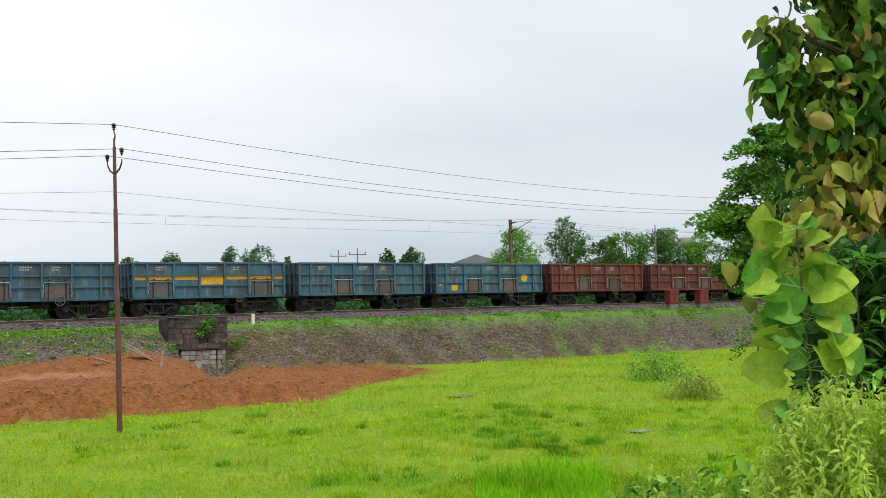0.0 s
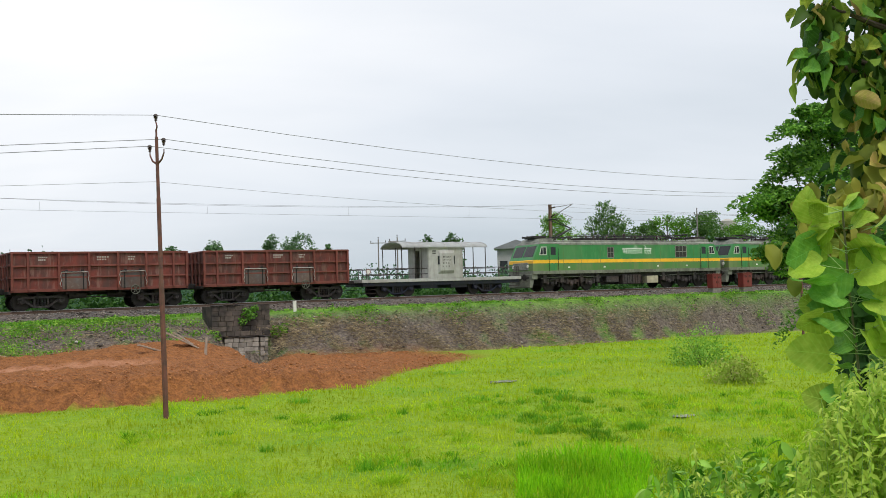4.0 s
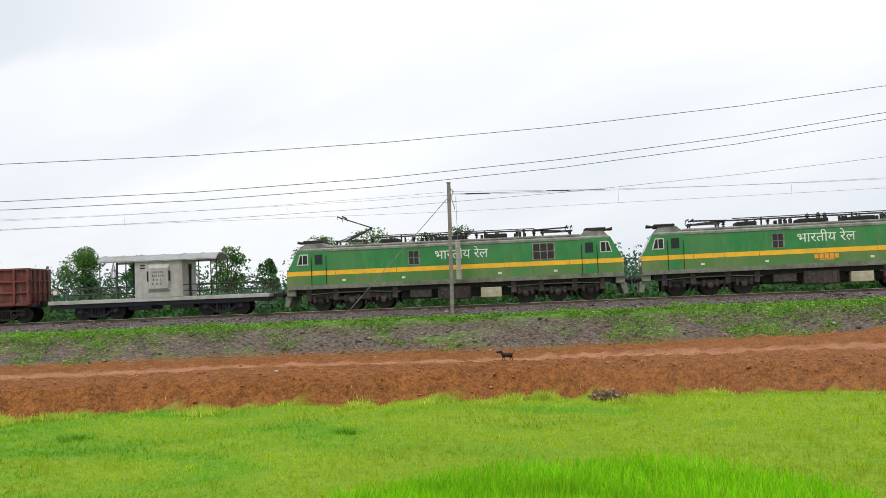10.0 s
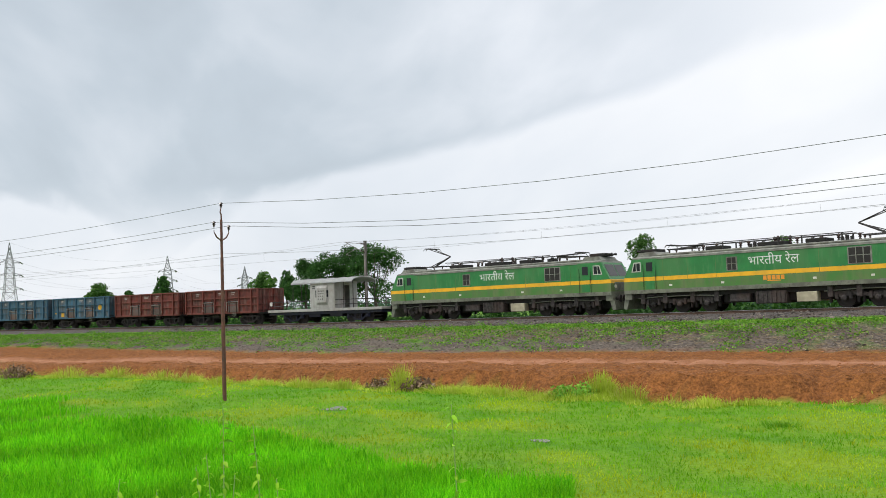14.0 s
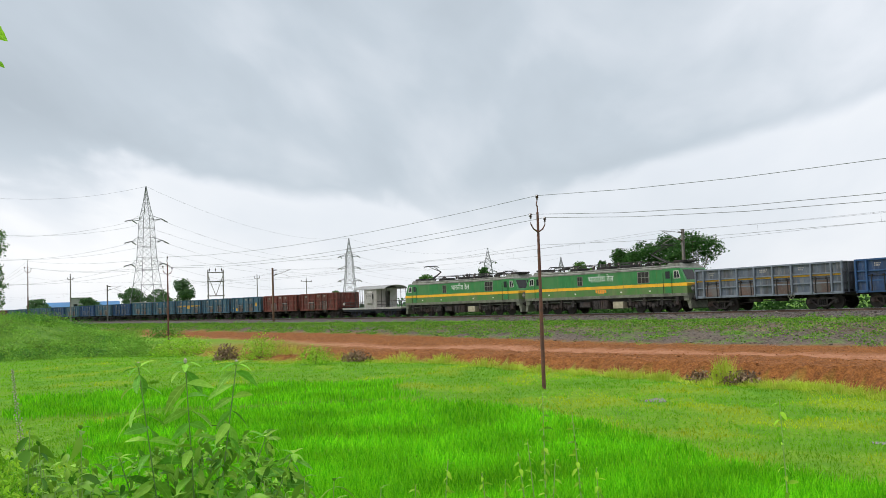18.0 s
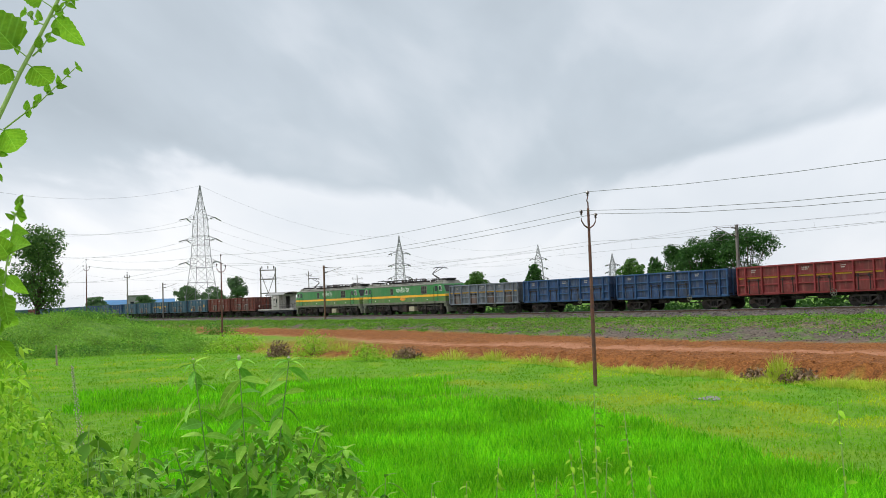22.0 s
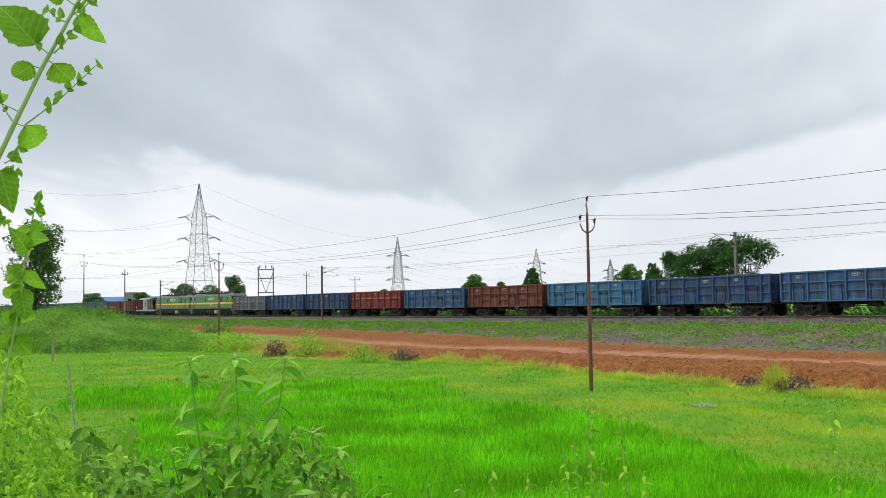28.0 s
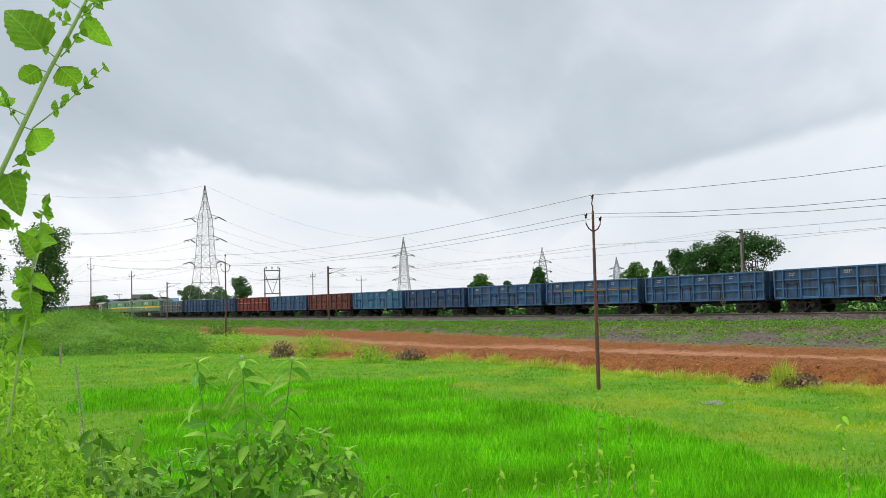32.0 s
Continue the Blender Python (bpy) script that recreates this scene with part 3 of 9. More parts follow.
def lie(x, y):
    """Height of the ground and its cover: shares of red earth, loose stone and verge plants."""
    x, y = np.atleast_1d(x).astype(float), np.atleast_1d(y).astype(float)
    s, d = to_line(x, y)
    r, az = np.hypot(x, y), np.degrees(np.arctan2(x, y))
    zr = rail_z(s)
    wob = rough(x, y, 9, 3) * 0.7 + rough(x, y, 3.2, 4) * 0.35
    edge, toe = np.interp(s, *EDGE) + wob, np.interp(s, *TOE) + 0.5 * wob
    zs, zt = np.interp(s, *SCARP), np.interp(s, *TOE_Z)
    top = zr - 0.44
    brow = zr - 0.66
    # verge, slope, earth shelf, scarp
    u = np.clip((d - 5.0) / np.maximum(toe - 5.0, 0.5), 0, 1)
    slope = brow + (zt - brow) * u
    v = np.clip((d - toe) / np.maximum(edge - 0.9 - toe, 0.5), 0, 1)
    shelf = zt + (zs - zt) * v
    lane = np.exp(-((d - toe - 0.45 * (edge - toe)) / 2.2) ** 2)
    shelf = shelf - 0.10 * lane * (zs > 0.3)
    w = np.clip((d - (edge - 0.9)) / 0.9, 0, 1)
    near = np.where(d < toe, slope, shelf * (1 - smooth(w)))
    far = top + (1.4 - top) * smooth((-d - 20) / 120)
    z = np.where(d > 5.0, near, np.where(d > 3.2, top + (brow - top) * (d - 3.2) / 1.8, np.where(d > -5, top, far)))
    earth = smooth((d - toe + 0.6) / 1.2) * (1 - smooth((d - edge) / 0.5)) * smooth((zs - 0.03) / 0.08)
    earth = earth * (1 - smooth((-66 - s) / 45)) + smooth((-66 - s) / 45) * smooth((d - toe + 1) / 2) * (1 - smooth((d - toe - 8.5) / 2)) * (s > -230)
    stone = smooth((d - 4.6) / 1.2) * (1 - smooth((d - toe) / 1.0))
    # lumps in the earth and on the slope
    z = z + earth * (rough(x, y, 2.2, 8) * 0.08 + rough(x, y, 0.8, 9) * (0.06 + 0.06 * (s > 5))) + stone * rough(x, y, 1.3, 10) * 0.05
    # heap of spoil beside the culvert
    z = z + 0.42 * np.exp(-(((s - 21.8) / 4.2) ** 2 + ((d - 11.2) / 3.0) ** 2)) * (1 + 0.25 * rough(x, y, 1.6, 22))
    z = z + 0.26 * np.exp(-(((s - 24.4) / 2.0) ** 2 + ((d - 10.2) / 2.2) ** 2)) * (1 + 0.25 * rough(x, y, 1.2, 29))
    # pit before the culvert mouth, slanted along the sightline to fit the camera's view
    mid = CULVERT_S + 0.8 - 0.30 * (d - 7)
    dig = smooth((2.2 - 0.9 * smooth((d - 8.2) / 2.5) - abs(s - mid)) / 1.1) * smooth((d - 6.3) / 0.4) * (1 - smooth((d - 16) / 4))
    low = -0.05 + 0.062 * np.maximum(d - 7, 0) + 0.03 * rough(x, y, 0.9, 23)
    z = z + dig * np.minimum(low - z, 0)
    # runnels cut into the scarp
    for gs, deep in ((-11.2, 1.0), (17.5, 0.6), (2.5, 0.45), (15.0, 0.3), (-3.0, 0.25), (-22.0, 0.3), (8.5, 0.3)):
        z = z - deep * np.exp(-((s - gs - 0.25 * (d - edge)) / 0.45) ** 2) * smooth((d - edge + 3) / 2.5) * (1 - w) * (zs > 0.3)
    field = (d > edge)
    z = z + field * (0.05 * rough(x, y, 6, 12) + 0.03 * rough(x, y, 2, 13))
    # low green bank at the far end of the field
    bank = smooth((-117.0 - az) / 6.0) * smooth((r - 90) / 26) * (1 - smooth((r - 180) / 90)) * (az < -90)
    z = z + np.where(d > 12, 3.1 * bank * (1 + 0.15 * rough(x, y, 8, 15)), 0)
    earth = earth * (1 - smooth(bank * 5))
    # the roadside bank on which the camera stands
    z = z + 2.25 * (1 - smooth((r - 3.0) / 9.0))
    z = np.where(r > 400, z + (0.6 - z) * smooth((r - 400) / 400), z)
    return z, earth, stone, s, d


def lush(x, y, d):
    """How rank and deep green the grass is: more in the wetter field, on the bank and beyond the railway."""
    az = np.degrees(np.arctan2(x, y))
    r = np.hypot(x, y)
    bank = smooth((-115.8 - az) / 4) * smooth((r - 86) / 12) * (az < -90)
    az = np.where(az > 100, az - 360, az)
    # dark lines of the low ridges between the plots
    ridge = (np.exp(-((r - 83 - 1.5 * rough(x, y, 20, 27)) / 0.9) ** 2) + np.exp(-((r - 69 - rough(x, y, 16, 28)) / 0.6) ** 2)) * smooth((az + 128) / 3) * smooth((-103 - az) / 6)
    wet = (0.50 + 0.22 * smooth((-92 - az) / 14)) * smooth((-22 - az) / 48) * smooth((az + 240) / 60) + 0.30 * rough(x, y, 9, 24) + 0.22 * rough(x, y, 3.5, 26)
    return np.clip(np.where(d < 6.0, 1.0, np.maximum(np.maximum(bank, ridge), np.clip(wet, 0, 0.76))), 0, 1)


def ground_material():
    m = bpy.data.materials.new("ground_cover")
    m.use_nodes = True
    nt = m.node_tree
    N, link = nt.nodes.new, nt.links.new
    b = nt.nodes["Principled BSDF"]
    b.inputs["Roughness"].default_value, b.inputs["Specular IOR Level"].default_value = 0.9, 0.2
    pos = N("ShaderNodeNewGeometry").outputs["Position"]
    att = N("ShaderNodeAttribute")
    att.attribute_name = "cover"
    sep = N("ShaderNodeSeparateColor")
    link(att.outputs["Color"], sep.inputs[0])

    def two(c1, c2, scale, detail=6, lo=0.38, hi=0.62):
        n, r = N("ShaderNodeTexNoise"), N("ShaderNodeValToRGB")
        n.inputs["Scale"].default_value, n.inputs["Detail"].default_value = scale, detail
        link(pos, n.inputs["Vector"])
        r.color_ramp.elements[0].position, r.color_ramp.elements[1].position = lo, hi
        r.color_ramp.elements[0].color, r.color_ramp.elements[1].color = (*c1, 1), (*c2, 1)
        link(n.outputs[0], r.inputs[0])
        return r.outputs[0], n.outputs[0]

    def mixed(fac, a, c, kind="MIX"):
        mx = N("ShaderNodeMixRGB")
        mx.blend_type = kind
        if isinstance(fac, float):
            mx.inputs[0].default_value = fac
        else:
            link(fac, mx.inputs[0])
        link(a, mx.inputs[1])
        link(c, mx.inputs[2])
        return mx.outputs[0]

    grass1, _ = two((0.20, 0.33, 0.012), (0.28, 0.38, 0.018), 0.22)
    grass2, _ = two((0.15, 0.29, 0.012), (0.24, 0.37, 0.025), 2.6, 8)
    grass = mixed(0.5, grass1, grass2)
    rank1, _ = two((0.08, 0.20, 0.020), (0.135, 0.28, 0.032), 0.3)
    rank2, _ = two((0.05, 0.15, 0.015), (0.19, 0.35, 0.04), 2.2, 8)
    rank = mixed(0.5, rank1, rank2)
    wet1, _ = two((0.09, 0.265, 0.010), (0.135, 0.315, 0.016), 1.2, 8)
    deep, cut = N("ShaderNodeMapRange"), N("ShaderNodeMapRange")
    deep.inputs[1].default_value, deep.inputs[2].default_value = 0.80, 1.0
    cut.inputs[1].default_value, cut.inputs[2].default_value = 0.0, 0.80
    link(sep.outputs[2], deep.inputs[0])
    link(sep.outputs[2], cut.inputs[0])
    grass = mixed(cut.outputs[0], grass, wet1)
    grass = mixed(deep.outputs[0], grass, rank)
    earth1, _ = two((0.295, 0.107, 0.027), (0.175, 0.063, 0.017), 0.7)
    earth2, _ = two((0.40, 0.155, 0.045), (0.075, 0.028, 0.010), 4.0, 10)
    earth = mixed(0.5, earth1, earth2)
    earth3, _ = two((0.35, 0.140, 0.040), (0.110, 0.042, 0.013), 13.0, 8, 0.42, 0.58)
    earth = mixed(0.4, earth, earth3)
    lane, _ = two((0.47, 0.23, 0.13), (0.37, 0.17, 0.09), 1.5)
    earth = mixed(sep.outputs[2], earth, lane)
    stone1, _ = two((0.130, 0.098, 0.076), (0.150, 0.126, 0.108), 0.9)
    stone2, _ = two((0.22, 0.185, 0.155), (0.030, 0.024, 0.020), 6.0, 10)
    stone = mixed(0.55, stone1, stone2)
    green, gn = two((0.0, 0.0, 0.0), (0.75, 0.75, 0.75), 0.5, 5, 0.54, 0.70)
    stone = mixed(green, stone, rank)
    col = mixed(sep.outputs[1], grass, stone)
    col = mixed(sep.outputs[0], col, earth)
    link(col, b.inputs["Base Color"])
    n3, bp = N("ShaderNodeTexNoise"), N("ShaderNodeBump")
    n3.inputs["Scale"].default_value, n3.inputs["Detail"].default_value = 5.0, 8
    link(pos, n3.inputs["Vector"])
    bp.inputs["Strength"].default_value, bp.inputs["Distance"].default_value = 1.0, 0.25
    link(n3.outputs[0], bp.inputs["Height"])
    link(bp.outputs[0], b.inputs["Normal"])
    return m


def make_ground():
    """One sheet in rings round the camera's place, out to the horizon."""
    fine = np.arange(-134, 40.01, 0.5)
    coarse = np.arange(44, 222, 4.0)
    az = np.radians(np.concatenate([fine, coarse]))
    rr = [0.6]
    while rr[-1] < 3800:
        step = 1.013 if 16 < rr[-1] < 130 else 1.04
        rr.append(rr[-1] * step)
    rr = np.array(rr)
    R, A = np.meshgrid(rr, az, indexing="ij")
    x, y = (R * np.sin(A)).ravel(), (R * np.cos(A)).ravel()
    z, earth, stone, s, d = lie(x, y)
    nr, na = R.shape
    verts = np.stack([x, y, z], 1)
    i, j = np.meshgrid(np.arange(nr - 1), np.arange(na), indexing="ij")
    j2 = (j + 1) % na
    faces = np.stack([i * na + j, i * na + j2, (i + 1) * na + j2, (i + 1) * na + j], -1).reshape(-1, 4)
    me = bpy.data.meshes.new("ground")
    tip = len(verts)
    faces = faces.tolist() + [[tip, (k + 1) % na, k] for k in range(na)]
    me.from_pydata(np.vstack([verts, [[0, 0, verts[0][2]]]]).tolist(), [], faces)
    toe, edge = np.interp(s, *TOE), np.interp(s, *EDGE)
    lane = np.exp(-((d - toe - 0.48 * (edge - toe) + 0.6 * rough(x, y, 14, 21)) / 1.45) ** 4) * smooth((earth - 0.5) / 0.3) * smooth((23 - s) / 4)
    lane = np.maximum(lane, 0.12 * smooth((s - 2) / 12))
    col = np.ones((len(verts) + 1, 4), np.float32)
    col[:-1, 0], col[:-1, 1], col[:-1, 2] = earth, stone, np.where(earth > 0.45, lane * 0.9, lush(x, y, d))
    col[-1, :3] = 0
    att = me.color_attributes.new("cover", "FLOAT_COLOR", "POINT")
    att.data.foreach_set("color", col.ravel())
    me.materials.append(ground_material())
    me.polygons.foreach_set("use_smooth", [True] * len(me.polygons))
    me.update()
    ob = new("ground", me)
    return tagged(ob, "flat green field with red earth bank below a stony railway embankment", "ground", kind="structure")


make_ground()


def ground_z(x, y):
    return float(lie(x, y)[0][0])


# ---- the track ----
def line_pose(s, d=0.0, z=0.0):
    """A pose on the line: x along the track, z up from the rails' top."""
    x, y, h = on_line(s, d)
    tilt = math.atan2(float(rail_z(s + 5) - rail_z(s - 5)), 10)
    return Matrix.Translation((x, y, float(rail_z(s)) + z)) @ Matrix.Rotation(h, 4, "Z") @ Matrix.Rotation(-tilt, 4, "Y")


def sweep(section, s0, s1, step, wobble=0.0, seed=1):
    """A cross-section (d, height over the rails) drawn along the line."""
    rng = np.random.RandomState(seed)
    verts, faces, n = [], [], len(section)
    ss = np.arange(s0, s1 + 0.01, step)
    for s in ss:
        x, y, h = on_line(s)
        z = float(rail_z(s))
        for d, dz in section:
            w = rng.uniform(-wobble, wobble, 2) if wobble else (0, 0)
            verts.append((x + (d + w[0]) * math.sin(h), y - (d + w[0]) * math.cos(h), z + dz + w[1] * 0.5))
    for i in range(len(ss) - 1):
        for j in range(n - 1):
            a = i * n + j
            faces.append((a, a + 1, a + n + 1, a + n))
    return verts, faces


def make_track():
    track = new("railway_track")
    tagged(track, "single railway track on grey stone ballast", "railway track", kind="structure")
    v, f = sweep([(-4.2, -0.75), (-3.3, -0.47), (-2.5, -0.30), (-1.8, -0.17), (-1.0, -0.18), (0, -0.2), (1.0, -0.18), (1.7, -0.17), (2.05, -0.24), (2.4, -0.33), (2.8, -0.40), (3.2, -0.47), (3.8, -0.75)], -330, 270, 0.75, 0.06)
    bal = new("ballast", mesh_from("ballast", v, f, M_BALLAST))
    bal.parent = track
    bal["kind"], bal["label"] = "stuff", "grey crushed stone ballast"
    for side in (-0.838, 0.838):
        foot = [(side - 0.068, -0.17), (side - 0.06, -0.15), (side - 0.012, -0.13), (side - 0.012, -0.05), (side - 0.034, -0.03), (side - 0.034, -0.012),
                (side + 0.034, -0.012), (side + 0.034, -0.03), (side + 0.012, -0.05), (side + 0.012, -0.13), (side + 0.06, -0.15), (side + 0.068, -0.17)]
        v, f = sweep(foot, -330, 270, 3.0)
        rail = new("rail", mesh_from("rail", v, f, M_RAIL))
        rail.parent = track
        v, f = sweep([(side - 0.034, -0.012), (side - 0.03, 0.0), (side + 0.03, 0.0), (side + 0.034, -0.012)], -330, 270, 3.0)
        head = new("rail_head", mesh_from("rail_head", v, f, M_RAIL_TOP))
        head.parent = rail
        head["label"] = "worn bright running surface"
    return track


TRACK = make_track()


# ---- poles, wires and masts ----
def place(az, r):
    return r * math.sin(radians(az)), r * math.cos(radians(az))


def insulator(bm, at, h=0.26, r=0.09):
    x, y, z = at
    lathe(bm, [(0.02, 0), (0.02, h * 0.15), (r * 0.6, h * 0.2), (r * 0.35, h * 0.4), (r * 0.85, h * 0.5), (r * 0.4, h * 0.65), (r, h * 0.72), (r * 0.5, h * 0.95), (0.02, h)], "Z", (x, y, z), 8)


def power_pole(az, r, base, top, turn, lean=(0, 0)):
    """Tubular steel line pole with a V-shaped cross-arm and three pin insulators. Returns the wires' places."""
    x, y = place(az, r)
    h = top - base
    pole = empty("power_pole", Matrix.Translation((x, y, base)) @ Vector((0, 0, 1)).rotation_difference(Vector((lean[0], lean[1], top - base))).to_matrix().to_4x4() @ Matrix.Rotation(turn, 4, "Z"),
                 "rust-brown tubular steel power pole with three insulators", "power pole", "power line poles")
    bm = bmesh.new()
    rod(bm, (0, 0, -0.4), (0, 0, h * 0.45), 0.085, 0.082, 10)
    rod(bm, (0, 0, h * 0.45), (0, 0, h * 0.72), 0.068, 0.066, 10)
    rod(bm, (0, 0, h * 0.72), (0, 0, h - 0.75), 0.056, 0.052, 10)
    part("shaft", bm, M_POLE, pole)
    bm = bmesh.new()
    rod(bm, (0, 0, h - 0.8), (0, 0, h - 0.5), 0.03, 0.03, 6)
    rod(bm, (0.0, 0, h - 0.52), (0.06, 0, h - 0.42), 0.03, 0.025, 6)
    rod(bm, (0.06, 0, h - 0.42), (0.0, 0, h - 0.26), 0.025, 0.025, 6)
    part("top_bracket", bm, M_POLE, pole)
    zc = h - 1.62
    for sx in (-1, 1):
        bm = bmesh.new()
        rod(bm, (0, 0, zc), (sx * 0.26, 0, zc + 0.14), 0.03, 0.03, 6)
        rod(bm, (sx * 0.26, 0, zc + 0.14), (sx * 0.40, 0, zc + 0.34), 0.03, 0.025, 6)
        rod(bm, (sx * 0.40, 0, zc + 0.34), (sx * 0.40, 0, zc + 0.44), 0.018, 0.018, 6)
        part("cross_arm", bm, M_POLE, pole)
    tips = [(0, 0, h - 0.26), (-0.40, 0, zc + 0.42), (0.40, 0, zc + 0.42 + 0.12)]
    for p in tips:
        bm = bmesh.new()
        insulator(bm, p)
        part("insulator", bm, M_INSUL, pole, "dark brown porcelain pin insulator")
    m = pole.matrix_basis
    return [m @ (Vector(p) + Vector((0, 0, 0.22))) for p in tips] + [m @ Vector((0, -0.1, zc - 0.55))]


def wire(name, spans, sag, radius, material, label, group=""):
    """A hanging wire over a row of supports."""
    bm = bmesh.new()
    sags = sag if isinstance(sag, tuple) else (sag,)
    line = []
    for i_span, (a, b) in enumerate(zip(spans, spans[1:])):
        a, b = Vector(a), Vector(b)
        n = max(6, int((b - a).length / 5))
        sag = sags[min(i_span, len(sags) - 1)]
        pts = [a.lerp(b, i / n) - Vector((0, 0, sag * 4 * (i / n) * (1 - i / n))) for i in range(n + 1)]
        line += pts if not line else pts[1:]
    tube(bm, line, radius, radius, 4)
    ob = part(name, bm, material)
    return tagged(ob, label, "wire", group)


TURN = radians(44 - 90)
tips = [power_pole(25.6, 66, 0.6, 10.6, TURN), power_pole(-11.58, 31.1, 0.0, 9.63, TURN, (-0.234, -0.05)), power_pole(-92.5, 40.6, 0.0, 8.3, TURN),
        power_pole(-114.62, 86, 0.0, 8.6, TURN), power_pole(-122.1, 135, 2.4, 11.0, TURN)]
for k, (rad, mm, lab) in enumerate(((0.009, M_WIRE, "single dark overhead power wire"),) * 3 + ((0.005, M_WIRE_THIN, "thin grey overhead wire below the power wires"),)):
    wire("power_wire", [t[k] for t in tips] + [Vector(place(-124.5, 230)).to_3d() + Vector((0, 0, 9.5))], ((0.55, 1.22, 0.6, 0.5), (0.6, 1.5, 0.6, 0.5), (0.6, 1.48, 0.6, 0.5), (0.5, 0.9, 0.5, 0.4))[k], rad, mm, lab, "power line wires")


def s_at(az, d):
    """Where the line's neighbour at d shows in that direction."""
    ss = np.arange(-320, 250, 0.25)
    h = np.interp(ss, LINE_S, HEAD)
    a = np.degrees(np.arctan2(np.interp(ss, LINE_S, LX) + d * np.sin(h), np.interp(ss, LINE_S, LY) - d * np.cos(h)))
    return float(ss[np.argmin(abs(a - az))])


def traction_mast(s, d, material, high=7.0, reach=2.6, stay=False, label="grey steel overhead-line mast with an insulated cantilever"):
    """A lattice-free H-section mast; its cantilever reaches over the track."""
    m = line_pose(s, d)
    m = Matrix.Translation(m.translation) @ Matrix.Rotation(on_line(s)[2], 4, "Z")
    mast = empty("traction_mast", m, label, "mast", "overhead line masts")
    side = 1 if d > 0 else -1                       # towards the track is +y for a mast on the field's side
    bm = bmesh.new()
    for yy in (-0.10, 0.085):
        box(bm, -0.10, 0.10, yy, yy + 0.015, -1.2, high)
    box(bm, -0.008, 0.008, -0.085, 0.085, -1.2, high)
    part("column", bm, material, mast)
    bm = bmesh.new()
    box(bm, -0.3, 0.3, -0.3, 0.3, -1.3, -0.55, 0.03)
    part("footing", bm, M_CONC, mast, "concrete footing")
    y1 = side * reach
    bm = bmesh.new()
    rod(bm, (0, side * 0.1, 5.95), (0.1, y1, 6.75), 0.03)
    rod(bm, (0, side * 0.1, 6.72), (0.1, y1 + side * 0.25, 6.80), 0.022)
    rod(bm, (0.05, y1 * 0.45, 6.28), (0.15, y1 + side * 0.1, 5.75), 0.02)
    rod(bm, (0.15, y1 + side * 0.1, 5.75), (0.15, y1 - side * 0.6, 5.62), 0.016)
    part("cantilever", bm, M_MAST, mast)
    for za, zb in ((5.98, 6.18), (6.725, 6.745)):
        bm = bmesh.new()
        rod(bm, (0, side * 0.12, za), (0.02, side * 0.62, zb), 0.06, 0.06, 8)
        part("insulator", bm, M_INSUL, mast)
    bm = bmesh.new()
    box(bm, -0.12, 0.12, -0.12, 0.12, high - 0.03, high + 0.02)
    part("cap", bm, material, mast)
    return mast


MASTS = [(s_at(-38.2, 3.0), 3.0), (s_at(-83.95, -3.0), -3.0), (s_at(-108.6, 3.0), 3.0), (s_at(-117.95, 3.0), 3.0), (s_at(11.38, -3.0), -3.0)]
for (s, d), mm in zip(MASTS, (M_MAST, M_MAST, M_RUSTY_MAST, M_MAST, M_RUSTY_MAST)):
    traction_mast(s, d, mm)
# tensioning gear on the mast with the stay
_s, _d = MASTS[0]
_m = line_pose(_s, _d)
anchor = line_pose(_s - 6.5, 4.4, -0.75).translation
stay = empty("mast_stay", Matrix.Translation(anchor), "grey steel guy rod from the mast to the ground", "stay")
bm = bmesh.new()
rod(bm, (0, 0, -0.1), _m.translation + Vector((0, 0, 6.2)) - anchor, 0.02, 0.02, 5)
part("rod", bm, M_MAST, stay)
bm = bmesh.new()
box(bm, -0.2, 0.2, -0.2, 0.2, -0.2, 0.08, 0.03)
part("anchor_block", bm, M_CONC, stay)
weights = empty("tensioning_weights", _m @ Matrix.Translation((0.45, 0.1, 0)), "stack of grey tensioning weights hung beside the mast", "weights")
bm = bmesh.new()
rod(bm, (0, 0, 1.4), (0, 0, 6.2), 0.012)
part("rope", bm, M_WIRE, weights)
bm = bmesh.new()
box(bm, -0.14, 0.14, -0.14, 0.14, 0, 0.11, 0.01)
first = part("weight", bm, M_CONC, weights)
first.location.z = 1.5
for k in range(1, 18):
    share("weight", first, weights, Matrix.Translation((0, 0, 1.5 + 0.125 * k)))
feeder = empty("feeder_insulators", _m @ Matrix.Translation((0, 0, 6.35)), "row of dark insulators on an anchored wire", "insulator")
bm = bmesh.new()
rod(bm, (0.1, 0, 0), (9.0, 1.2, -0.05), 0.012, 0.012, 4)
part("wire", bm, M_WIRE, feeder)
for a, b in ((1.0, 2.4), (5.6, 6.9)):
    bm = bmesh.new()
    rod(bm, (a, a * 0.13, -0.01), (b, b * 0.13, -0.03), 0.032, 0.032, 8)
    part("insulator", bm, M_INSUL, feeder)


def overhead(d, heights, name, sag, material, label, radius=0.011):
    stops = sorted([-300, -255] + [s for s, _ in MASTS] + [115, 175, 235])
    return wire(name, [line_pose(s, d, heights).translation for s in stops], sag, radius, material, label, "overhead line wires")


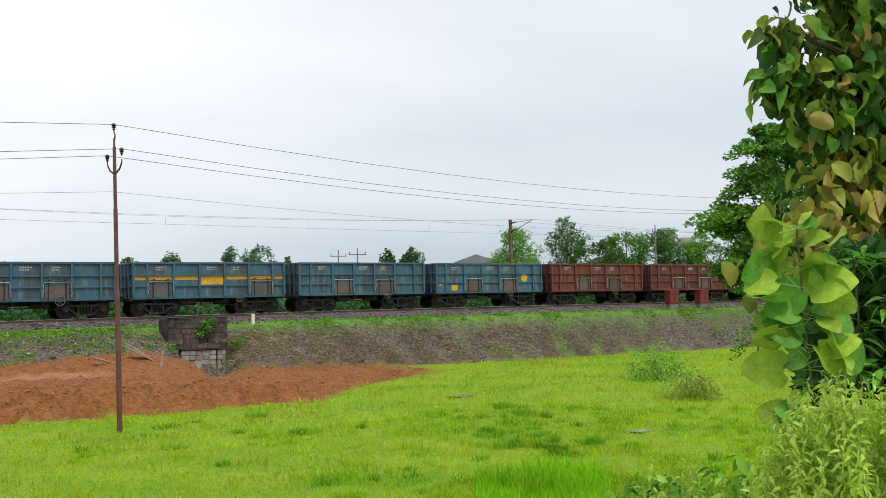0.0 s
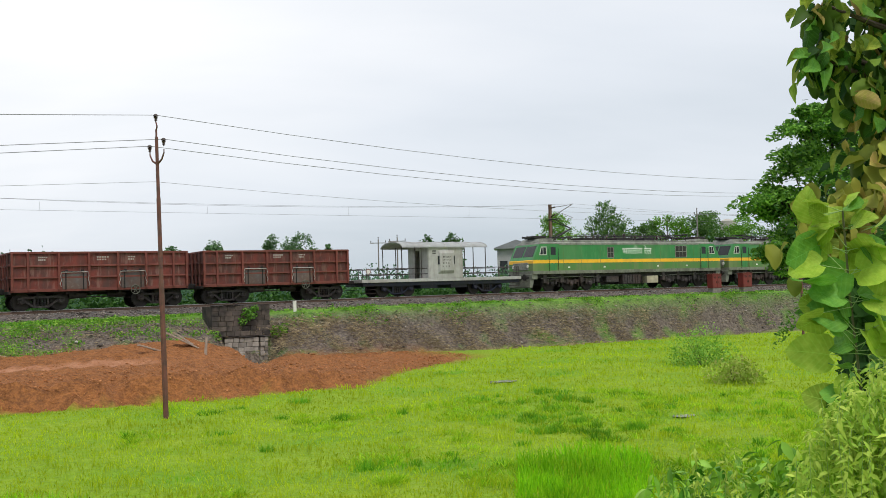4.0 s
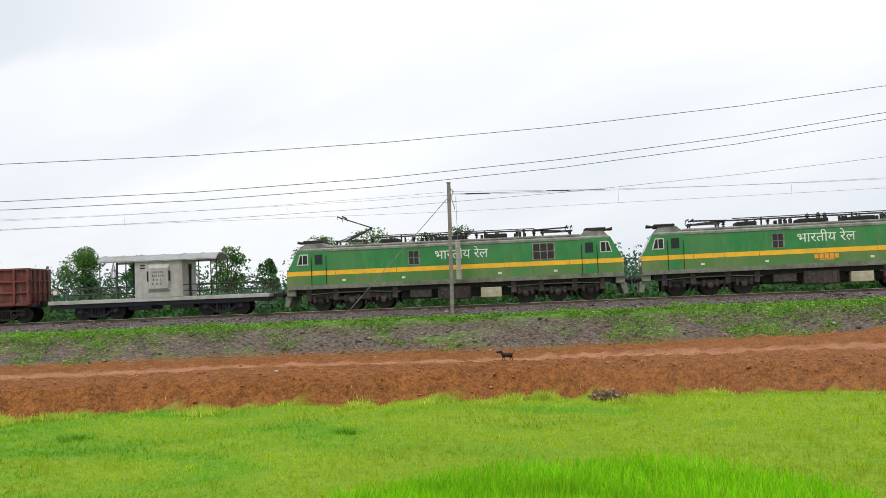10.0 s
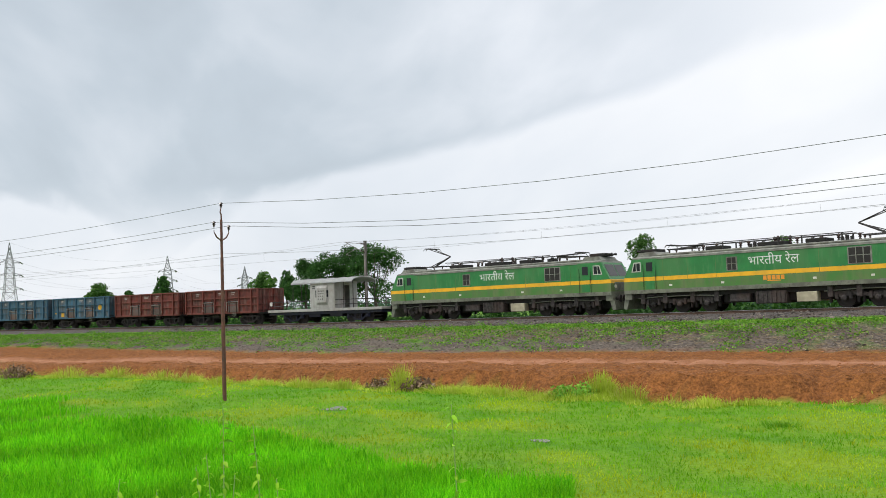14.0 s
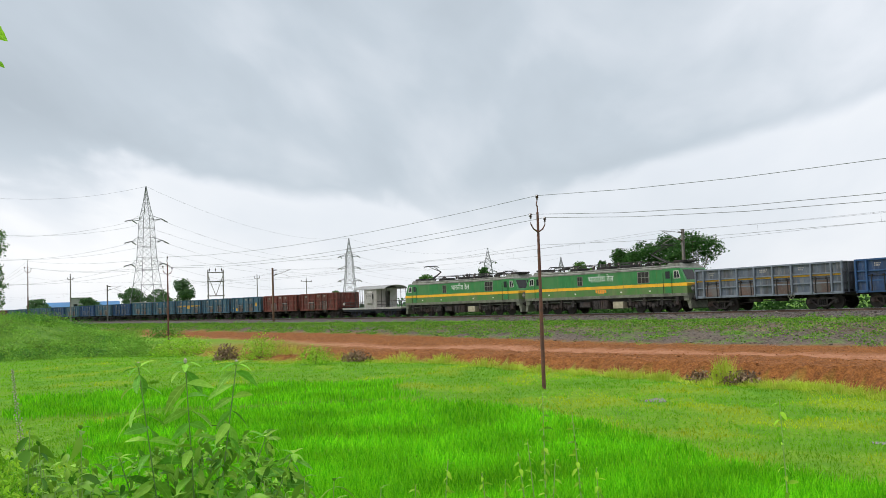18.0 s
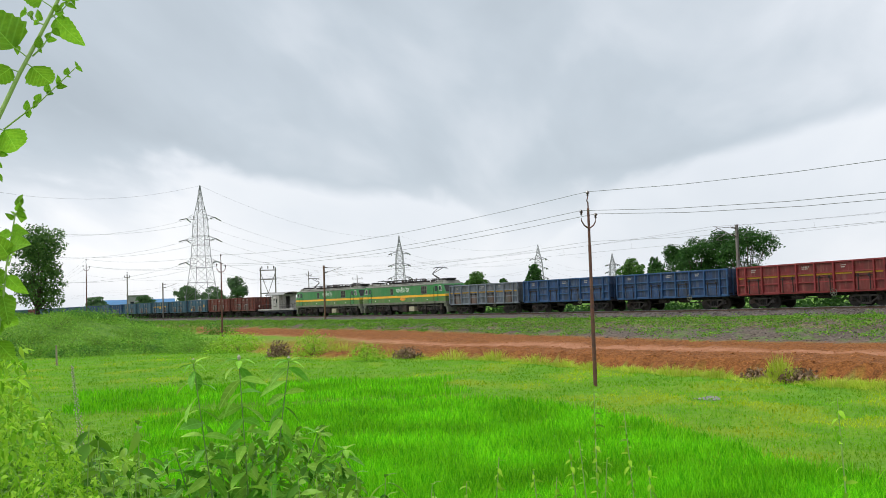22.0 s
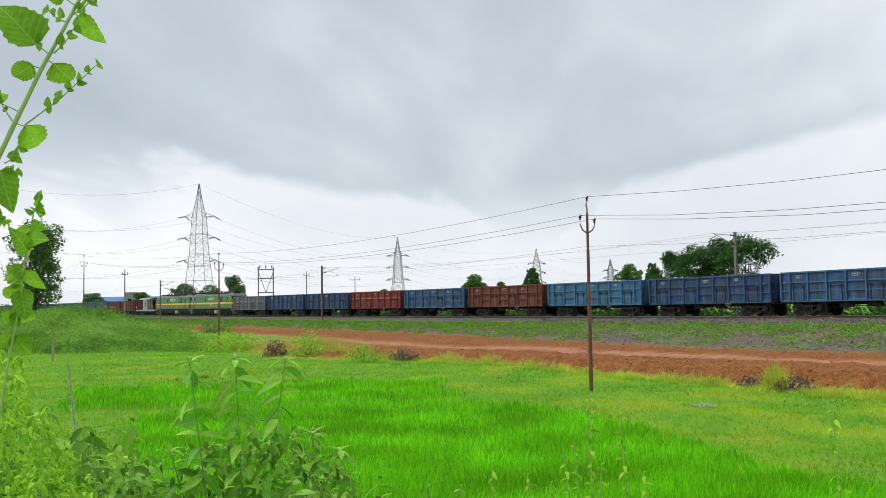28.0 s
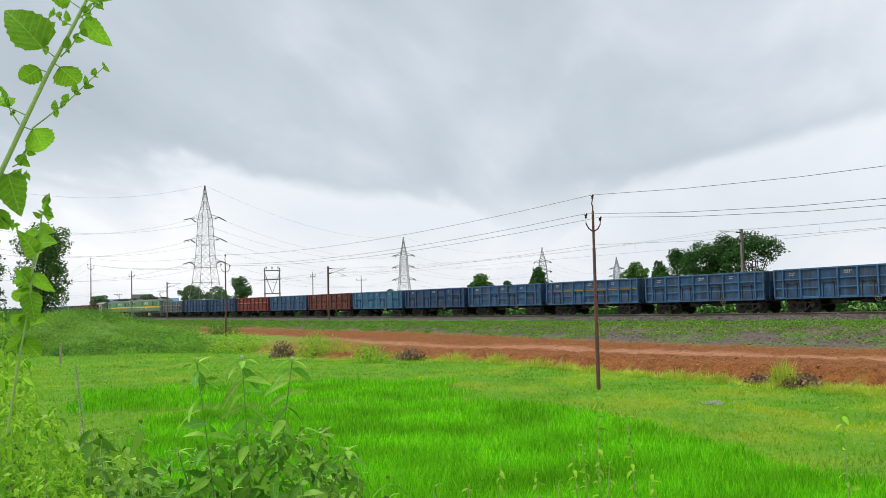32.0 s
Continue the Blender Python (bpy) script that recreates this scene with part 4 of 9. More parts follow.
overhead(0.0, 5.60, "contact_wire", 0.03, M_WIRE, "taut dark contact wire over the track", 0.007)
overhead(0.05, 6.80, "catenary_wire", 0.75, M_WIRE, "sagging dark catenary wire over the track", 0.007)
overhead(-3.4, 6.95, "feeder_wire", 0.5, M_WIRE_THIN, "grey feeder wire along the masts", 0.007)
stops = sorted([-300, -255] + [s for s, _ in MASTS] + [115, 175])
drops = empty("wire_droppers", Matrix.Identity(4), "thin droppers holding the contact wire", "dropper")
for a, b in zip(stops, stops[1:]):
    n = max(2, int((b - a) / 9))
    for k in range(1, n):
        u = k / n
        s = a + (b - a) * u
        hi = 6.80 - 0.75 * 4 * u * (1 - u)
        bm = bmesh.new()
        rod(bm, line_pose(s, 0, 5.58).translation, line_pose(s, 0.05, hi).translation, 0.005, 0.005, 4, False)
        part("dropper", bm, M_WIRE, drops)


def tower(az, r, base, high, width, turn, arms, material=M_TOWER):
    """Lattice transmission tower: four tapering legs, crossed braces, three pairs of arms."""
    x, y = place(az, r)
    t = empty("transmission_tower", Matrix.Translation((x, y, base)) @ Matrix.Rotation(radians(turn), 4, "Z"),
              "grey lattice steel transmission tower", "transmission tower", "transmission towers")
    th = max(0.08, r * 0.00030)

    def half(z):
        u = z / high
        return float(np.interp(u, (0, 0.25, 0.415, 0.585, 0.745, 0.86, 1.0), (1.0, 0.70, 0.52, 0.43, 0.37, 0.17, 0.02))) * width / 2

    zs = [0, 0.14, 0.27, 0.38, 0.47, 0.55, 0.62, 0.69, 0.76, 0.82, 0.88, 0.94, 1.0]
    for sx, sy in ((-1, -1), (1, -1), (1, 1), (-1, 1)):
        bm = bmesh.new()
        tube(bm, [(sx * half(u * high), sy * half(u * high), u * high) for u in zs], th, th, 4)
        part("leg", bm, material, t)
    for k in range(4):
        bm = bmesh.new()
        for a, b in zip(zs, zs[1:]):
            za, zb = a * high, b * high
            ha, hb = half(za), half(zb)
            for p, q in (((-ha, -ha, za), (hb, -hb, zb)), ((ha, -ha, za), (-hb, -hb, zb)), ((-hb, -hb, zb), (hb, -hb, zb))):
                rod(bm, p, q, th * 0.5, th * 0.5, 4, False)
        o = part("bracing", bm, material, t)
        o.matrix_basis = Matrix.Rotation(k * math.pi / 2, 4, "Z")
    ends = []
    for u, w in arms:
        za = u * high
        h0 = half(za)
        for sx in (-1, 1):
            bm = bmesh.new()
            tip = (sx * w, 0, za + 0.01 * high)
            for yy in (-h0, h0):
                rod(bm, (sx * h0, yy, za), tip, th * 0.8, th * 0.5, 4, False)
                rod(bm, (sx * h0, yy, za + 0.035 * high), tip, th * 0.7, th * 0.5, 4, False)
            part("cross_arm", bm, material, t)
            for sy in (-1, 1):
                bm = bmesh.new()
                rod(bm, tip, (sx * (w + 0.3), sy * 3.7, za - 0.30), th * 1.7, th * 1.7, 6)
                part("insulator", bm, M_INSUL, t, "dark tension insulator string")
            ends.append(t.matrix_basis @ Vector((sx * w, 0, za)))
    ends.append(t.matrix_basis @ Vector((0, 0, high)))
    return ends


ARMS = ((0.415, 4.5), (0.585, 4.3), (0.745, 4.1))
T = [tower(-115.75, 268, 1.2, 36.7, 8.2, 93, ARMS), tower(-104.0, 440, 1.0, 34, 8, 93, ARMS), tower(-95.6, 520, 1.0, 32, 10, 100, ARMS), tower(-91.2, 690, 1.0, 33, 10, 105, ARMS),
     tower(-58.0, 700, 1.0, 30, 9, 40, ARMS)]
before = [p + Vector(place(-131, 250)).to_3d() - Vector(place(-115.75, 268)).to_3d() for p in T[0]]
for k in range(7):
    wire("transmission_line", [before[k], T[0][k], T[1][k], T[2][k], T[3][k]], 5.0, 0.020, M_WIRE_THIN, "thin transmission wire between the towers", "transmission wires")


def portal(az, r, base, high, wide):
    x, y = place(az, r)
    t = empty("steel_portal", Matrix.Translation((x, y, base)) @ Matrix.Rotation(radians(-az), 4, "Z"), "two-legged steel switch portal with cross beams", "portal")
    for sx in (-1, 1):
        bm = bmesh.new()
        rod(bm, (sx * wide / 2, 0, 0), (sx * wide / 2, 0, high), 0.14, 0.12, 6)
        part("leg", bm, M_MAST, t)
    for u in (0.95, 0.78, 0.52):
        bm = bmesh.new()
        box(bm, -wide / 2 - 0.2, wide / 2 + 0.2, -0.1, 0.1, high * u - 0.1, high * u + 0.1)
        part("beam", bm, M_MAST, t)
    for sx in (-1, 1):
        bm = bmesh.new()
        rod(bm, (sx * wide / 2, 0, high * 0.9), (0, 0, high * 0.52), 0.06, 0.06, 4)
        part("brace", bm, M_MAST, t)
    for k in (-0.4, 0, 0.4):
        bm = bmesh.new()
        insulator(bm, (k * wide, 0, high * 0.96), 0.7, 0.16)
        part("insulator", bm, M_INSUL, t)


portal(-111.9, 190, 1.0, 10.6, 2.9)


def far_pole(az, r, base, top, arm=1.2, label="distant grey pole with a cross-arm", mm=M_MAST):
    x, y = place(az, r)
    p = empty("utility_pole", Matrix.Translation((x, y, base)) @ Matrix.Rotation(radians(-az), 4, "Z"), label, "utility pole", "distant poles")
    bm = bmesh.new()
    rod(bm, (0, 0, 0), (0, 0, top - base), 0.13, 0.09, 6)
    part("shaft", bm, mm, p)
    bm = bmesh.new()
    box(bm, -arm / 2, arm / 2, -0.05, 0.05, top - base - 0.7, top - base - 0.58)
    part("cross_arm", bm, mm, p)
    for k in (-0.45, 0, 0.45):
        bm = bmesh.new()
        insulator(bm, (k * arm, 0, top - base - (0.6 if k else 0.02)), 0.35, 0.1)
        part("insulator", bm, M_INSUL, p)


far_pole(-109.5, 210, 1.0, 11.0)
far_pole(-106.6, 230, 1.0, 10.5, 2.6)
far_pole(-119.9, 170, 1.0, 10.2, 0.9, "tall thin lamp pole behind the train")
far_pole(0.95, 150, 2.5, 12.3, 2.6, "grey pole with a flat cross-arm")
far_pole(2.1, 140, 2.5, 12.0, 2.6, "grey pole with a flat cross-arm")
far_pole(18.3, 150, 2.5, 14.4, 0.8)
far_pole(20.0, 140, 2.5, 14.6, 0.8)


# ---- the train ----
def wheelset_meshes():
    bm = bmesh.new()
    lathe(bm, [(0.10, -0.07), (0.42, -0.06), (0.44, -0.07), (0.50, -0.07), (0.50, 0.035), (0.53, 0.045), (0.53, 0.075), (0.45, 0.075), (0.40, 0.04), (0.12, 0.05)], "Y", (0, 0, 0), 16)
    return bm


def freight_bogie(parent, x, steel=None):
    """Three-piece freight bogie: open truss side frames, springs, axle boxes, brake gear and its own wheels."""
    steel = steel or M_BOGIE
    for sy in (-1, 1):
        bm = bmesh.new()
        y0, y1 = sorted((sy * 0.99, sy * 1.12))
        prism(bm, [(x - 1.22, 0.60), (x - 1.22, 0.70), (x - 0.85, 0.80), (x + 0.85, 0.80), (x + 1.22, 0.70), (x + 1.22, 0.60), (x + 0.80, 0.68), (x - 0.80, 0.68)], y0, y1)
        for sx in (-1, 1):
            prism(bm, [(x + sx * 1.05, 0.64), (x + sx * 0.88, 0.64), (x + sx * 0.30, 0.22), (x + sx * 0.42, 0.18)], y0, y1)
            box(bm, *sorted((x + sx * 0.30, x + sx * 0.40)), y0, y1, 0.22, 0.70)
            box(bm, *sorted((x + sx * 0.86, x + sx * 1.22)), y0, y1, 0.40, 0.66, 0.02)
        box(bm, x - 0.42, x + 0.42, y0, y1, 0.16, 0.27, 0.015)
        b = part("bogie_frame", bm, steel, parent)
        for k in (-0.18, 0, 0.18):
            bm = bmesh.new()
            lathe(bm, [(0.07, 0.27), (0.085, 0.31), (0.06, 0.36), (0.085, 0.42), (0.06, 0.47), (0.085, 0.53), (0.07, 0.66)], "Z", (x + k, sy * 1.06, 0), 7)
            part("spring", bm, M_DARK, b)
        for k in (-1.04, 1.04):
            bm = bmesh.new()
            lathe(bm, [(0.15, 0.0), (0.15, 0.08), (0.08, 0.13)] if sy > 0 else [(0.08, -0.13), (0.15, -0.08), (0.15, 0.0)], "Y", (x + k, sy * 1.12, 0.5), 10)
            part("axle_box", bm, steel, b)
    for k in (-1.0, 1.0):
        bm = bmesh.new()
        rod(bm, (x + k, -0.9, 0.5), (x + k, 0.9, 0.5), 0.08, 0.08, 8)
        ax = part("axle", bm, M_WHEEL, parent)
        for sy in (-1, 1):
            bm = wheelset_meshes()
            for v in bm.verts:
                v.co = Vector((v.co.x + x + k, -sy * v.co.y + sy * 0.80, v.co.z + 0.5))
            bmesh.ops.recalc_face_normals(bm, faces=bm.faces)
            part("wheel", bm, M_WHEEL, ax)
    bm = bmesh.new()
    box(bm, x - 0.25, x + 0.25, -1.0, 1.0, 0.55, 0.98, 0.03)
    part("bolster", bm, M_DARK, parent)
    for k in (-0.48, 0.48):
        bm = bmesh.new()
        box(bm, x + k - 0.06, x + k + 0.06, -0.95, 0.95, 0.34, 0.48)
        box(bm, x + k * 0.9 - 0.03, x + k * 0.9 + 0.03, -0.12, 0.12, 0.30, 0.95)
        part("brake_beam", bm, M_DARK, parent)


def wagon(paint, length, body, posts, centres, label, band=None, doors=(), logo=False, band_z=(2.16, 2.39), door_mat=None):
    """Open-top bogie wagon: ribbed steel sides and ends, doors, underframe, two bogies, couplers."""
    P, C = PAINT[paint], RIB_LIT[paint]
    w = empty("open_wagon", Matrix.Identity(4), label, "wagon", "freight wagons")
    hx = body / 2
    z0, z1 = 1.02, 3.16
    bm = bmesh.new()
    box(bm, -hx, hx, -1.50, 1.50, 1.18, 1.30)
    part("floor", bm, M_DARK, w)
    step = body / posts
    # half bays at the ends
    bays = [0.0] + [k + 0.5 for k in range(posts)] + [float(posts)]
    at_bay = [-hx + 0.07 + k * (body - 0.14) / posts for k in bays]
    for sy in (-1, 1):
        bm = bmesh.new()
        box(bm, -hx, hx, min(sy * 1.50, sy * 1.515), max(sy * 1.50, sy * 1.515), z0 + 0.15, z1)
        side = part("side_sheet", bm, P, w)
        bm = bmesh.new()
        ya, yb = sorted((sy * 1.49, sy * 1.60))
        box(bm, -hx, hx, ya, yb, z1 - 0.05, z1 + 0.07, 0.012)
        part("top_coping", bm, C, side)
        for zr in (z0 + 0.78, z0 + 1.42):
            bm = bmesh.new()
            ya, yb = sorted((sy * 1.513, sy * 1.605))
            box(bm, -hx + 0.05, hx - 0.05, ya, yb, zr - 0.045, zr + 0.045, 0.008)
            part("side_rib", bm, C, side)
        bm = bmesh.new()
        ya, yb = sorted((sy * 1.44, sy * 1.585))
        box(bm, -hx, hx, ya, yb, z0, z0 + 0.17, 0.012)
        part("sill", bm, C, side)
        for xk in at_bay:
            bm = bmesh.new()
            ya, yb = sorted((sy * 1.513, sy * 1.655))
            box(bm, xk - 0.065, xk + 0.065, ya, yb, z0 + 0.10, z1 + 0.0, 0.012)
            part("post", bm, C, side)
        for k in doors:
            x0 = at_bay[k] + 0.10 * step
            x1 = x0 + step * 0.80
            bm = bmesh.new()
            ya, yb = sorted((sy * 1.52, sy * 1.60))
            box(bm, x0, x1, ya, yb, z0 + 0.12, z0 + 0.98, 0.012)
            d = part("door", bm, door_mat or M_DOOR, side)
            if sy > 0:
                continue
            bm = bmesh.new()
            xm = (x0 + x1) / 2
            rod(bm, (xm - 0.42 * step, sy * 1.63, z0 + 1.10), (xm + 0.42 * step, sy * 1.63, z0 + 1.10), 0.028, 0.028, 5)
            box(bm, xm - 0.30 * step, xm - 0.22 * step, *sorted((sy * 1.60, sy * 1.67)), z0 + 1.02, z0 + 1.20)
            box(bm, xm + 0.22 * step, xm + 0.30 * step, *sorted((sy * 1.60, sy * 1.67)), z0 + 1.02, z0 + 1.20)
            part("latch_bar", bm, M_DARK, d, "dark door latch bar")
            if posts == 6:
                bm = bmesh.new()
                bend = [(0.0, 1.06), (0.05, 0.86), (0.0, 0.62), (0.08, 0.42), (0.02, 0.26)]
                tube(bm, [(x0 - 0.06 - q, -1.68, z0 + h) for q, h in bend[::-1]] + [(x1 + 0.06 + q, -1.68, z0 + h) for q, h in bend], 0.022, 0.022, 4)
                part("door_stay", bm, M_CONC, d, "pale worn bent door stay")
            for q in (0.14, 0.86):
                bm = bmesh.new()
                xx = x0 + (x1 - x0) * q
                ya, yb = sorted((sy * 1.598, sy * 1.635))
                box(bm, xx - 0.03, xx + 0.03, ya, yb, z0 + 0.10, z0 + 1.05)
                part("hinge", bm, M_DARK, d)
        if band:
            for k, (xa, xb) in enumerate(zip(at_bay, at_bay[1:])):
                bm = bmesh.new()
                ya, yb = sorted((sy * 1.514, sy * 1.519))
                box(bm, xa + 0.062, xb - 0.062, ya, yb, band_z[0] - 0.30 * (posts == 6 and k == 3), band_z[1])
                part("yellow_band", bm, M_YELLOW, side, "faded yellow band")
        if logo:
            bm = bmesh.new()
            lathe(bm, [(0.30, 1.516), (0.30, 1.522)] if sy > 0 else [(0.30, -1.522), (0.30, -1.516)], "Y", ((at_bay[5] + at_bay[6]) / 2, 0, 2.12), 20)
            part("roundel", bm, M_YELLOW, side, "yellow painted roundel")
            for xm, wd, zb, zt in (((at_bay[1] + at_bay[2]) / 2, 0.52, z0 + 0.22, z0 + 0.64), (at_bay[0] + 0.42, 0.36, z0 + 0.56, z0 + 0.70)):
                bm = bmesh.new()
                box(bm, xm - wd / 2, xm + wd / 2, *sorted((sy * 1.514, sy * 1.519)), zb, zt)
                part("yellow_patch", bm, M_YELLOW, side, "faded yellow painted patch")
        # stencilled marks that cannot be read
        if sy > 0:
            continue
        for k, wd in ((1, 0.5), (posts // 2, 0.7), (posts - 2, 0.45)):
            xc = (at_bay[k] + at_bay[k + 1]) / 2
            bm = bmesh.new()
            for zz, cut in ((2.74, 0.8), (2.88, 1.0)):
                for q in range(5):
                    if q / 5 < cut:
                        xq = xc - wd / 2 + wd * q / 5
                        box(bm, xq, xq + wd * 0.13, -1.5175, -1.514, zz, zz + 0.08)
            part("stencil", bm, M_CONC, side, "small worn white marking")["kind"] = "stuff"
    for sx in (-1, 1):
        bm = bmesh.new()
        xa, xb = sorted((sx * (hx - 0.015), sx * hx))
        box(bm, xa, xb, -1.5, 1.5, z0 + 0.1, z1)
        end = part("end_sheet", bm, P, w)
        for yk in (-1.05, -0.35, 0.35, 1.05):
            bm = bmesh.new()
            xa, xb = sorted((sx * (hx + 0.001), sx * (hx + 0.10)))
            box(bm, xa, xb, yk - 0.05, yk + 0.05, z0, z1, 0.01)
            part("end_post", bm, P, end)
        for zk in (1.75, 2.45, z1 - 0.05):
            bm = bmesh.new()
            xa, xb = sorted((sx * (hx + 0.002), sx * (hx + 0.06)))
            box(bm, xa, xb, -1.55, 1.55, zk, zk + 0.10, 0.01)
            part("end_rib", bm, P, end)
        bm = bmesh.new()
        xa, xb = sorted((sx * (hx - 0.2), sx * (length / 2 + 0.02)))
        box(bm, xa, xb, -0.13, 0.13, 0.98, 1.24, 0.03)
        xa, xb = sorted((sx * (length / 2 - 0.28), sx * (length / 2 + 0.02)))
        box(bm, xa, xb, -0.22, 0.22, 0.94, 1.28, 0.04)
        part("coupler", bm, M_DARK, w)
        bm = bmesh.new()
        box(bm, *sorted((sx * (hx - 0.05), sx * (hx + 0.10))), -1.45, 1.45, 0.92, 1.10, 0.02)
        part("headstock", bm, M_DARK, w)
    bm = bmesh.new()
    box(bm, -hx, hx, -0.25, 0.25, 0.78, 1.18)
    part("centre_sill", bm, M_DARK, w)
    bm = bmesh.new()
    lathe(bm, [(0.18, -0.5), (0.18, 0.5)], "X", (0.9, -0.75, 0.82), 12)
    part("brake_cylinder", bm, M_DARK, w)
    bm = bmesh.new()
    ring = [(0.26 * math.cos(a), 0.26 * math.sin(a)) for a in np.linspace(0, 2 * math.pi, 15)]
    tube(bm, [(hx * 0.36 + a, -1.62, 1.02 + b) for a, b in ring], 0.02, 0.02, 5)
    for a in range(3):
        ang = a * math.pi / 3
        rod(bm, (hx * 0.36 - 0.26 * math.cos(ang), -1.62, 1.02 - 0.26 * math.sin(ang)), (hx * 0.36 + 0.26 * math.cos(ang), -1.62, 1.02 + 0.26 * math.sin(ang)), 0.018, 0.018, 4, False)
    rod(bm, (hx * 0.36, -1.62, 1.02), (hx * 0.36, -1.40, 1.02), 0.03)
    part("handbrake_wheel", bm, M_SILL, w, "grimy handbrake wheel")
    # pipes, reservoir, pull rods and door gear under the floor
    bm = bmesh.new()
    rod(bm, (-hx + 0.1, -1.28, 0.98), (hx - 0.1, -1.28, 0.98), 0.035, 0.035, 6)
    part("brake_pipe", bm, M_DARK, w)
    bm = bmesh.new()
    lathe(bm, [(0.05, -0.55), (0.20, -0.48), (0.20, 0.48), (0.05, 0.55)], "X", (-1.3, -0.85, 0.82), 12)
    part("air_reservoir", bm, M_BOGIE, w)
    bm = bmesh.new()
    tube(bm, [(-centres / 2 + 1.1, -0.55, 0.55), (-0.6, -0.6, 0.70), (0.5, -0.6, 0.66), (centres / 2 - 1.1, -0.55, 0.55)], 0.03, 0.03, 5)
    part("pull_rod", bm, M_BOGIE, w)
    for k in (-0.30, -0.10, 0.14, 0.34):
        bm = bmesh.new()
        box(bm, k * centres - 0.06, k * centres + 0.06, -1.42, 1.42, 0.86, 1.18)
        part("cross_bearer", bm, M_DARK, w)
    for x in (-centres / 2, centres / 2):
        freight_bogie(w, x)
    return w


def lettering(text, height, material, name, parent, m, label):
    """Painted words from the built-in font, as a thin mesh."""
    cu = bpy.data.curves.new(name, "FONT")
    cu.body, cu.size, cu.extrude, cu.align_x, cu.align_y = text, height, 0.002, "CENTER", "CENTER"
    tmp = bpy.data.objects.new(name, cu)
    scene.collection.objects.link(tmp)
    bpy.context.view_layer.update()
    dg = bpy.context.evaluated_depsgraph_get()
    me = bpy.data.meshes.new_from_object(tmp.evaluated_get(dg))
    bpy.data.objects.remove(tmp)
    bpy.data.curves.remove(cu)
    me.materials.clear()
    me.materials.append(material)
    ob = new(name, me)
    ob.parent = parent
    ob.matrix_basis = m
    ob["label"] = label
    return ob


def nose_x(z):
    return float(np.interp(z, (1.0, 2.3, 3.62, 3.86), (9.80, 9.78, 9.08, 8.75)))


def pantograph(parent, x, raised, flip):
    p = bmesh.new()
    f = -1 if flip else 1
    for sy in (-0.55, 0.55):
        rod(p, (x - 0.9, sy, 4.12), (x + 0.9, sy, 4.12), 0.035)
    for xx in (-0.9, 0.9):
        rod(p, (x + xx, -0.6, 4.12), (x + xx, 0.6, 4.12), 0.035)
    frame_ob = part("pantograph", p, M_BLACK, parent, "raised black single-arm pantograph" if raised else "folded black pantograph")
    for xx in (-0.8, 0.8):
        for sy in (-0.5, 0.5):
            bm = bmesh.new()
            insulator(bm, (x + xx, sy, 3.84), 0.28, 0.09)
            part("insulator", bm, M_INSUL, frame_ob)
    bm = bmesh.new()
    if raised:
        k, top = Vector((x + f * 1.25, 0, 4.85)), Vector((x - f * 0.55, 0, 5.50))
    else:
        k, top = Vector((x + f * 1.35, 0, 4.28)), Vector((x - f * 0.75, 0, 4.34))
    rod(bm, (x - f * 0.3, 0, 4.14), k, 0.075, 0.06)
    rod(bm, (x - f * 0.75, 0, 4.14), k + Vector((-f * 0.15, 0, -0.07)), 0.03)
    part("lower_arm", bm, M_BLACK, frame_ob)
    bm = bmesh.new()
    for sy in (-0.35, 0.35):
        rod(bm, k, top + Vector((0, sy, 0)), 0.04, 0.03)
    part("upper_arm", bm, M_BLACK, frame_ob)
    bm = bmesh.new()
    for q in (-0.14, 0.14):
        rod(bm, top + Vector((q, -0.7, 0.05)), top + Vector((q, 0.7, 0.05)), 0.04)
        for sy in (-1, 1):
            rod(bm, top + Vector((q, sy * 0.7, 0.05)), top + Vector((q, sy * 0.98, -0.14)), 0.02)
    part("collector_head", bm, M_BLACK, frame_ob)


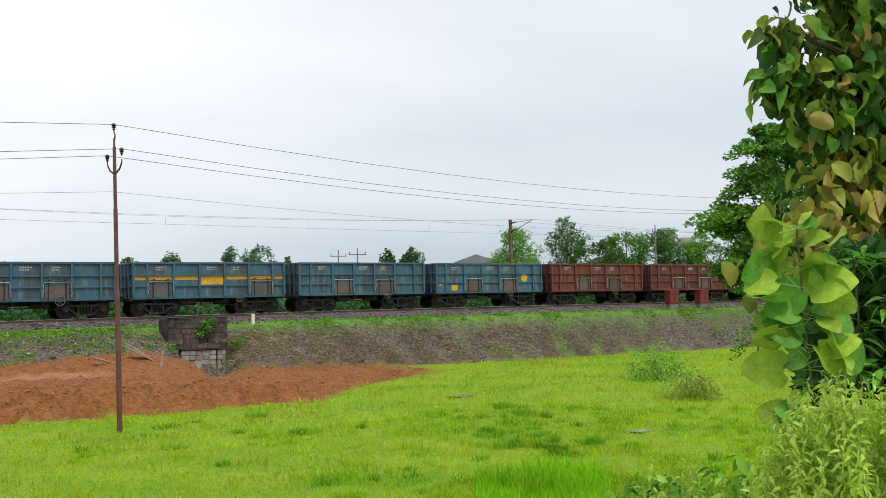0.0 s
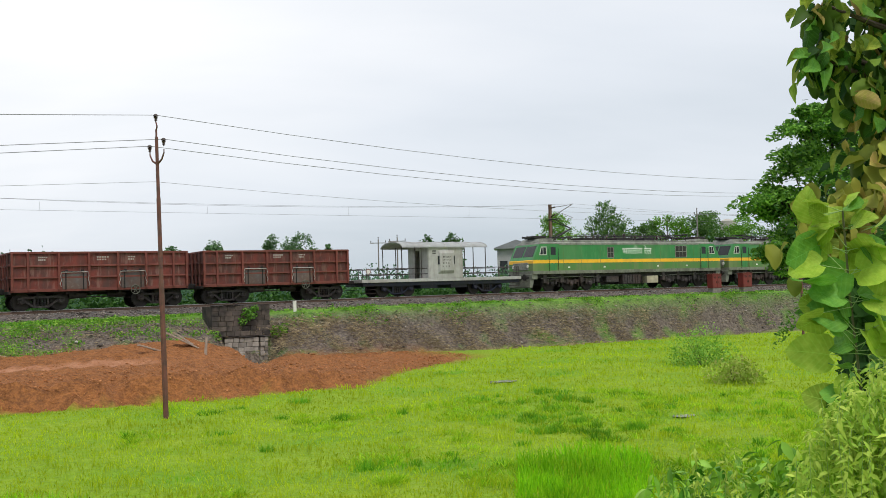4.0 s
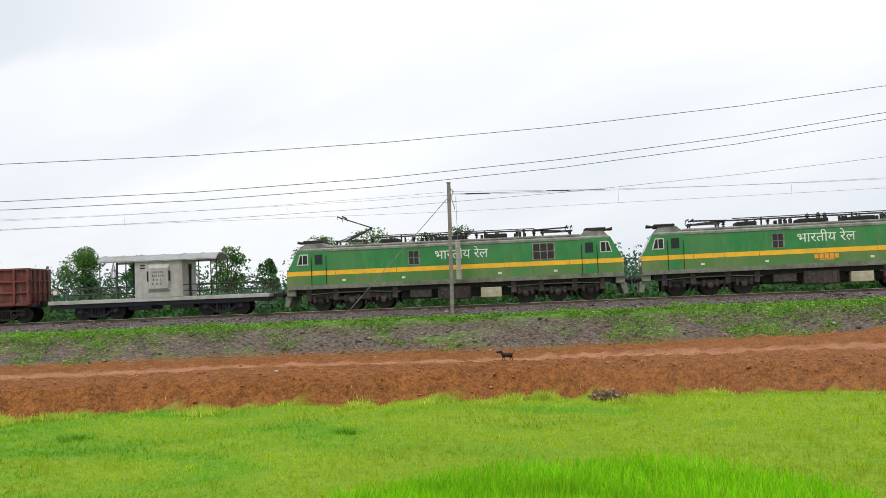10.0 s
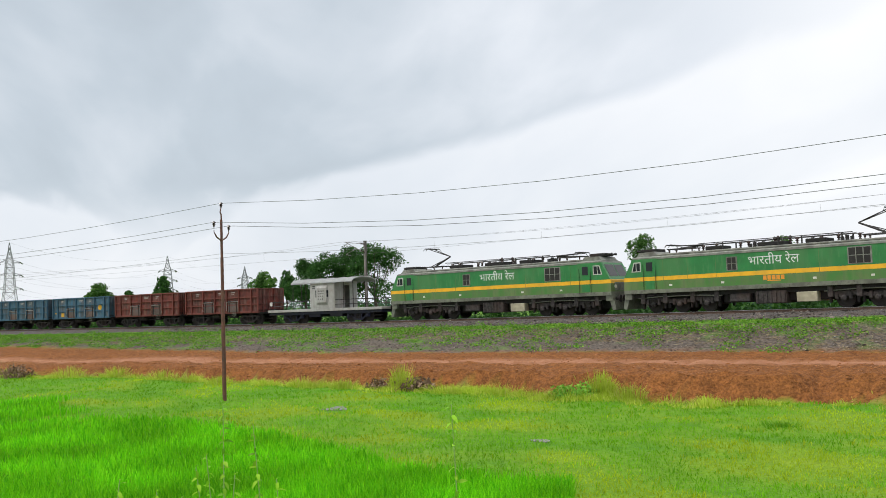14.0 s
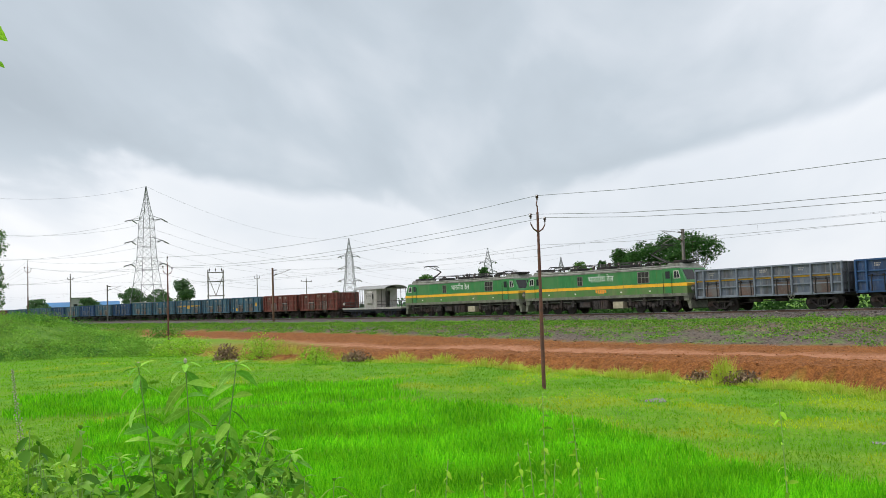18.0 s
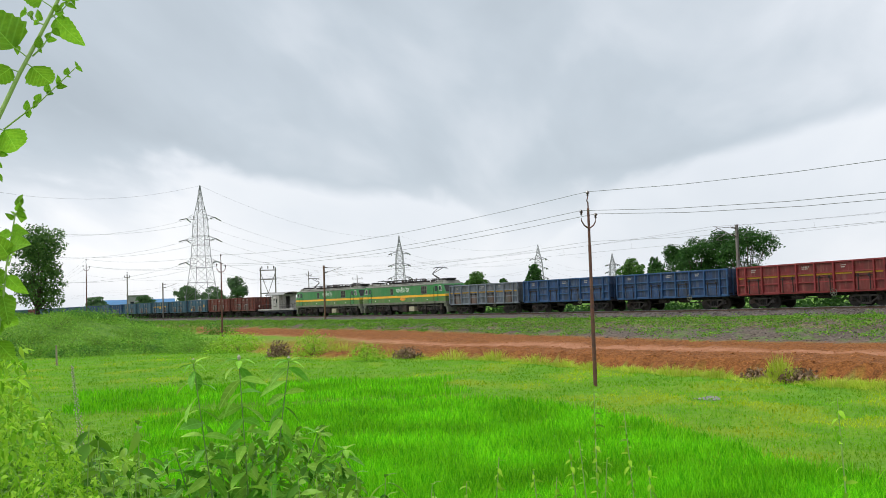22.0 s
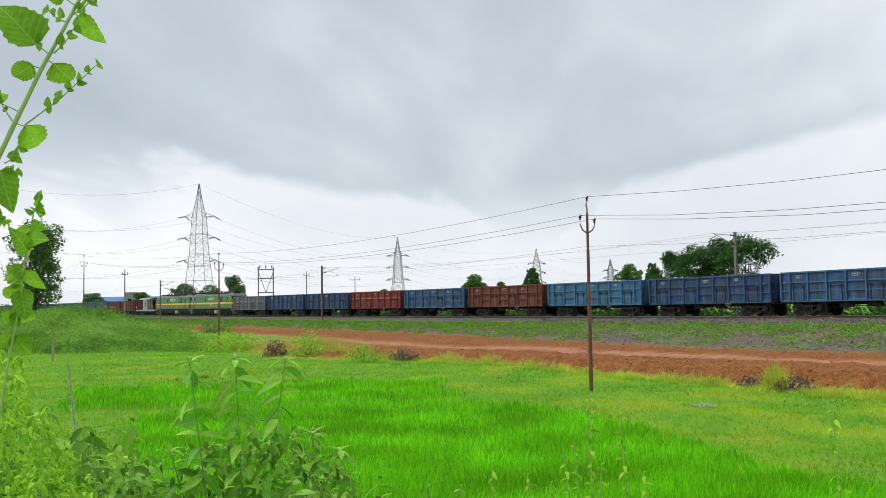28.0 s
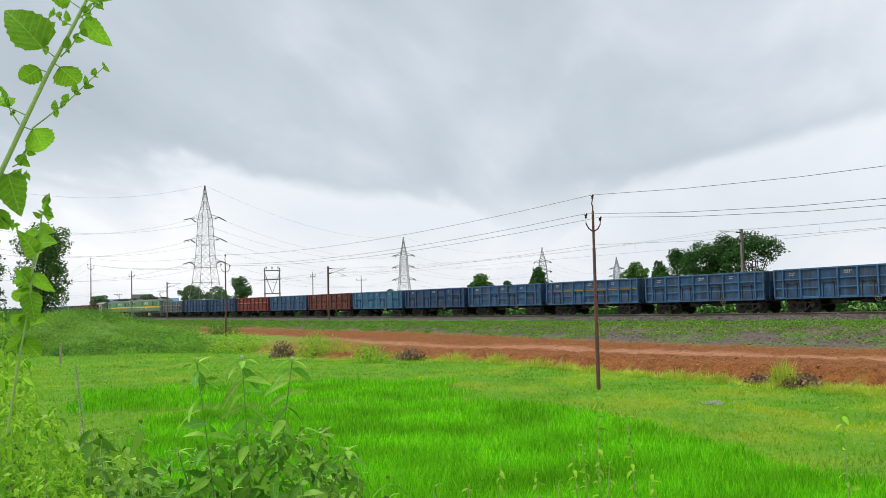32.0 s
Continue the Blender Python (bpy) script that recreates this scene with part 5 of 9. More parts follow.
def locomotive(marked, raised_left):
    """Twin-cab electric locomotive: layered body with a yellow stripe, cabs, grilles, roof gear, three-axle bogies."""
    loco = empty("electric_locomotive", Matrix.Identity(4),
                 "green electric locomotive with a yellow stripe and raised pantograph", "locomotive", "locomotives")
    W = 1.54

    def layer(name, za, zb, material, w=W, label="", w2=None):
        bm = bmesh.new()
        zs = [za] + [z for z in (2.3, 3.62) if za < z < zb] + [zb]
        pts = [(nose_x(z), z) for z in zs] + [(-nose_x(z), z) for z in zs[::-1]]
        prism(bm, pts, -w, w)
        if w2:
            for v in bm.verts:
                if v.co.z > zb - 0.01:
                    v.co.y *= w2 / w
        ob = part(name, bm, material, loco, label)
        return ob

    layer("sill", 1.30, 1.55, M_SILL)
    low = layer("lower_body", 1.55, 2.11, M_GREEN_LOW)
    layer("stripe", 2.11, 2.37, M_STRIPE, W + 0.003, "yellow waist stripe")
    up = layer("upper_body", 2.37, 3.55, M_GREEN)
    layer("roof_edge", 3.55, 3.70, M_ROOF, W, "", 1.38)
    bm = bmesh.new()
    box(bm, -7.4, 7.4, -1.37, 1.37, 3.70, 3.84, 0.04)
    part("roof", bm, M_ROOF, loco)
    for sx in (-1, 1):
        bm = bmesh.new()
        prism(bm, [(sx * 9.0, 3.70), (sx * 8.75, 3.98), (sx * 7.7, 4.02), (sx * 7.35, 3.70)], -1.15, 1.15)
        cr = part("cab_roof", bm, M_ROOF, loco)
        bm = bmesh.new()
        box(bm, *sorted((sx * 7.75, sx * 8.95)), -0.65, 0.65, 4.0, 4.22, 0.04)
        part("cooling_unit", bm, M_DARK, cr)
        bm = bmesh.new()
        rod(bm, (sx * 9.0, -0.3, 4.1), (sx * 9.35, -0.3, 4.14), 0.05, 0.09, 8)
        rod(bm, (sx * 9.0, 0.3, 4.1), (sx * 9.35, 0.3, 4.14), 0.05, 0.09, 8)
        part("horn", bm, M_BLACK, cr)
        # windscreen, headlight panel, nose grille, buffers, snow plough
        bm = bmesh.new()
        for y0, y1 in ((-1.3, -0.06), (0.06, 1.3)):
            q = [(nose_x(2.62) + 0.012, 2.62), (nose_x(3.42) + 0.012, 3.42)]
            vs = [bm.verts.new((sx * q[0][0], y0, q[0][1])), bm.verts.new((sx * q[0][0], y1, q[0][1])), bm.verts.new((sx * q[1][0], y1, q[1][1])), bm.verts.new((sx * q[1][0], y0, q[1][1]))]
            fr = bm.faces.new(vs)
            ex = bmesh.ops.extrude_face_region(bm, geom=[fr])
            for v in ex["geom"]:
                if isinstance(v, bmesh.types.BMVert):
                    v.co.x -= sx * 0.05
        bmesh.ops.recalc_face_normals(bm, faces=bm.faces)
        part("windscreen", bm, M_GLASS, loco, "dark windscreen")
        bm = bmesh.new()
        box(bm, *sorted((sx * 9.74, sx * 9.82)), -1.0, 1.0, 1.62, 2.18, 0.02)
        part("nose_panel", bm, M_ROOF, loco)
        for sy in (-0.95, 0.95):
            bm = bmesh.new()
            lathe(bm, [(0.12, sx * 9.80), (0.12, sx * 9.86)][::sx], "X", (0, sy, 1.9), 12)
            part("headlight", bm, M_WHITEWASH, loco, "round headlight glass")
            bm = bmesh.new()
            lathe(bm, [(0.10, sx * 9.75), (0.10, sx * 10.1), (0.24, sx * 10.12), (0.24, sx * 10.2)][::sx], "X", (0, sy, 1.08), 12)
            part("buffer", bm, M_DARK, loco)
        bm = bmesh.new()
        prism(bm, [(sx * 9.9, 0.95), (sx * 10.0, 0.35), (sx * 9.75, 0.30), (sx * 9.55, 0.95)], -1.35, 1.35)
        part("rail_guard", bm, M_SILL, loco)
        bm = bmesh.new()
        box(bm, *sorted((sx * 9.3, sx * 9.82)), -1.45, 1.45, 0.92, 1.32, 0.03)
        part("buffer_beam", bm, M_SILL, loco)
        bm = bmesh.new()
        box(bm, *sorted((sx * 9.6, sx * 10.28)), -0.2, 0.2, 0.9, 1.2, 0.05)
        part("coupler", bm, M_DARK, loco)
        for sy in (-1, 1):
            y0, y1 = sorted((sy * (W - 0.02), sy * (W + 0.014)))
            # cab side window, door with its window, handrails
            bm = bmesh.new()
            prism(bm, [(sx * 8.48, 2.72), (sx * 9.18, 2.72), (sx * 8.98, 3.36), (sx * 8.48, 3.36)], y0, y1)
            wf = part("window_frame", bm, M_FRAME, loco, "pale cab window frame")
            bm = bmesh.new()
            y2, y3 = sorted((sy * W, sy * (W + 0.022)))
            prism(bm, [(sx * 8.54, 2.78), (sx * 8.79, 2.78), (sx * 8.79, 3.30), (sx * 8.54, 3.30)], y2, y3)
            part("pane", bm, M_GLASS, wf)
            bm = bmesh.new()
            prism(bm, [(sx * 8.84, 2.78), (sx * 9.09, 2.78), (sx * 8.94, 3.30), (sx * 8.84, 3.30)], y2, y3)
            part("pane", bm, M_GLASS, wf)
            bm = bmesh.new()
            box(bm, *sorted((sx * 7.55, sx * 8.18)), *sorted((sy * (W - 0.02), sy * (W + 0.010))), 1.58, 3.46, 0.004)
            door = part("cab_door", bm, M_GREEN, loco)
            bm = bmesh.new()
            box(bm, *sorted((sx * 7.64, sx * 8.09)), y2, y3, 2.74, 3.32)
            part("pane", bm, M_GLASS, door)
            bm = bmesh.new()
            box(bm, *sorted((sx * 7.555, sx * 8.175)), *sorted((sy * (W + 0.008), sy * (W + 0.014))), 2.11, 2.37)
            part("door_stripe", bm, M_STRIPE, door, "yellow stripe across the door")
            for xx in (7.42, 8.30):
                bm = bmesh.new()
                rod(bm, (sx * xx, sy * (W + 0.06), 1.5), (sx * xx, sy * (W + 0.06), 3.2), 0.018, 0.018, 6)
                part("handrail", bm, M_DARK, loco)
            for zz in (0.55, 0.85, 1.15):
                bm = bmesh.new()
                box(bm, *sorted((sx * 7.62, sx * 8.10)), *sorted((sy * 1.25, sy * 1.50)), zz, zz + 0.04)
                part("step", bm, M_DARK, loco)
    for sy in (-1, 1):
        for xa, xb, za, zb, n in ((-2.60, -1.90, 2.47, 3.32, 2), (4.60, 5.92, 2.45, 3.42, 3), (-4.3, -3.9, 2.9, 3.2, 1)):
            if n == 1:
                continue
            bm = bmesh.new()
            box(bm, xa, xb, *sorted((sy * (W - 0.02), sy * (W + 0.02))), za, zb, 0.006)
            gr = part("grille", bm, M_ROOF, loco, "louvred air grille")
            for i in range(n):
                bm = bmesh.new()
                wd = (xb - xa - 0.12) / n
                for q in (0, 1):
                    hz = (zb - za - 0.14) / 2
                    box(bm, xa + 0.05 + i * (wd + 0.01) + 0.02, xa + 0.05 + (i + 1) * wd - 0.02, *sorted((sy * W, sy * (W + 0.027))), za + 0.05 + q * (hz + 0.04), za + 0.05 + q * (hz + 0.04) + hz)
                part("louvre", bm, M_BLACK, gr)
        turn = Matrix.Rotation(math.pi / 2, 4, "X") if sy < 0 else Matrix.Rotation(math.pi, 4, "Z") @ Matrix.Rotation(math.pi / 2, 4, "X")
        lettering("\u092d\u093e\u0930\u0924\u0940\u092f \u0930\u0947\u0932", 0.75, M_WHITE, "lettering", up, Matrix.Translation((0.32 if marked else 0.50, sy * (W + 0.003), 2.98)) @ turn, "white painted Devanagari lettering")
        if marked:
            bm = bmesh.new()
            for k in range(5):
                box(bm, -0.35 + k * 0.27, -0.35 + k * 0.27 + 0.21, *sorted((sy * (W - 0.01), sy * (W + 0.004))), 1.80, 2.06)
            box(bm, -0.10, 0.70, *sorted((sy * (W - 0.01), sy * (W + 0.004))), 1.72, 1.77)
            part("number_marking", bm, M_ORANGE, low, "row of orange painted bars")
    # underfloor
    bm = bmesh.new()
    box(bm, -9.2, 9.2, -1.25, 1.25, 1.02, 1.30)
    part("underframe", bm, M_DARK, loco)
    for sy in (-1, 1):
        bm = bmesh.new()
        box(bm, -0.95, 0.95, *sorted((sy * 0.6, sy * 1.42)), 0.38, 1.15, 0.06)
        tank = part("transformer_tank", bm, M_BOGIE, loco)
        for k in range(7):
            bm = bmesh.new()
            xx = -0.8 + k * 0.27
            box(bm, xx, xx + 0.07, *sorted((sy * 1.41, sy * 1.48)), 0.45, 1.1)
            part("cooling_rib", bm, M_BOGIE, tank)
        bm = bmesh.new()
        box(bm, 1.55, 2.75, *sorted((sy * 0.8, sy * 1.45)), 0.42, 1.0, 0.03)
        part("battery_box", bm, M_CREAM, loco, "cream equipment box")
        bm = bmesh.new()
        box(bm, -2.6, -1.3, *sorted((sy * 0.8, sy * 1.35)), 0.55, 1.05, 0.05)
        part("air_tank", bm, M_BOGIE, loco)
        for c in (-6.0, 6.0):
            bm = bmesh.new()
            out = [(-2.7, 0.62), (-2.5, 0.92), (-1.2, 0.98), (-0.6, 0.84), (0.6, 0.84), (1.2, 0.98), (2.5, 0.92), (2.7, 0.62), (2.2, 0.60), (1.3, 0.72), (0.5, 0.62), (-0.5, 0.62), (-1.3, 0.72), (-2.2, 0.60)]
            prism(bm, [(c + a, b) for a, b in out], *sorted((sy * 1.05, sy * 1.20)))
            fr = part("bogie_frame", bm, M_BOGIE, loco)
            for k in (-1.85, 0, 1.85):
                bm = bmesh.new()
                lathe(bm, [(0.17, 0), (0.17, 0.16), (0.09, 0.2)] if sy > 0 else [(0.09, -0.2), (0.17, -0.16), (0.17, 0)], "Y", (c + k, sy * 1.14, 0.55), 12)
                part("axle_box", bm, M_BOGIE, fr)
                for q in (-0.38, 0.38):
                    bm = bmesh.new()
                    lathe(bm, [(0.10, 0.52), (0.10, 0.90)], "Z", (c + k + q, sy * 1.22, 0), 8)
                    part("coil_spring", bm, M_BOGIE, fr)
            for k in (-0.95, 0.95):
                bm = bmesh.new()
                rod(bm, (c + k, sy * 1.25, 0.55), (c + k, sy * 1.28, 1.25), 0.06, 0.06, 8)
                part("damper", bm, M_BOGIE, fr)
    for c in (-6.0, 6.0):
        bm = bmesh.new()
        box(bm, c - 2.6, c + 2.6, -0.62, 0.62, 0.42, 1.02, 0.05)
        part("motor_block", bm, M_DARK, loco)
        for sy in (-1, 1):
            for k in (-2.55, -0.95, 0.95, 2.55):
                bm = bmesh.new()
                box(bm, c + k - 0.16, c + k + 0.16, *sorted((sy * 1.05, sy * 1.36)), 0.62, 1.28, 0.03)
                part("sand_box", bm, M_BOGIE, loco)
    bm = bmesh.new()
    box(bm, -3.2, 3.4, -0.9, 0.9, 0.5, 1.05, 0.05)
    part("equipment_tray", bm, M_DARK, loco)
    for c in (-7.85, -6.0, -4.15, 4.15, 6.0, 7.85):
        bm = bmesh.new()
        rod(bm, (c, -0.9, 0.545), (c, 0.9, 0.545), 0.09, 0.09, 8)
        ax = part("axle", bm, M_WHEEL, loco)
        for sy in (-1, 1):
            bm = wheelset_meshes()
            for v in bm.verts:
                v.co = Vector((v.co.x * 1.09 + c, -sy * v.co.y + sy * 0.80, v.co.z * 1.09 + 0.55))
            bmesh.ops.recalc_face_normals(bm, faces=bm.faces)
            part("wheel", bm, M_WHEEL, ax)
    # roof gear
    pantograph(loco, -6.1, raised_left, False)
    pantograph(loco, 6.1, not raised_left, True)
    for xa, xb in ((-0.9, 0.7), (-4.3, -3.2), (2.0, 3.2)):
        bm = bmesh.new()
        box(bm, xa, xb, -0.75, 0.75, 3.84, 4.12, 0.05)
        part("roof_hatch", bm, M_DARK, loco)
    xs = (-4.9, -3.7, -2.4, -1.6, -0.2, 0.25, 0.75, 1.4, 2.6, 3.8, 4.8)
    for i, x in enumerate(xs):
        bm = bmesh.new()
        insulator(bm, (x, -0.35 if i % 2 else 0.3, 3.84), 0.46 if i not in (4, 5, 6) else 0.62, 0.14)
        part("insulator", bm, M_INSUL, loco)
    for y in (-0.35, 0.3):
        bm = bmesh.new()
        rod(bm, (-4.9, y, 4.26), (4.8, y, 4.26), 0.025)
        part("busbar", bm, M_BLACK, loco)
    for x in (-3.0, 0.5, 1.9, 4.2):
        bm = bmesh.new()
        rod(bm, (x, 1.0, 3.84), (x, 1.0, 4.30), 0.05)
        rod(bm, (x, -1.0, 3.84), (x, -1.0, 4.30), 0.05)
        part("roof_post", bm, M_BLACK, loco)
    # body joints, drain pipes, number and data plates, lamp covers
    for sy in (-1, 1):
        for x in (-6.9, -5.2, -3.3, 3.0, 6.7):
            bm = bmesh.new()
            box(bm, x - 0.012, x + 0.012, *sorted((sy * (W - 0.01), sy * (W + 0.008))), 1.56, 3.52)
            part("body_joint", bm, M_GREEN_LOW, up)
        bm = bmesh.new()
        box(bm, -7.3, 7.3, *sorted((sy * (W - 0.01), sy * (W + 0.03))), 3.50, 3.56)
        part("rain_gutter", bm, M_ROOF, up)
        for x in (-6.4, -2.9, 2.7, 5.9):
            bm = bmesh.new()
            box(bm, x - 0.10, x + 0.10, *sorted((sy * (W - 0.01), sy * (W + 0.006))), 1.72, 1.84)
            part("data_plate", bm, M_WHITEWASH, low, "small worn white plate")
        for c in (-6.0, 6.0):
            bm = bmesh.new()
            tube(bm, [(c - 2.9, sy * 1.3, 0.98), (c - 1.2, sy * 1.33, 1.06), (c + 1.2, sy * 1.33, 1.06), (c + 2.9, sy * 1.3, 0.98)], 0.035, 0.035, 5)
            part("air_pipe", bm, M_SILL, loco)
            for k in (-2.62, -1.08, -0.78, 0.78, 1.08, 2.62):
                bm = bmesh.new()
                box(bm, c + k - 0.07, c + k + 0.07, *sorted((sy * 0.95, sy * 1.16)), 0.30, 0.72, 0.02)
                part("brake_block", bm, M_DARK, loco)
    for x, n in ((-2.0, 4), (1.6, 3), (3.6, 3)):
        for k in range(n):
            bm = bmesh.new()
            box(bm, x + k * 0.28, x + k * 0.28 + 0.17, 0.55, 0.80, 3.84, 4.16 + 0.08 * (k % 2), 0.02)
            part("roof_resistor", bm, M_BLACK, loco)
    bm = bmesh.new()
    rod(bm, (-4.6, -1.0, 4.30), (4.8, -1.0, 4.30), 0.03)
    rod(bm, (-4.6, 1.0, 4.30), (4.8, 1.0, 4.30), 0.03)
    part("roof_rail", bm, M_BLACK, loco)
    return loco


def brake_van(length):
    """Guard's van: flat frame, closed cabin in the middle, open balconies under one curved roof, railings."""
    v = empty("brake_van", Matrix.Identity(4), "silver-grey guard's brake van with open balconies", "brake van")
    hx = length / 2 - 0.55
    bm = bmesh.new()
    box(bm, -hx, hx, -1.45, 1.45, 0.98, 1.20, 0.015)
    part("deck", bm, M_VAN, v)
    bm = bmesh.new()
    box(bm, -hx + 0.1, hx - 0.1, -1.3, 1.3, 0.74, 0.98)
    part("underframe", bm, M_NAVY, v)
    cx0, cx1 = -1.35, 1.45
    for sy in (-1, 1):
        bm = bmesh.new()
        box(bm, cx0, cx1, *sorted((sy * 1.40, sy * 1.46)), 1.20, 3.45, 0.01)
        wall = part("cabin_side", bm, M_VAN, v)
        bm = bmesh.new()
        a, b = sy * 1.458, sy * 1.60
        lo = [bm.verts.new(p) for p in ((-0.60, a, 1.50), (0.72, a, 1.50), (0.72, a, 3.16), (-0.60, a, 3.16))]
        hi = [bm.verts.new(p) for p in ((-0.50, b, 1.72), (0.62, b, 1.72), (0.62, b, 2.92), (-0.50, b, 2.92))]
        bm.faces.new(hi)
        for i in range(4):
            bm.faces.new((lo[i], lo[(i + 1) % 4], hi[(i + 1) % 4], hi[i]))
        bmesh.ops.recalc_face_normals(bm, faces=bm.faces)
        bay = part("lookout_bay", bm, M_VAN, wall)
        for xx in (-0.62, 0.64):
            bm = bmesh.new()
            box(bm, xx, xx + 0.10, *sorted((sy * 1.455, sy * 1.56)), 2.15, 2.75)
            part("lookout_window", bm, M_GLASS, bay)
        for zz, wd in ((2.62, 0.75), (2.42, 0.85), (2.18, 0.75), (1.95, 0.85)):
            bm = bmesh.new()
            n = 6 if zz > 2.3 else 3
            for k in range(n):
                x0 = 0.06 - wd * 0.42 + k * wd * 0.85 / n
                ww = wd * 0.85 / n * (0.62 if n == 6 else 0.34)
                for dx, dz, w2, h2 in ((0, 0, 1, 0.25), (0, 0.75, 1, 0.25), (0, 0, 0.25, 1), (0.75 if k % 2 else 0.35, 0.3, 0.25, 0.6)):
                    box(bm, x0 + dx * ww, x0 + (dx + w2) * ww, *sorted((sy * 1.598, sy * 1.604)), zz + dz * 0.10, zz + (dz + h2) * 0.10)
            part("stencil", bm, M_DARK, bay, "black stencilled marking that cannot be read")
        for xx in (-1.05,):
            bm = bmesh.new()
            for zz in (2.9, 3.05):
                box(bm, xx, xx + 0.3, *sorted((sy * 1.458, sy * 1.464)), zz, zz + 0.08)
            part("stencil", bm, M_DARK, wall)
    for x in (cx0, cx1):
        bm = bmesh.new()
        for y0, y1 in ((-1.40, -0.25), (0.45, 1.40)):
            box(bm, x - 0.03, x + 0.03, y0, y1, 1.20, 3.5)
        box(bm, x - 0.03, x + 0.03, -0.25, 0.45, 3.15, 3.5)
        part("cabin_end", bm, M_VAN, v)
    bm = bmesh.new()
    arc = [(math.sin(a) * 1.58, 3.38 + 0.40 * (math.cos(a) - math.cos(1.45)) / (1 - math.cos(1.45))) for a in np.linspace(-1.45, 1.45, 13)]
    for x0, x1, lift in ((-3.5, 3.5, 0),):
        a = [[bm.verts.new((x, y, z + dz)) for y, z in arc] for x in (x0, x1) for dz in (0, -0.05)]
        for p, q in ((0, 2), (3, 1), (1, 0), (2, 3)):
            for i in range(12):
                bm.faces.new((a[p][i], a[p][i + 1], a[q][i + 1], a[q][i]))
    bmesh.ops.recalc_face_normals(bm, faces=bm.faces)
    roof = part("roof", bm, M_VAN_ROOF, v)
    for x in (-3.5, -2.4, -1.3, 0, 1.3, 2.4, 3.48):
        bm = bmesh.new()
        tube(bm, [(x, yy, zz + 0.012) for yy, zz in arc], 0.02, 0.02, 4)
        part("roof_strip", bm, M_VAN, roof)
    for sx in (-1, 1):
        for sy in (-1, 1):
            for xx in (3.45, 2.4, 1.9):
                if xx == 1.9 and sx > 0:
                    continue
                bm = bmesh.new()
                rod(bm, (sx * xx, sy * 1.38, 1.2), (sx * xx, sy * 1.38, 3.42), 0.035, 0.035, 6)
                part("roof_post", bm, M_BOGIE, v)
            for zz in (1.52, 1.90):
                bm = bmesh.new()
                rod(bm, (sx * 1.45, sy * 1.40, zz), (sx * (hx - 0.35), sy * 1.40, zz), 0.028, 0.028, 5)
                part("railing", bm, M_BOGIE, v)
            for k in range(2):
                xx = 4.6 + k * (hx - 4.95)
                bm = bmesh.new()
                rod(bm, (sx * xx, sy * 1.40, 1.2), (sx * xx, sy * 1.40, 1.90), 0.025, 0.025, 5)
                part("railing_post", bm, M_BOGIE, v)
            for zz in (0.45, 0.7, 0.95):
                bm = bmesh.new()
                box(bm, *sorted((sx * (hx - 1.0), sx * (hx - 0.1))), *sorted((sy * 1.2, sy * 1.46)), zz - 0.2, zz - 0.16)
                part("footstep", bm, M_DARK, v)
        bm = bmesh.new()
        box(bm, *sorted((sx * (hx - 0.3), sx * (length / 2 + 0.02))), -0.2, 0.2, 0.92, 1.18, 0.03)
        part("coupler", bm, M_DARK, v)
        bm = bmesh.new()
        for yy in (-1.3, -0.7, 0.7, 1.3):
            rod(bm, (sx * (hx - 0.1), yy, 1.2), (sx * (hx - 0.1), yy, 1.9), 0.025, 0.025, 5)
        rod(bm, (sx * (hx - 0.1), -1.3, 1.9), (sx * (hx - 0.1), 1.3, 1.9), 0.025, 0.025, 5)
        part("end_railing", bm, M_BOGIE, v)
    for x in (-3.7, 3.7):
        freight_bogie(v, x, M_NAVY)
    bm = bmesh.new()
    lathe(bm, [(0.19, -1.50), (0.19, -1.46)], "Y", (-hx + 0.45, 0, 1.72), 18)
    board = part("tail_disc", bm, M_WHITEWASH, v, "white tail disc with a red ring")
    bm = bmesh.new()
    tube(bm, [(-hx + 0.45 + 0.16 * math.cos(a), -1.505, 1.72 + 0.16 * math.sin(a)) for a in np.linspace(0, 2 * math.pi, 19)], 0.02, 0.02, 5)
    part("red_ring", bm, PAINT["red"], board)
    for x in (-1.2, 1.3):
        bm = bmesh.new()
        box(bm, x - 0.7, x + 0.7, -1.15, 1.15, 0.50, 0.98, 0.04)
        part("equipment_box", bm, M_NAVY, v)
    return v


# the train in order; s is each unit's middle, from the coupling between the locomotives
LOCO, VAN, BOX, LONG = 20.56, 14.16, 10.713, 13.66
UNITS = []


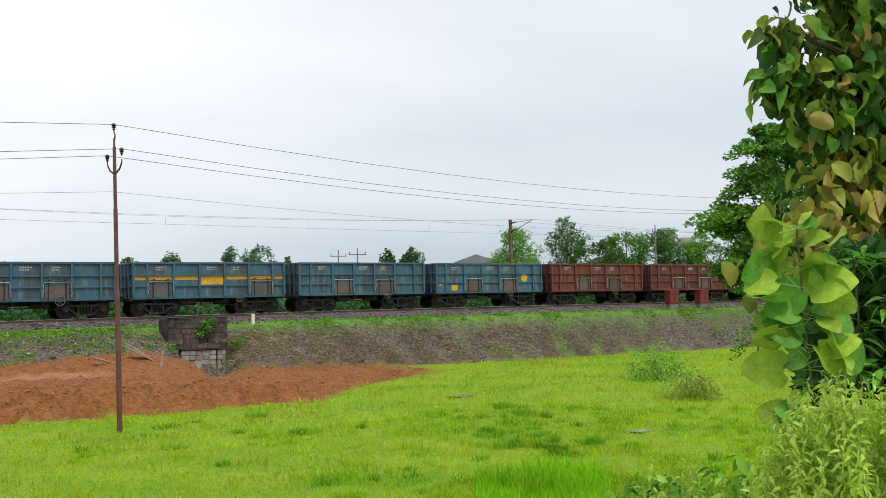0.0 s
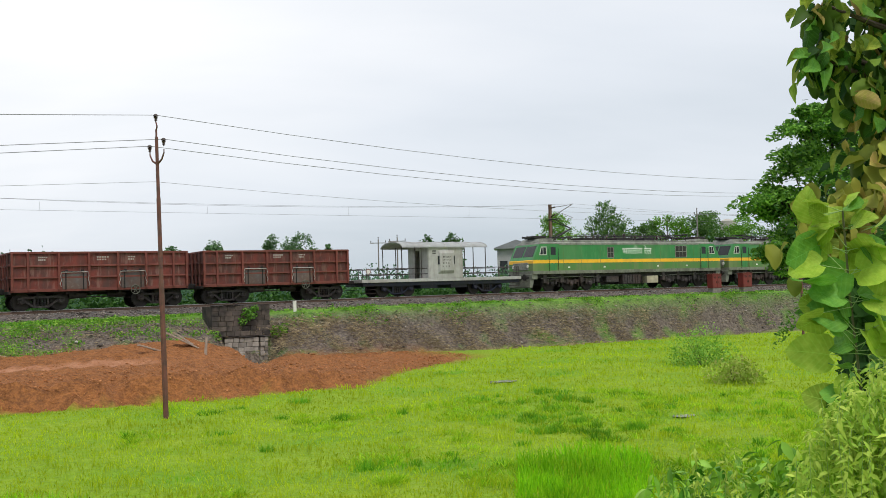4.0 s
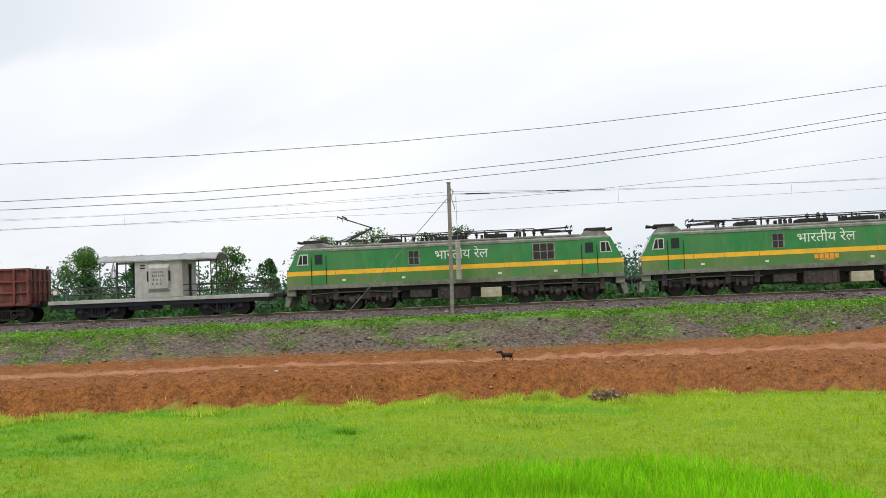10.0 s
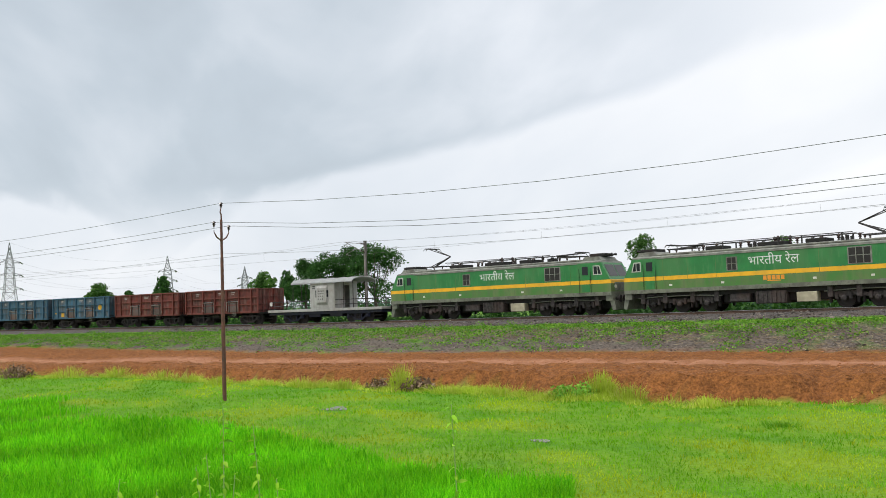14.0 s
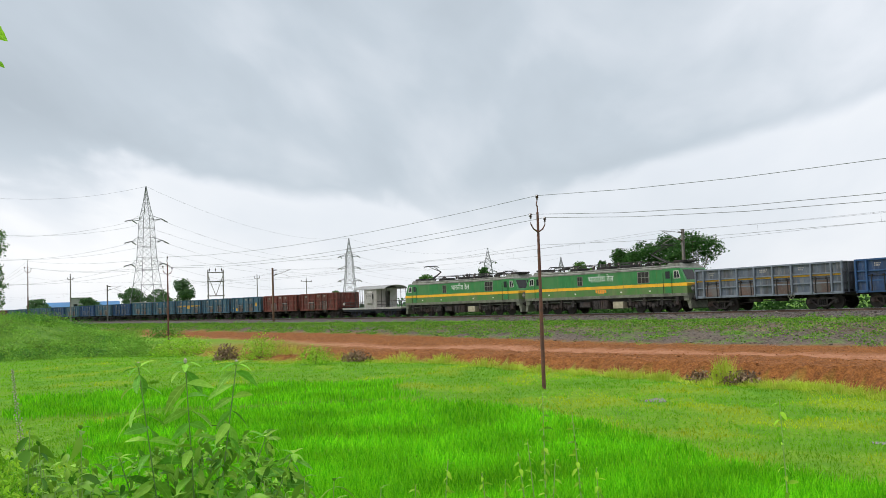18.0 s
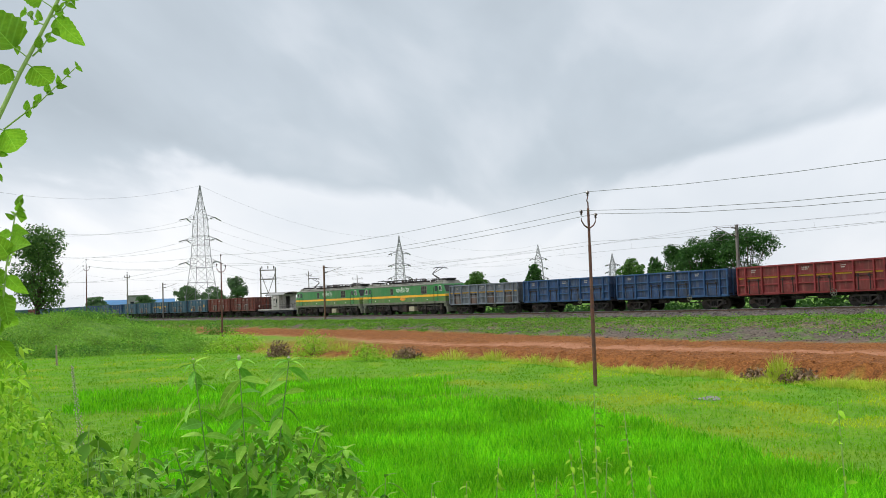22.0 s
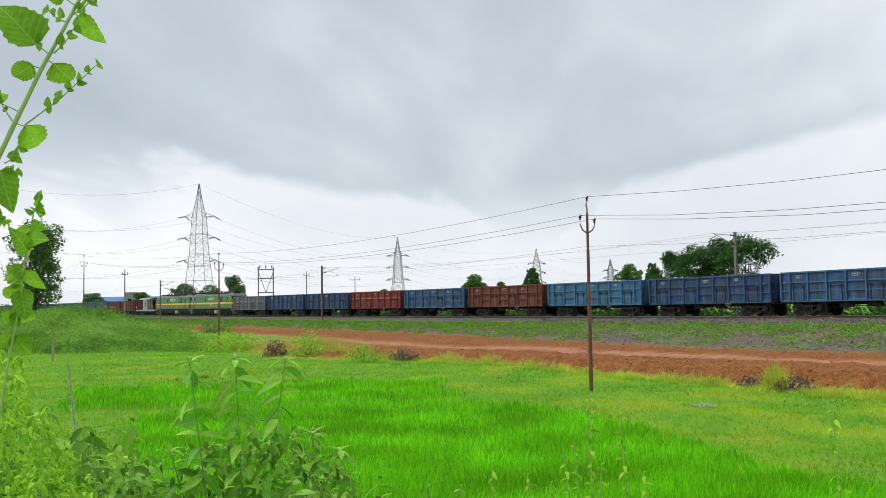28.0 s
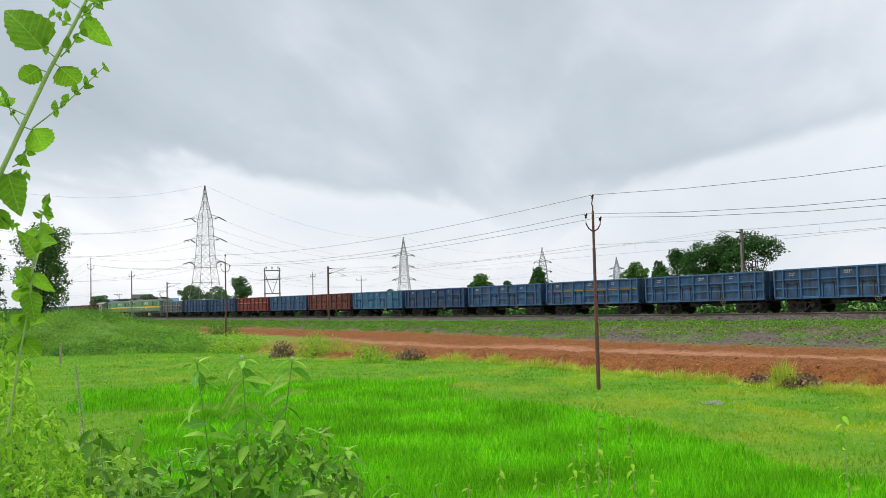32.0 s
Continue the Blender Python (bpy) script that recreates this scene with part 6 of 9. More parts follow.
def make_train():
    kinds = {}

    def get(key, make):
        """The first of its kind is built, the others copied."""
        if key in kinds:
            return copy_thing(kinds[key], Matrix.Identity(4))
        kinds[key] = make()
        return kinds[key]

    UNITS.append((locomotive(False, True), -LOCO / 2))
    UNITS.append((locomotive(True, False), LOCO / 2))
    UNITS.append((brake_van(VAN), -LOCO - VAN / 2))
    names = {"blue": "weathered blue open-top coal wagon with ribbed sides", "dark_blue": "dark blue open-top coal wagon with ribbed sides",
             "steel_blue": "steel-blue open-top coal wagon with ribbed sides", "sky_blue": "bright blue open-top coal wagon with ribbed sides",
             "grey": "weathered grey open-top coal wagon with a faded yellow band", "rust_red": "rust-red open-top coal wagon with worn paint",
             "red": "bright red open-top coal wagon with ribbed sides"}
    ahead = ["rust_red", "rust_red", ("blue", "logo"), "blue", ("blue", "band"), "blue", "blue", "dark_blue", "blue", "dark_blue", "blue", "dark_blue", "blue", "blue", "dark_blue", "blue", "rust_red", "blue", "blue"]
    for i, c in enumerate(ahead):
        c, extra = c if isinstance(c, tuple) else (c, "")
        lab = names[c] + {"": "", "band": " and a yellow band", "logo": " and a yellow roundel"}[extra]
        w = get(("a", c, extra), lambda: wagon(c, BOX, 9.78, 6, 6.52, lab, band=extra == "band", doors=(1, 5) if extra == "band" else (2, 4), door_mat=PAINT[c] if c == "dark_blue" else None, logo=extra == "logo"))
        UNITS.append((w, -LOCO - VAN - BOX * (i + 0.5)))
    behind = [("grey", "band"), "dark_blue", "dark_blue", ("red", "band"), "steel_blue", "rust_red", "sky_blue", "dark_blue", "steel_blue", ("steel_blue", "band"), "steel_blue", "steel_blue", "steel_blue", "rust_red", "steel_blue"]
    for i, c in enumerate(behind):
        c, extra = c if isinstance(c, tuple) else (c, "")
        lab = names[c] + ("" if c == "grey" or not extra else " and a yellow band")
        w = get(("b", c, extra), lambda: wagon(c, LONG, 12.75, 8, 8.8, lab, band=extra == "band", doors=(1, 3, 5, 7), door_mat=PAINT[c] if c != "grey" else None, band_z=(2.28, 2.42)))
        UNITS.append((w, LOCO + LONG * (i + 0.5)))


make_train()


def train_at(t):
    """How far the coupling between the locomotives has come along the line."""
    late = np.interp(t, (0, 8, 9, 10, 11, 12, 13, 14, 15, 16, 17, 18, 19, 20, 21, 23, 25, 32), (0, 0, -0.03, -0.12, -0.25, -0.40, -0.53, -0.68, -0.82, -0.82, -0.70, -0.50, -0.30, -0.12, 0, 0.1, 0, 0))
    return 114.59 - 10.2017 * t - 0.025688 * t * t + 0.00044219 * t ** 3 + float(late)


# ---- things along the line ----
def sight(az, r, el=None):
    """The place in that direction, on the ground or at that rise."""
    x, y = place(az, r)
    return Vector((x, y, ground_z(x, y) if el is None else 3.8 + r * math.tan(radians(el))))


def leaf_clump(name, p, size, n, leaf, material, label, seed, category="creeper", group=""):
    """A mat of leaves that grows over stone, on its own short woody stem."""
    rng = np.random.RandomState(seed)
    b = empty(name, Matrix.Translation(p), label, category, group)
    bm = bmesh.new()
    for k in range(5):
        t = rng.uniform(-0.4, 0.4, 2) * np.array(size[:2])
        rod(bm, (0, 0.1, -size[2] * 0.4), (t[0], t[1], size[2] * rng.uniform(-0.1, 0.4)), 0.015, 0.006, 4)
    part("woody_base", bm, M_BARK, b)
    d = rng.normal(0, 1, (n, 3))
    d *= (rng.uniform(0.2, 1, n) ** 0.5 / np.linalg.norm(d, axis=1))[:, None]
    a = rng.uniform(0, 2 * np.pi, n)
    u = np.stack([np.cos(a), np.sin(a), rng.normal(-0.3, 0.5, n)], 1)
    u /= np.linalg.norm(u, axis=1)[:, None]
    w = np.cross(u, rng.normal(0, 1, (n, 3)))
    w /= np.linalg.norm(w, axis=1)[:, None] + 1e-9
    s = (leaf * rng.uniform(0.6, 1.3, n))[:, None]
    c = d * np.array(size) / 2
    v = np.stack([c - u * s * 0.5, c + w * s * 0.3, c + u * s * 0.5, c - w * s * 0.3], 1).reshape(-1, 3)
    me = bpy.data.meshes.new("foliage")
    me.from_pydata(v.tolist(), [], np.arange(4 * n).reshape(n, 4).tolist())
    me.materials.append(material)
    o = new("foliage", me)
    o.parent = b
    return b


def culvert():
    s0 = s_at(-7.25, 6.7)
    x, y, h = on_line(s0, 6.7)
    zt = 3.8 - math.hypot(x, y) * math.tan(radians(0.60))
    pose_c = Matrix.Translation((x, y, zt)) @ Matrix.Rotation(h, 4, "Z")
    c = empty("stone_culvert", pose_c, "old stone culvert, its parapet blackened and its lower wall pale", "culvert")
    rng = random.Random(5)
    bm = bmesh.new()
    box(bm, -1.66, 1.66, 0.02, 1.6, -1.68, -0.03)
    part("headwall_core", bm, M_CAPSTONE, c)
    bm = bmesh.new()
    box(bm, -0.86, 1.56, 0.20, 1.6, -4.2, -1.68)
    part("pier_core", bm, M_DARKHOLE, c)
    # a near-black slab stands in for the unlit depth of the mouth
    bm = bmesh.new()
    box(bm, 0.10, 1.12, 0.16, 0.25, -4.2, -2.88)
    part("mouth", bm, M_DARKHOLE, c, "near-black slab painted for the unlit culvert mouth")

    def course(x0, x1, z0, z1, y0, pick, n, joint=0.014):
        cuts = sorted([x0, x1] + [x0 + (x1 - x0) * (k + rng.uniform(-0.25, 0.25)) / n for k in range(1, n)])
        for a, b in zip(cuts, cuts[1:]):
            bm = bmesh.new()
            dy = rng.uniform(-0.04, 0.03) * joint / 0.014
            box(bm, a + joint, b - joint, y0 + dy, y0 + 0.3, z0 + joint, z1 - joint, 2 * joint)
            for v in bm.verts:
                v.co += Vector((rng.uniform(-1, 1), rng.uniform(-1, 1), rng.uniform(-1, 1))) * joint
            part("stone", bm, pick(a), c)

    for k in range(6):
        # the parapet is black with mould, paler towards its end and its foot
        course(-1.7, 1.7, -0.28 * (k + 1), -0.28 * k, -0.04, lambda a: M_CULVERT if rng.random() < (0.15 + 0.12 * (a > 0.9) + 0.22 * (k > 3)) else M_CAPSTONE, 8, 0.006)
    course(-1.72, 1.72, 0.0, 0.09, -0.08, lambda a: M_CAPSTONE, 4)
    course(-1.0, 1.70, -1.78, -1.68, -0.06, lambda a: M_CAPSTONE, 3)
    for k in range(8):
        z1 = -1.78 - 0.27 * k
        if k >= 4:
            course(-0.95, 0.12, z1 - 0.27, z1, 0.02, lambda a: M_PALE_MASONRY, 3, 0.009)
            course(1.10, 1.60, z1 - 0.27, z1, 0.02, lambda a: M_PALE_MASONRY, 2, 0.009)
        else:
            course(-0.95, 1.04, z1 - 0.27, z1, 0.02, lambda a: M_PALE_MASONRY, 5, 0.009)
            course(1.12, 1.60, z1 - 0.27, z1, -0.04, lambda a: M_PALE_MASONRY, 2, 0.009)
    for px, py, pz, size, n, leaf, mm, seed in ((0.35, -0.22, -0.45, (0.95, 0.35, 0.8), 190, 0.17, M_WEED, 1), (0.75, -0.2, -0.15, (0.5, 0.3, 0.35), 70, 0.15, M_WEED, 2), (0.0, -0.18, -0.9, (0.5, 0.25, 0.5), 60, 0.14, M_WEED, 3)):
        leaf_clump("creeper", pose_c @ Vector((px, py, pz)), size, n, leaf, mm, "broad-leaved green creeper growing on the culvert's parapet", seed, group="culvert creepers")
    for k, (px, py, pz, size, n) in enumerate(((-1.9, -0.1, -1.75, (1.5, 1.2, 1.1), 330), (-1.5, 0.1, -2.2, (0.7, 0.8, 0.8), 150), (2.3, 0.1, -1.5, (1.1, 1.0, 0.8), 260), (2.9, 0.1, -2.0, (1.2, 1.2, 0.7), 200), (-3.0, 0.0, -1.5, (1.6, 1.4, 0.6), 240))):
        leaf_clump("green_bush", pose_c @ Vector((px, py, pz)), size, n, 0.15, M_SCRUB_NEAR if k % 2 else M_VERGE, "dense green bush beside the stone culvert", 10 + k, "bush", "bushes by the culvert")


culvert()


def cabinet(az, high, wide):
    s0 = s_at(az, 4.0)
    x, y, h = on_line(s0, 4.0)
    z = float(rail_z(s0)) - 0.60
    low = 0.46
    c = empty("signal_cabinet", Matrix.Translation((x, y, z)) @ Matrix.Rotation(h, 4, "Z"), "red-oxide steel signalling cabinet on a concrete plinth", "cabinet", "signalling cabinets")
    bm = bmesh.new()
    box(bm, -wide / 2 + 0.03, wide / 2 - 0.03, -0.27, 0.27, -0.7, low, 0.02)
    part("plinth", bm, M_SLEEPER, c)
    bm = bmesh.new()
    box(bm, -wide / 2, wide / 2, -0.30, 0.30, low, high, 0.015)
    part("body", bm, M_RED_BOX, c)
    bm = bmesh.new()
    prism(bm, [(-wide / 2 - 0.05, high), (wide / 2 + 0.05, high), (wide / 2 + 0.05, high + 0.04), (0, high + 0.08), (-wide / 2 - 0.05, high + 0.04)], -0.35, 0.35)
    part("roof", bm, M_RED_BOX, c)
    for sx in (-1, 1):
        bm = bmesh.new()
        box(bm, *sorted((sx * 0.02, sx * (wide / 2 - 0.04))), -0.318, -0.295, low + 0.05, high - 0.06, 0.006)
        d = part("door", bm, M_RED_BOX, c)
        bm = bmesh.new()
        box(bm, sx * 0.08 - 0.015, sx * 0.08 + 0.015, -0.345, -0.315, 0.85, 1.0)
        part("handle", bm, M_DARK, d)
        for k in range(3):
            bm = bmesh.new()
            box(bm, *sorted((sx * 0.10, sx * (wide / 2 - 0.12))), -0.324, -0.316, high - 0.20 - 0.06 * k, high - 0.17 - 0.06 * k)
            part("louvre", bm, M_DARK, d)


cabinet(20.83, 1.55, 1.0)
cabinet(22.5, 1.58, 1.0)


def km_post():
    s0 = s_at(-4.2, 4.6)
    m = line_pose(s0, 4.6, -0.8)
    c = empty("marker_post", m, "small whitewashed concrete distance post beside the track", "post")
    bm = bmesh.new()
    box(bm, -0.10, 0.10, -0.06, 0.06, -0.2, 0.80, 0.02)
    part("stone", bm, M_WHITEWASH, c)
    bm = bmesh.new()
    box(bm, -0.16, 0.16, -0.12, 0.12, -0.2, 0.05, 0.02)
    part("base", bm, M_CONC, c)


km_post()


def boards():
    for az, r, turn, tilt, ln in ((-10.6, 47, 20, 28, 2.0), (-10.3, 47.5, 12, 34, 1.7), (-12.4, 46, 35, 18, 1.2)):
        p = sight(az, r)
        bm = bmesh.new()
        box(bm, -ln / 2, ln / 2, -0.16, 0.16, -0.035, 0.035, 0.008)
        b = part("timber_board", bm, M_TIMBER)
        b.matrix_basis = Matrix.Translation(p + Vector((0, 0, 0.25))) @ Matrix.Rotation(radians(turn), 4, "Z") @ Matrix.Rotation(radians(tilt), 4, "Y")
        tagged(b, "weathered timber board dumped on the red earth", "board", "dumped boards")
    for az, r, hi in ((-9.35, 46, 0.85), (-123.7, 75, 1.5)):
        p = sight(az, r)
        bm = bmesh.new()
        rod(bm, (0, 0, -0.3), (0.06, 0.02, hi), 0.08, 0.06, 7)
        s = part("wooden_stake", bm, M_TIMBER)
        s.location = p
        tagged(s, "short weathered wooden stake standing in the ground", "stake")


boards()


def rock(rng, size):
    bm = bmesh.new()
    bmesh.ops.create_icosphere(bm, subdivisions=1, radius=size)
    for v in bm.verts:
        v.co *= rng.uniform(0.7, 1.2)
        v.co.z *= 0.65
    return bm


def white_stones():
    rng = random.Random(8)
    for az, r, sz in ((5.6, 62, 0.17), (-16.4, 50.5, 0.20), (-48.9, 36, 0.14), (-3, 57, 0.12), (9.5, 63, 0.13), (-26, 49, 0.13), (-57, 52, 0.12), (2.5, 59, 0.11), (-43, 44, 0.13), (14, 66, 0.13)):
        sz *= 0.62
        p = sight(az, r)
        s = part("pale_stone", rock(rng, sz), M_CONC)
        s.location = p + Vector((0, 0, sz * 0.4))
        tagged(s, "pale loose stone lying on the embankment slope", "stone", "pale stones")


white_stones()


PUDDLES = []


def puddles():
    rng = np.random.RandomState(4)
    for az, el, a, b in ((8.35, -5.55, 0.6, 0.5), (-86.1, -6.1, 0.6, 0.6), (18.9, -7.6, 0.35, 0.3), (-73.8, -8.4, 0.25, 0.3)):
        r = 3.8 / math.tan(radians(-el))
        x, y = place(az, r)
        n = 22
        ph = rng.uniform(0, 6.28, 3)
        pts = []
        for k in range(n):
            t = 2 * math.pi * k / n
            q = 1 + 0.22 * math.sin(2 * t + ph[0]) + 0.14 * math.sin(3 * t + ph[1]) + 0.08 * math.sin(5 * t + ph[2])
            pts.append((a * q * math.cos(t), b * q * math.sin(t)))
        zz = ground_z(x, y) + 0.012
        PUDDLES.append((x, y, max(a, b)))
        bm = bmesh.new()
        bm.faces.new([bm.verts.new((px, py, 0)) for px, py in pts])
        p = part("puddle", bm, M_PUDDLE)
        p.matrix_basis = Matrix.Translation((x, y, zz)) @ Matrix.Rotation(radians(-az), 4, "Z")
        tagged(p, "shallow muddy puddle in the wet field", "puddle", "puddles", "structure")


puddles()


def far_buildings():
    def shed(az, r, wide, high, deep, roof, label, base=1.0, ridge=1.2, windows=6, gable=False):
        x, y = place(az, r)
        b = empty("far_building", Matrix.Translation((x, y, base)) @ Matrix.Rotation(radians(-az), 4, "Z"), label, "building")
        bm = bmesh.new()
        box(bm, -wide / 2, wide / 2, 0, deep, -1, high)
        part("wall", bm, M_WALL_GREY, b)
        bm = bmesh.new()
        v = [bm.verts.new(p) for p in ((-wide / 2 - 0.5, -0.5, high), (wide / 2 + 0.5, -0.5, high), (wide / 2 + 0.5, deep / 2, high + ridge), (-wide / 2 - 0.5, deep / 2, high + ridge), (wide / 2 + 0.5, deep + 0.5, high), (-wide / 2 - 0.5, deep + 0.5, high))]
        for q in ((0, 1, 2, 3), (3, 2, 4, 5), (0, 3, 5), (1, 4, 2), (0, 5, 4, 1)):
            bm.faces.new([v[i] for i in q])
        if gable:
            # the ridge runs away from the railway, a gable wall below it
            bm.clear()
            prism(bm, [(-wide / 2 - 0.5, high - 0.1), (wide / 2 + 0.5, high - 0.1), (wide / 2 + 0.5, high + 0.05), (0, high + ridge), (-wide / 2 - 0.5, high + 0.05)], -0.6, deep)
        part("roof", bm, roof, b)
        for k in range(windows):
            bm = bmesh.new()
            xx = -wide / 2 + (k + 0.5) * wide / windows
            box(bm, xx - 0.6, xx + 0.6, -0.06, 0.02, high * 0.45, high * 0.75)
            part("window", bm, M_GLASS, b)
        return b

    shed(-119.5, 330, 25, 5.2, 14, M_ROOF_BLUE, "long shed with a blue sheet roof beyond the railway", 1.0, 1.6)
    shed(-119.4, 326, 5.5, 8.0, 8, M_WALL_GREY, "square grey block beside the blue-roofed shed", 1.0, 0.2, 2)
    shed(9.3, 150, 6.0, 8.0, 6, M_TOWER, "pale house with a low grey gable roof behind the railway", 2.4, 1.3, 3, True)
    x, y = place(21.7, 170)
    t = empty("water_tank", Matrix.Translation((x, y, 2.4)), "pale overhead water tank above the trees", "water tank")
    bm = bmesh.new()
    lathe(bm, [(0.9, 10.6), (1.4, 11.0), (1.4, 12.4), (0.3, 12.8)], "Z", (0, 0, 0), 14)
    part("tank", bm, M_CONC, t)
    for k in range(4):
        bm = bmesh.new()
        a = k * math.pi / 2
        rod(bm, (1.3 * math.cos(a), 1.3 * math.sin(a), 0), (0.9 * math.cos(a), 0.9 * math.sin(a), 10.8), 0.16)
        part("leg", bm, M_CONC, t)


far_buildings()


def dog():
    """Small black dog, standing head to the left; its legs are parts."""
    d = empty("dog", Matrix.Identity(4), "small black dog walking on the red earth track", "dog")
    bm = bmesh.new()
    lathe(bm, [(0.03, -0.36), (0.10, -0.33), (0.13, -0.20), (0.115, 0.0), (0.14, 0.2), (0.12, 0.32), (0.05, 0.38)], "X", (0, 0, 0.46), 10)
    part("body", bm, M_DOG, d)
    bm = bmesh.new()
    lathe(bm, [(0.02, -0.30), (0.045, -0.29), (0.055, -0.16), (0.09, -0.06), (0.085, 0.03), (0.03, 0.09)], "X", (-0.42, 0, 0.64), 9)
    for sy in (-1, 1):
        rod(bm, (-0.38, sy * 0.055, 0.70), (-0.36, sy * 0.09, 0.79), 0.035, 0.008, 5)
    part("head", bm, M_DOG, d)
    bm = bmesh.new()
    rod(bm, (-0.26, 0, 0.50), (-0.42, 0, 0.64), 0.10, 0.07, 8)
    part("neck", bm, M_DOG, d)
    bm = bmesh.new()
    rod(bm, (0.36, 0, 0.52), (0.50, 0, 0.62), 0.03, 0.02, 6)
    rod(bm, (0.50, 0, 0.62), (0.54, 0, 0.76), 0.02, 0.008, 6)
    part("tail", bm, M_DOG, d)
    legs = []
    for x, sy in ((-0.24, -1), (-0.24, 1), (0.27, -1), (0.27, 1)):
        bm = bmesh.new()
        rod(bm, (0, 0, 0.02), (0.02, 0, -0.22), 0.05, 0.03, 7)
        rod(bm, (0.02, 0, -0.22), (-0.01, 0, -0.42), 0.028, 0.022, 6)
        box(bm, -0.07, 0.02, -0.03, 0.03, -0.45, -0.41, 0.01)
        leg = part("leg", bm, M_DOG, d)
        leg.location = (x, sy * 0.07, 0.45)
        legs.append(leg)
    d.scale = (0.60, 0.85, 0.70)
    return d, legs


DOG, DOG_LEGS = dog()


# ---- plants ----
def fast_mesh(name, verts, faces, material):
    """A mesh from arrays: all faces with the same number of corners."""
    me = bpy.data.meshes.new(name)
    n, k = faces.shape
    me.vertices.add(len(verts))
    me.vertices.foreach_set("co", np.asarray(verts, np.float32).ravel())
    me.loops.add(n * k)
    me.loops.foreach_set("vertex_index", faces.astype(np.int32).ravel())
    me.polygons.add(n)
    me.polygons.foreach_set("loop_start", np.arange(0, n * k, k, dtype=np.int32))
    me.polygons.foreach_set("loop_total", np.full(n, k, np.int32))
    me.materials.append(material)
    me.update(calc_edges=True)
    return me


def leaf_cards(centres, size, rng, flat=0.4, ratio=0.45):
    """Small four-cornered leaves at the given places, lying roughly flat or on edge."""
    n = len(centres)
    size = np.broadcast_to(size, (n,))
    a = rng.uniform(0, 2 * np.pi, n)
    tip = rng.normal(0, flat, n)
    u = np.stack([np.cos(a) * np.cos(tip), np.sin(a) * np.cos(tip), np.sin(tip)], 1)
    w = rng.normal(0, 1, (n, 3))
    w -= (w * u).sum(1)[:, None] * u
    w /= np.linalg.norm(w, axis=1)[:, None] + 1e-9
    s = size[:, None]
    v = np.stack([centres - u * s * 0.5, centres + w * s * ratio * 0.5 + u * s * 0.05, centres + u * s * 0.5, centres - w * s * ratio * 0.5 + u * s * 0.05], 1).reshape(-1, 3)
    return v, np.arange(4 * n).reshape(n, 4)


def tree(p, high, wide, material, seed, n=2200, leaf=0.4, trunk=0.35, lobes=11, label="leafy green tree behind the railway", flat_top=1.0, thick=None, group="trees behind the railway"):
    """A tapered trunk with limbs, and a crown of many leaves in uneven lobes with gaps between them."""
    rng = np.random.RandomState(seed)
    t = empty("tree", Matrix.Translation(p), label, "tree", group)
    thick = thick or 0.028 * high
    th = high * trunk
    bend = rng.uniform(-0.06, 0.06, 2) * high
    fork = Vector((bend[0], bend[1], th))
    bm = bmesh.new()
    rod(bm, (0, 0, -0.4), (bend[0] * 0.4, bend[1] * 0.4, th * 0.55), thick, thick * 0.8, 8)
    rod(bm, (bend[0] * 0.4, bend[1] * 0.4, th * 0.55), fork, thick * 0.8, thick * 0.65, 8)
    ctr, rad = [], []
    ch = high - th
    for k in range(lobes):
        a = 2 * math.pi * (k / lobes + rng.uniform(-0.08, 0.08)) * 2.4
        q = rng.uniform(0.15, 1.0) ** 0.6
        zz = th + ch * rng.uniform(0.08, 0.80)
        shell = math.sqrt(max(0.05, 1 - ((zz - th - 0.45 * ch) / (0.62 * ch)) ** 2)) * flat_top
        c = Vector((bend[0] + q * shell * wide * 0.36 * math.cos(a), bend[1] + q * shell * wide * 0.36 * math.sin(a), zz))
        ctr.append(c)
        rad.append((wide * rng.uniform(0.18, 0.28), ch * rng.uniform(0.15, 0.24)))
        mid = fork.lerp(c, 0.5) + Vector((0, 0, -0.04 * high))
        rod(bm, fork, mid, thick * 0.4, thick * 0.25, 5)
        rod(bm, mid, c, thick * 0.25, thick * 0.08, 5)
    ctr.append(Vector((bend[0], bend[1], high - ch * 0.17)))
    rad.append((wide * 0.24, ch * 0.18))
    part("trunk", bm, M_BARK, t)
    n, leaf = int(n * 1.3), leaf * 0.82
    per = n // len(ctr)
    pts = []
    for c, (rx, rz) in zip(ctr, rad):
        # twig ends sit on the lobe's skin, most of them on its upper side
        m = 26
        q = rng.normal(0, 1, (m, 3))
        q[:, 2] = np.where(q[:, 2] < -0.9, -q[:, 2], q[:, 2])
        q /= np.linalg.norm(q, axis=1)[:, None]
        q *= rng.uniform(0.55, 1.12, m)[:, None]
        ball = rng.normal(0, 1, (per, 3))
        ball *= (rng.uniform(0, 1, per) ** 0.4 / np.linalg.norm(ball, axis=1))[:, None]
        inside = (rng.uniform(0, 1, per) < 0.35)[:, None]
        d = np.where(inside, ball * 0.95, q[rng.randint(0, m, per)] * 0.88 + ball * np.array([0.34, 0.34, 0.28]))
        pts.append(np.array(c) + d * np.array([rx, rx, rz]))
    pts = np.vstack(pts)
    v, f = leaf_cards(pts, leaf * rng.uniform(0.6, 1.4, len(pts)), rng, 0.6, 0.6)
    crown = new("crown", fast_mesh("crown", v, f, material))
    crown.parent = t
    return t


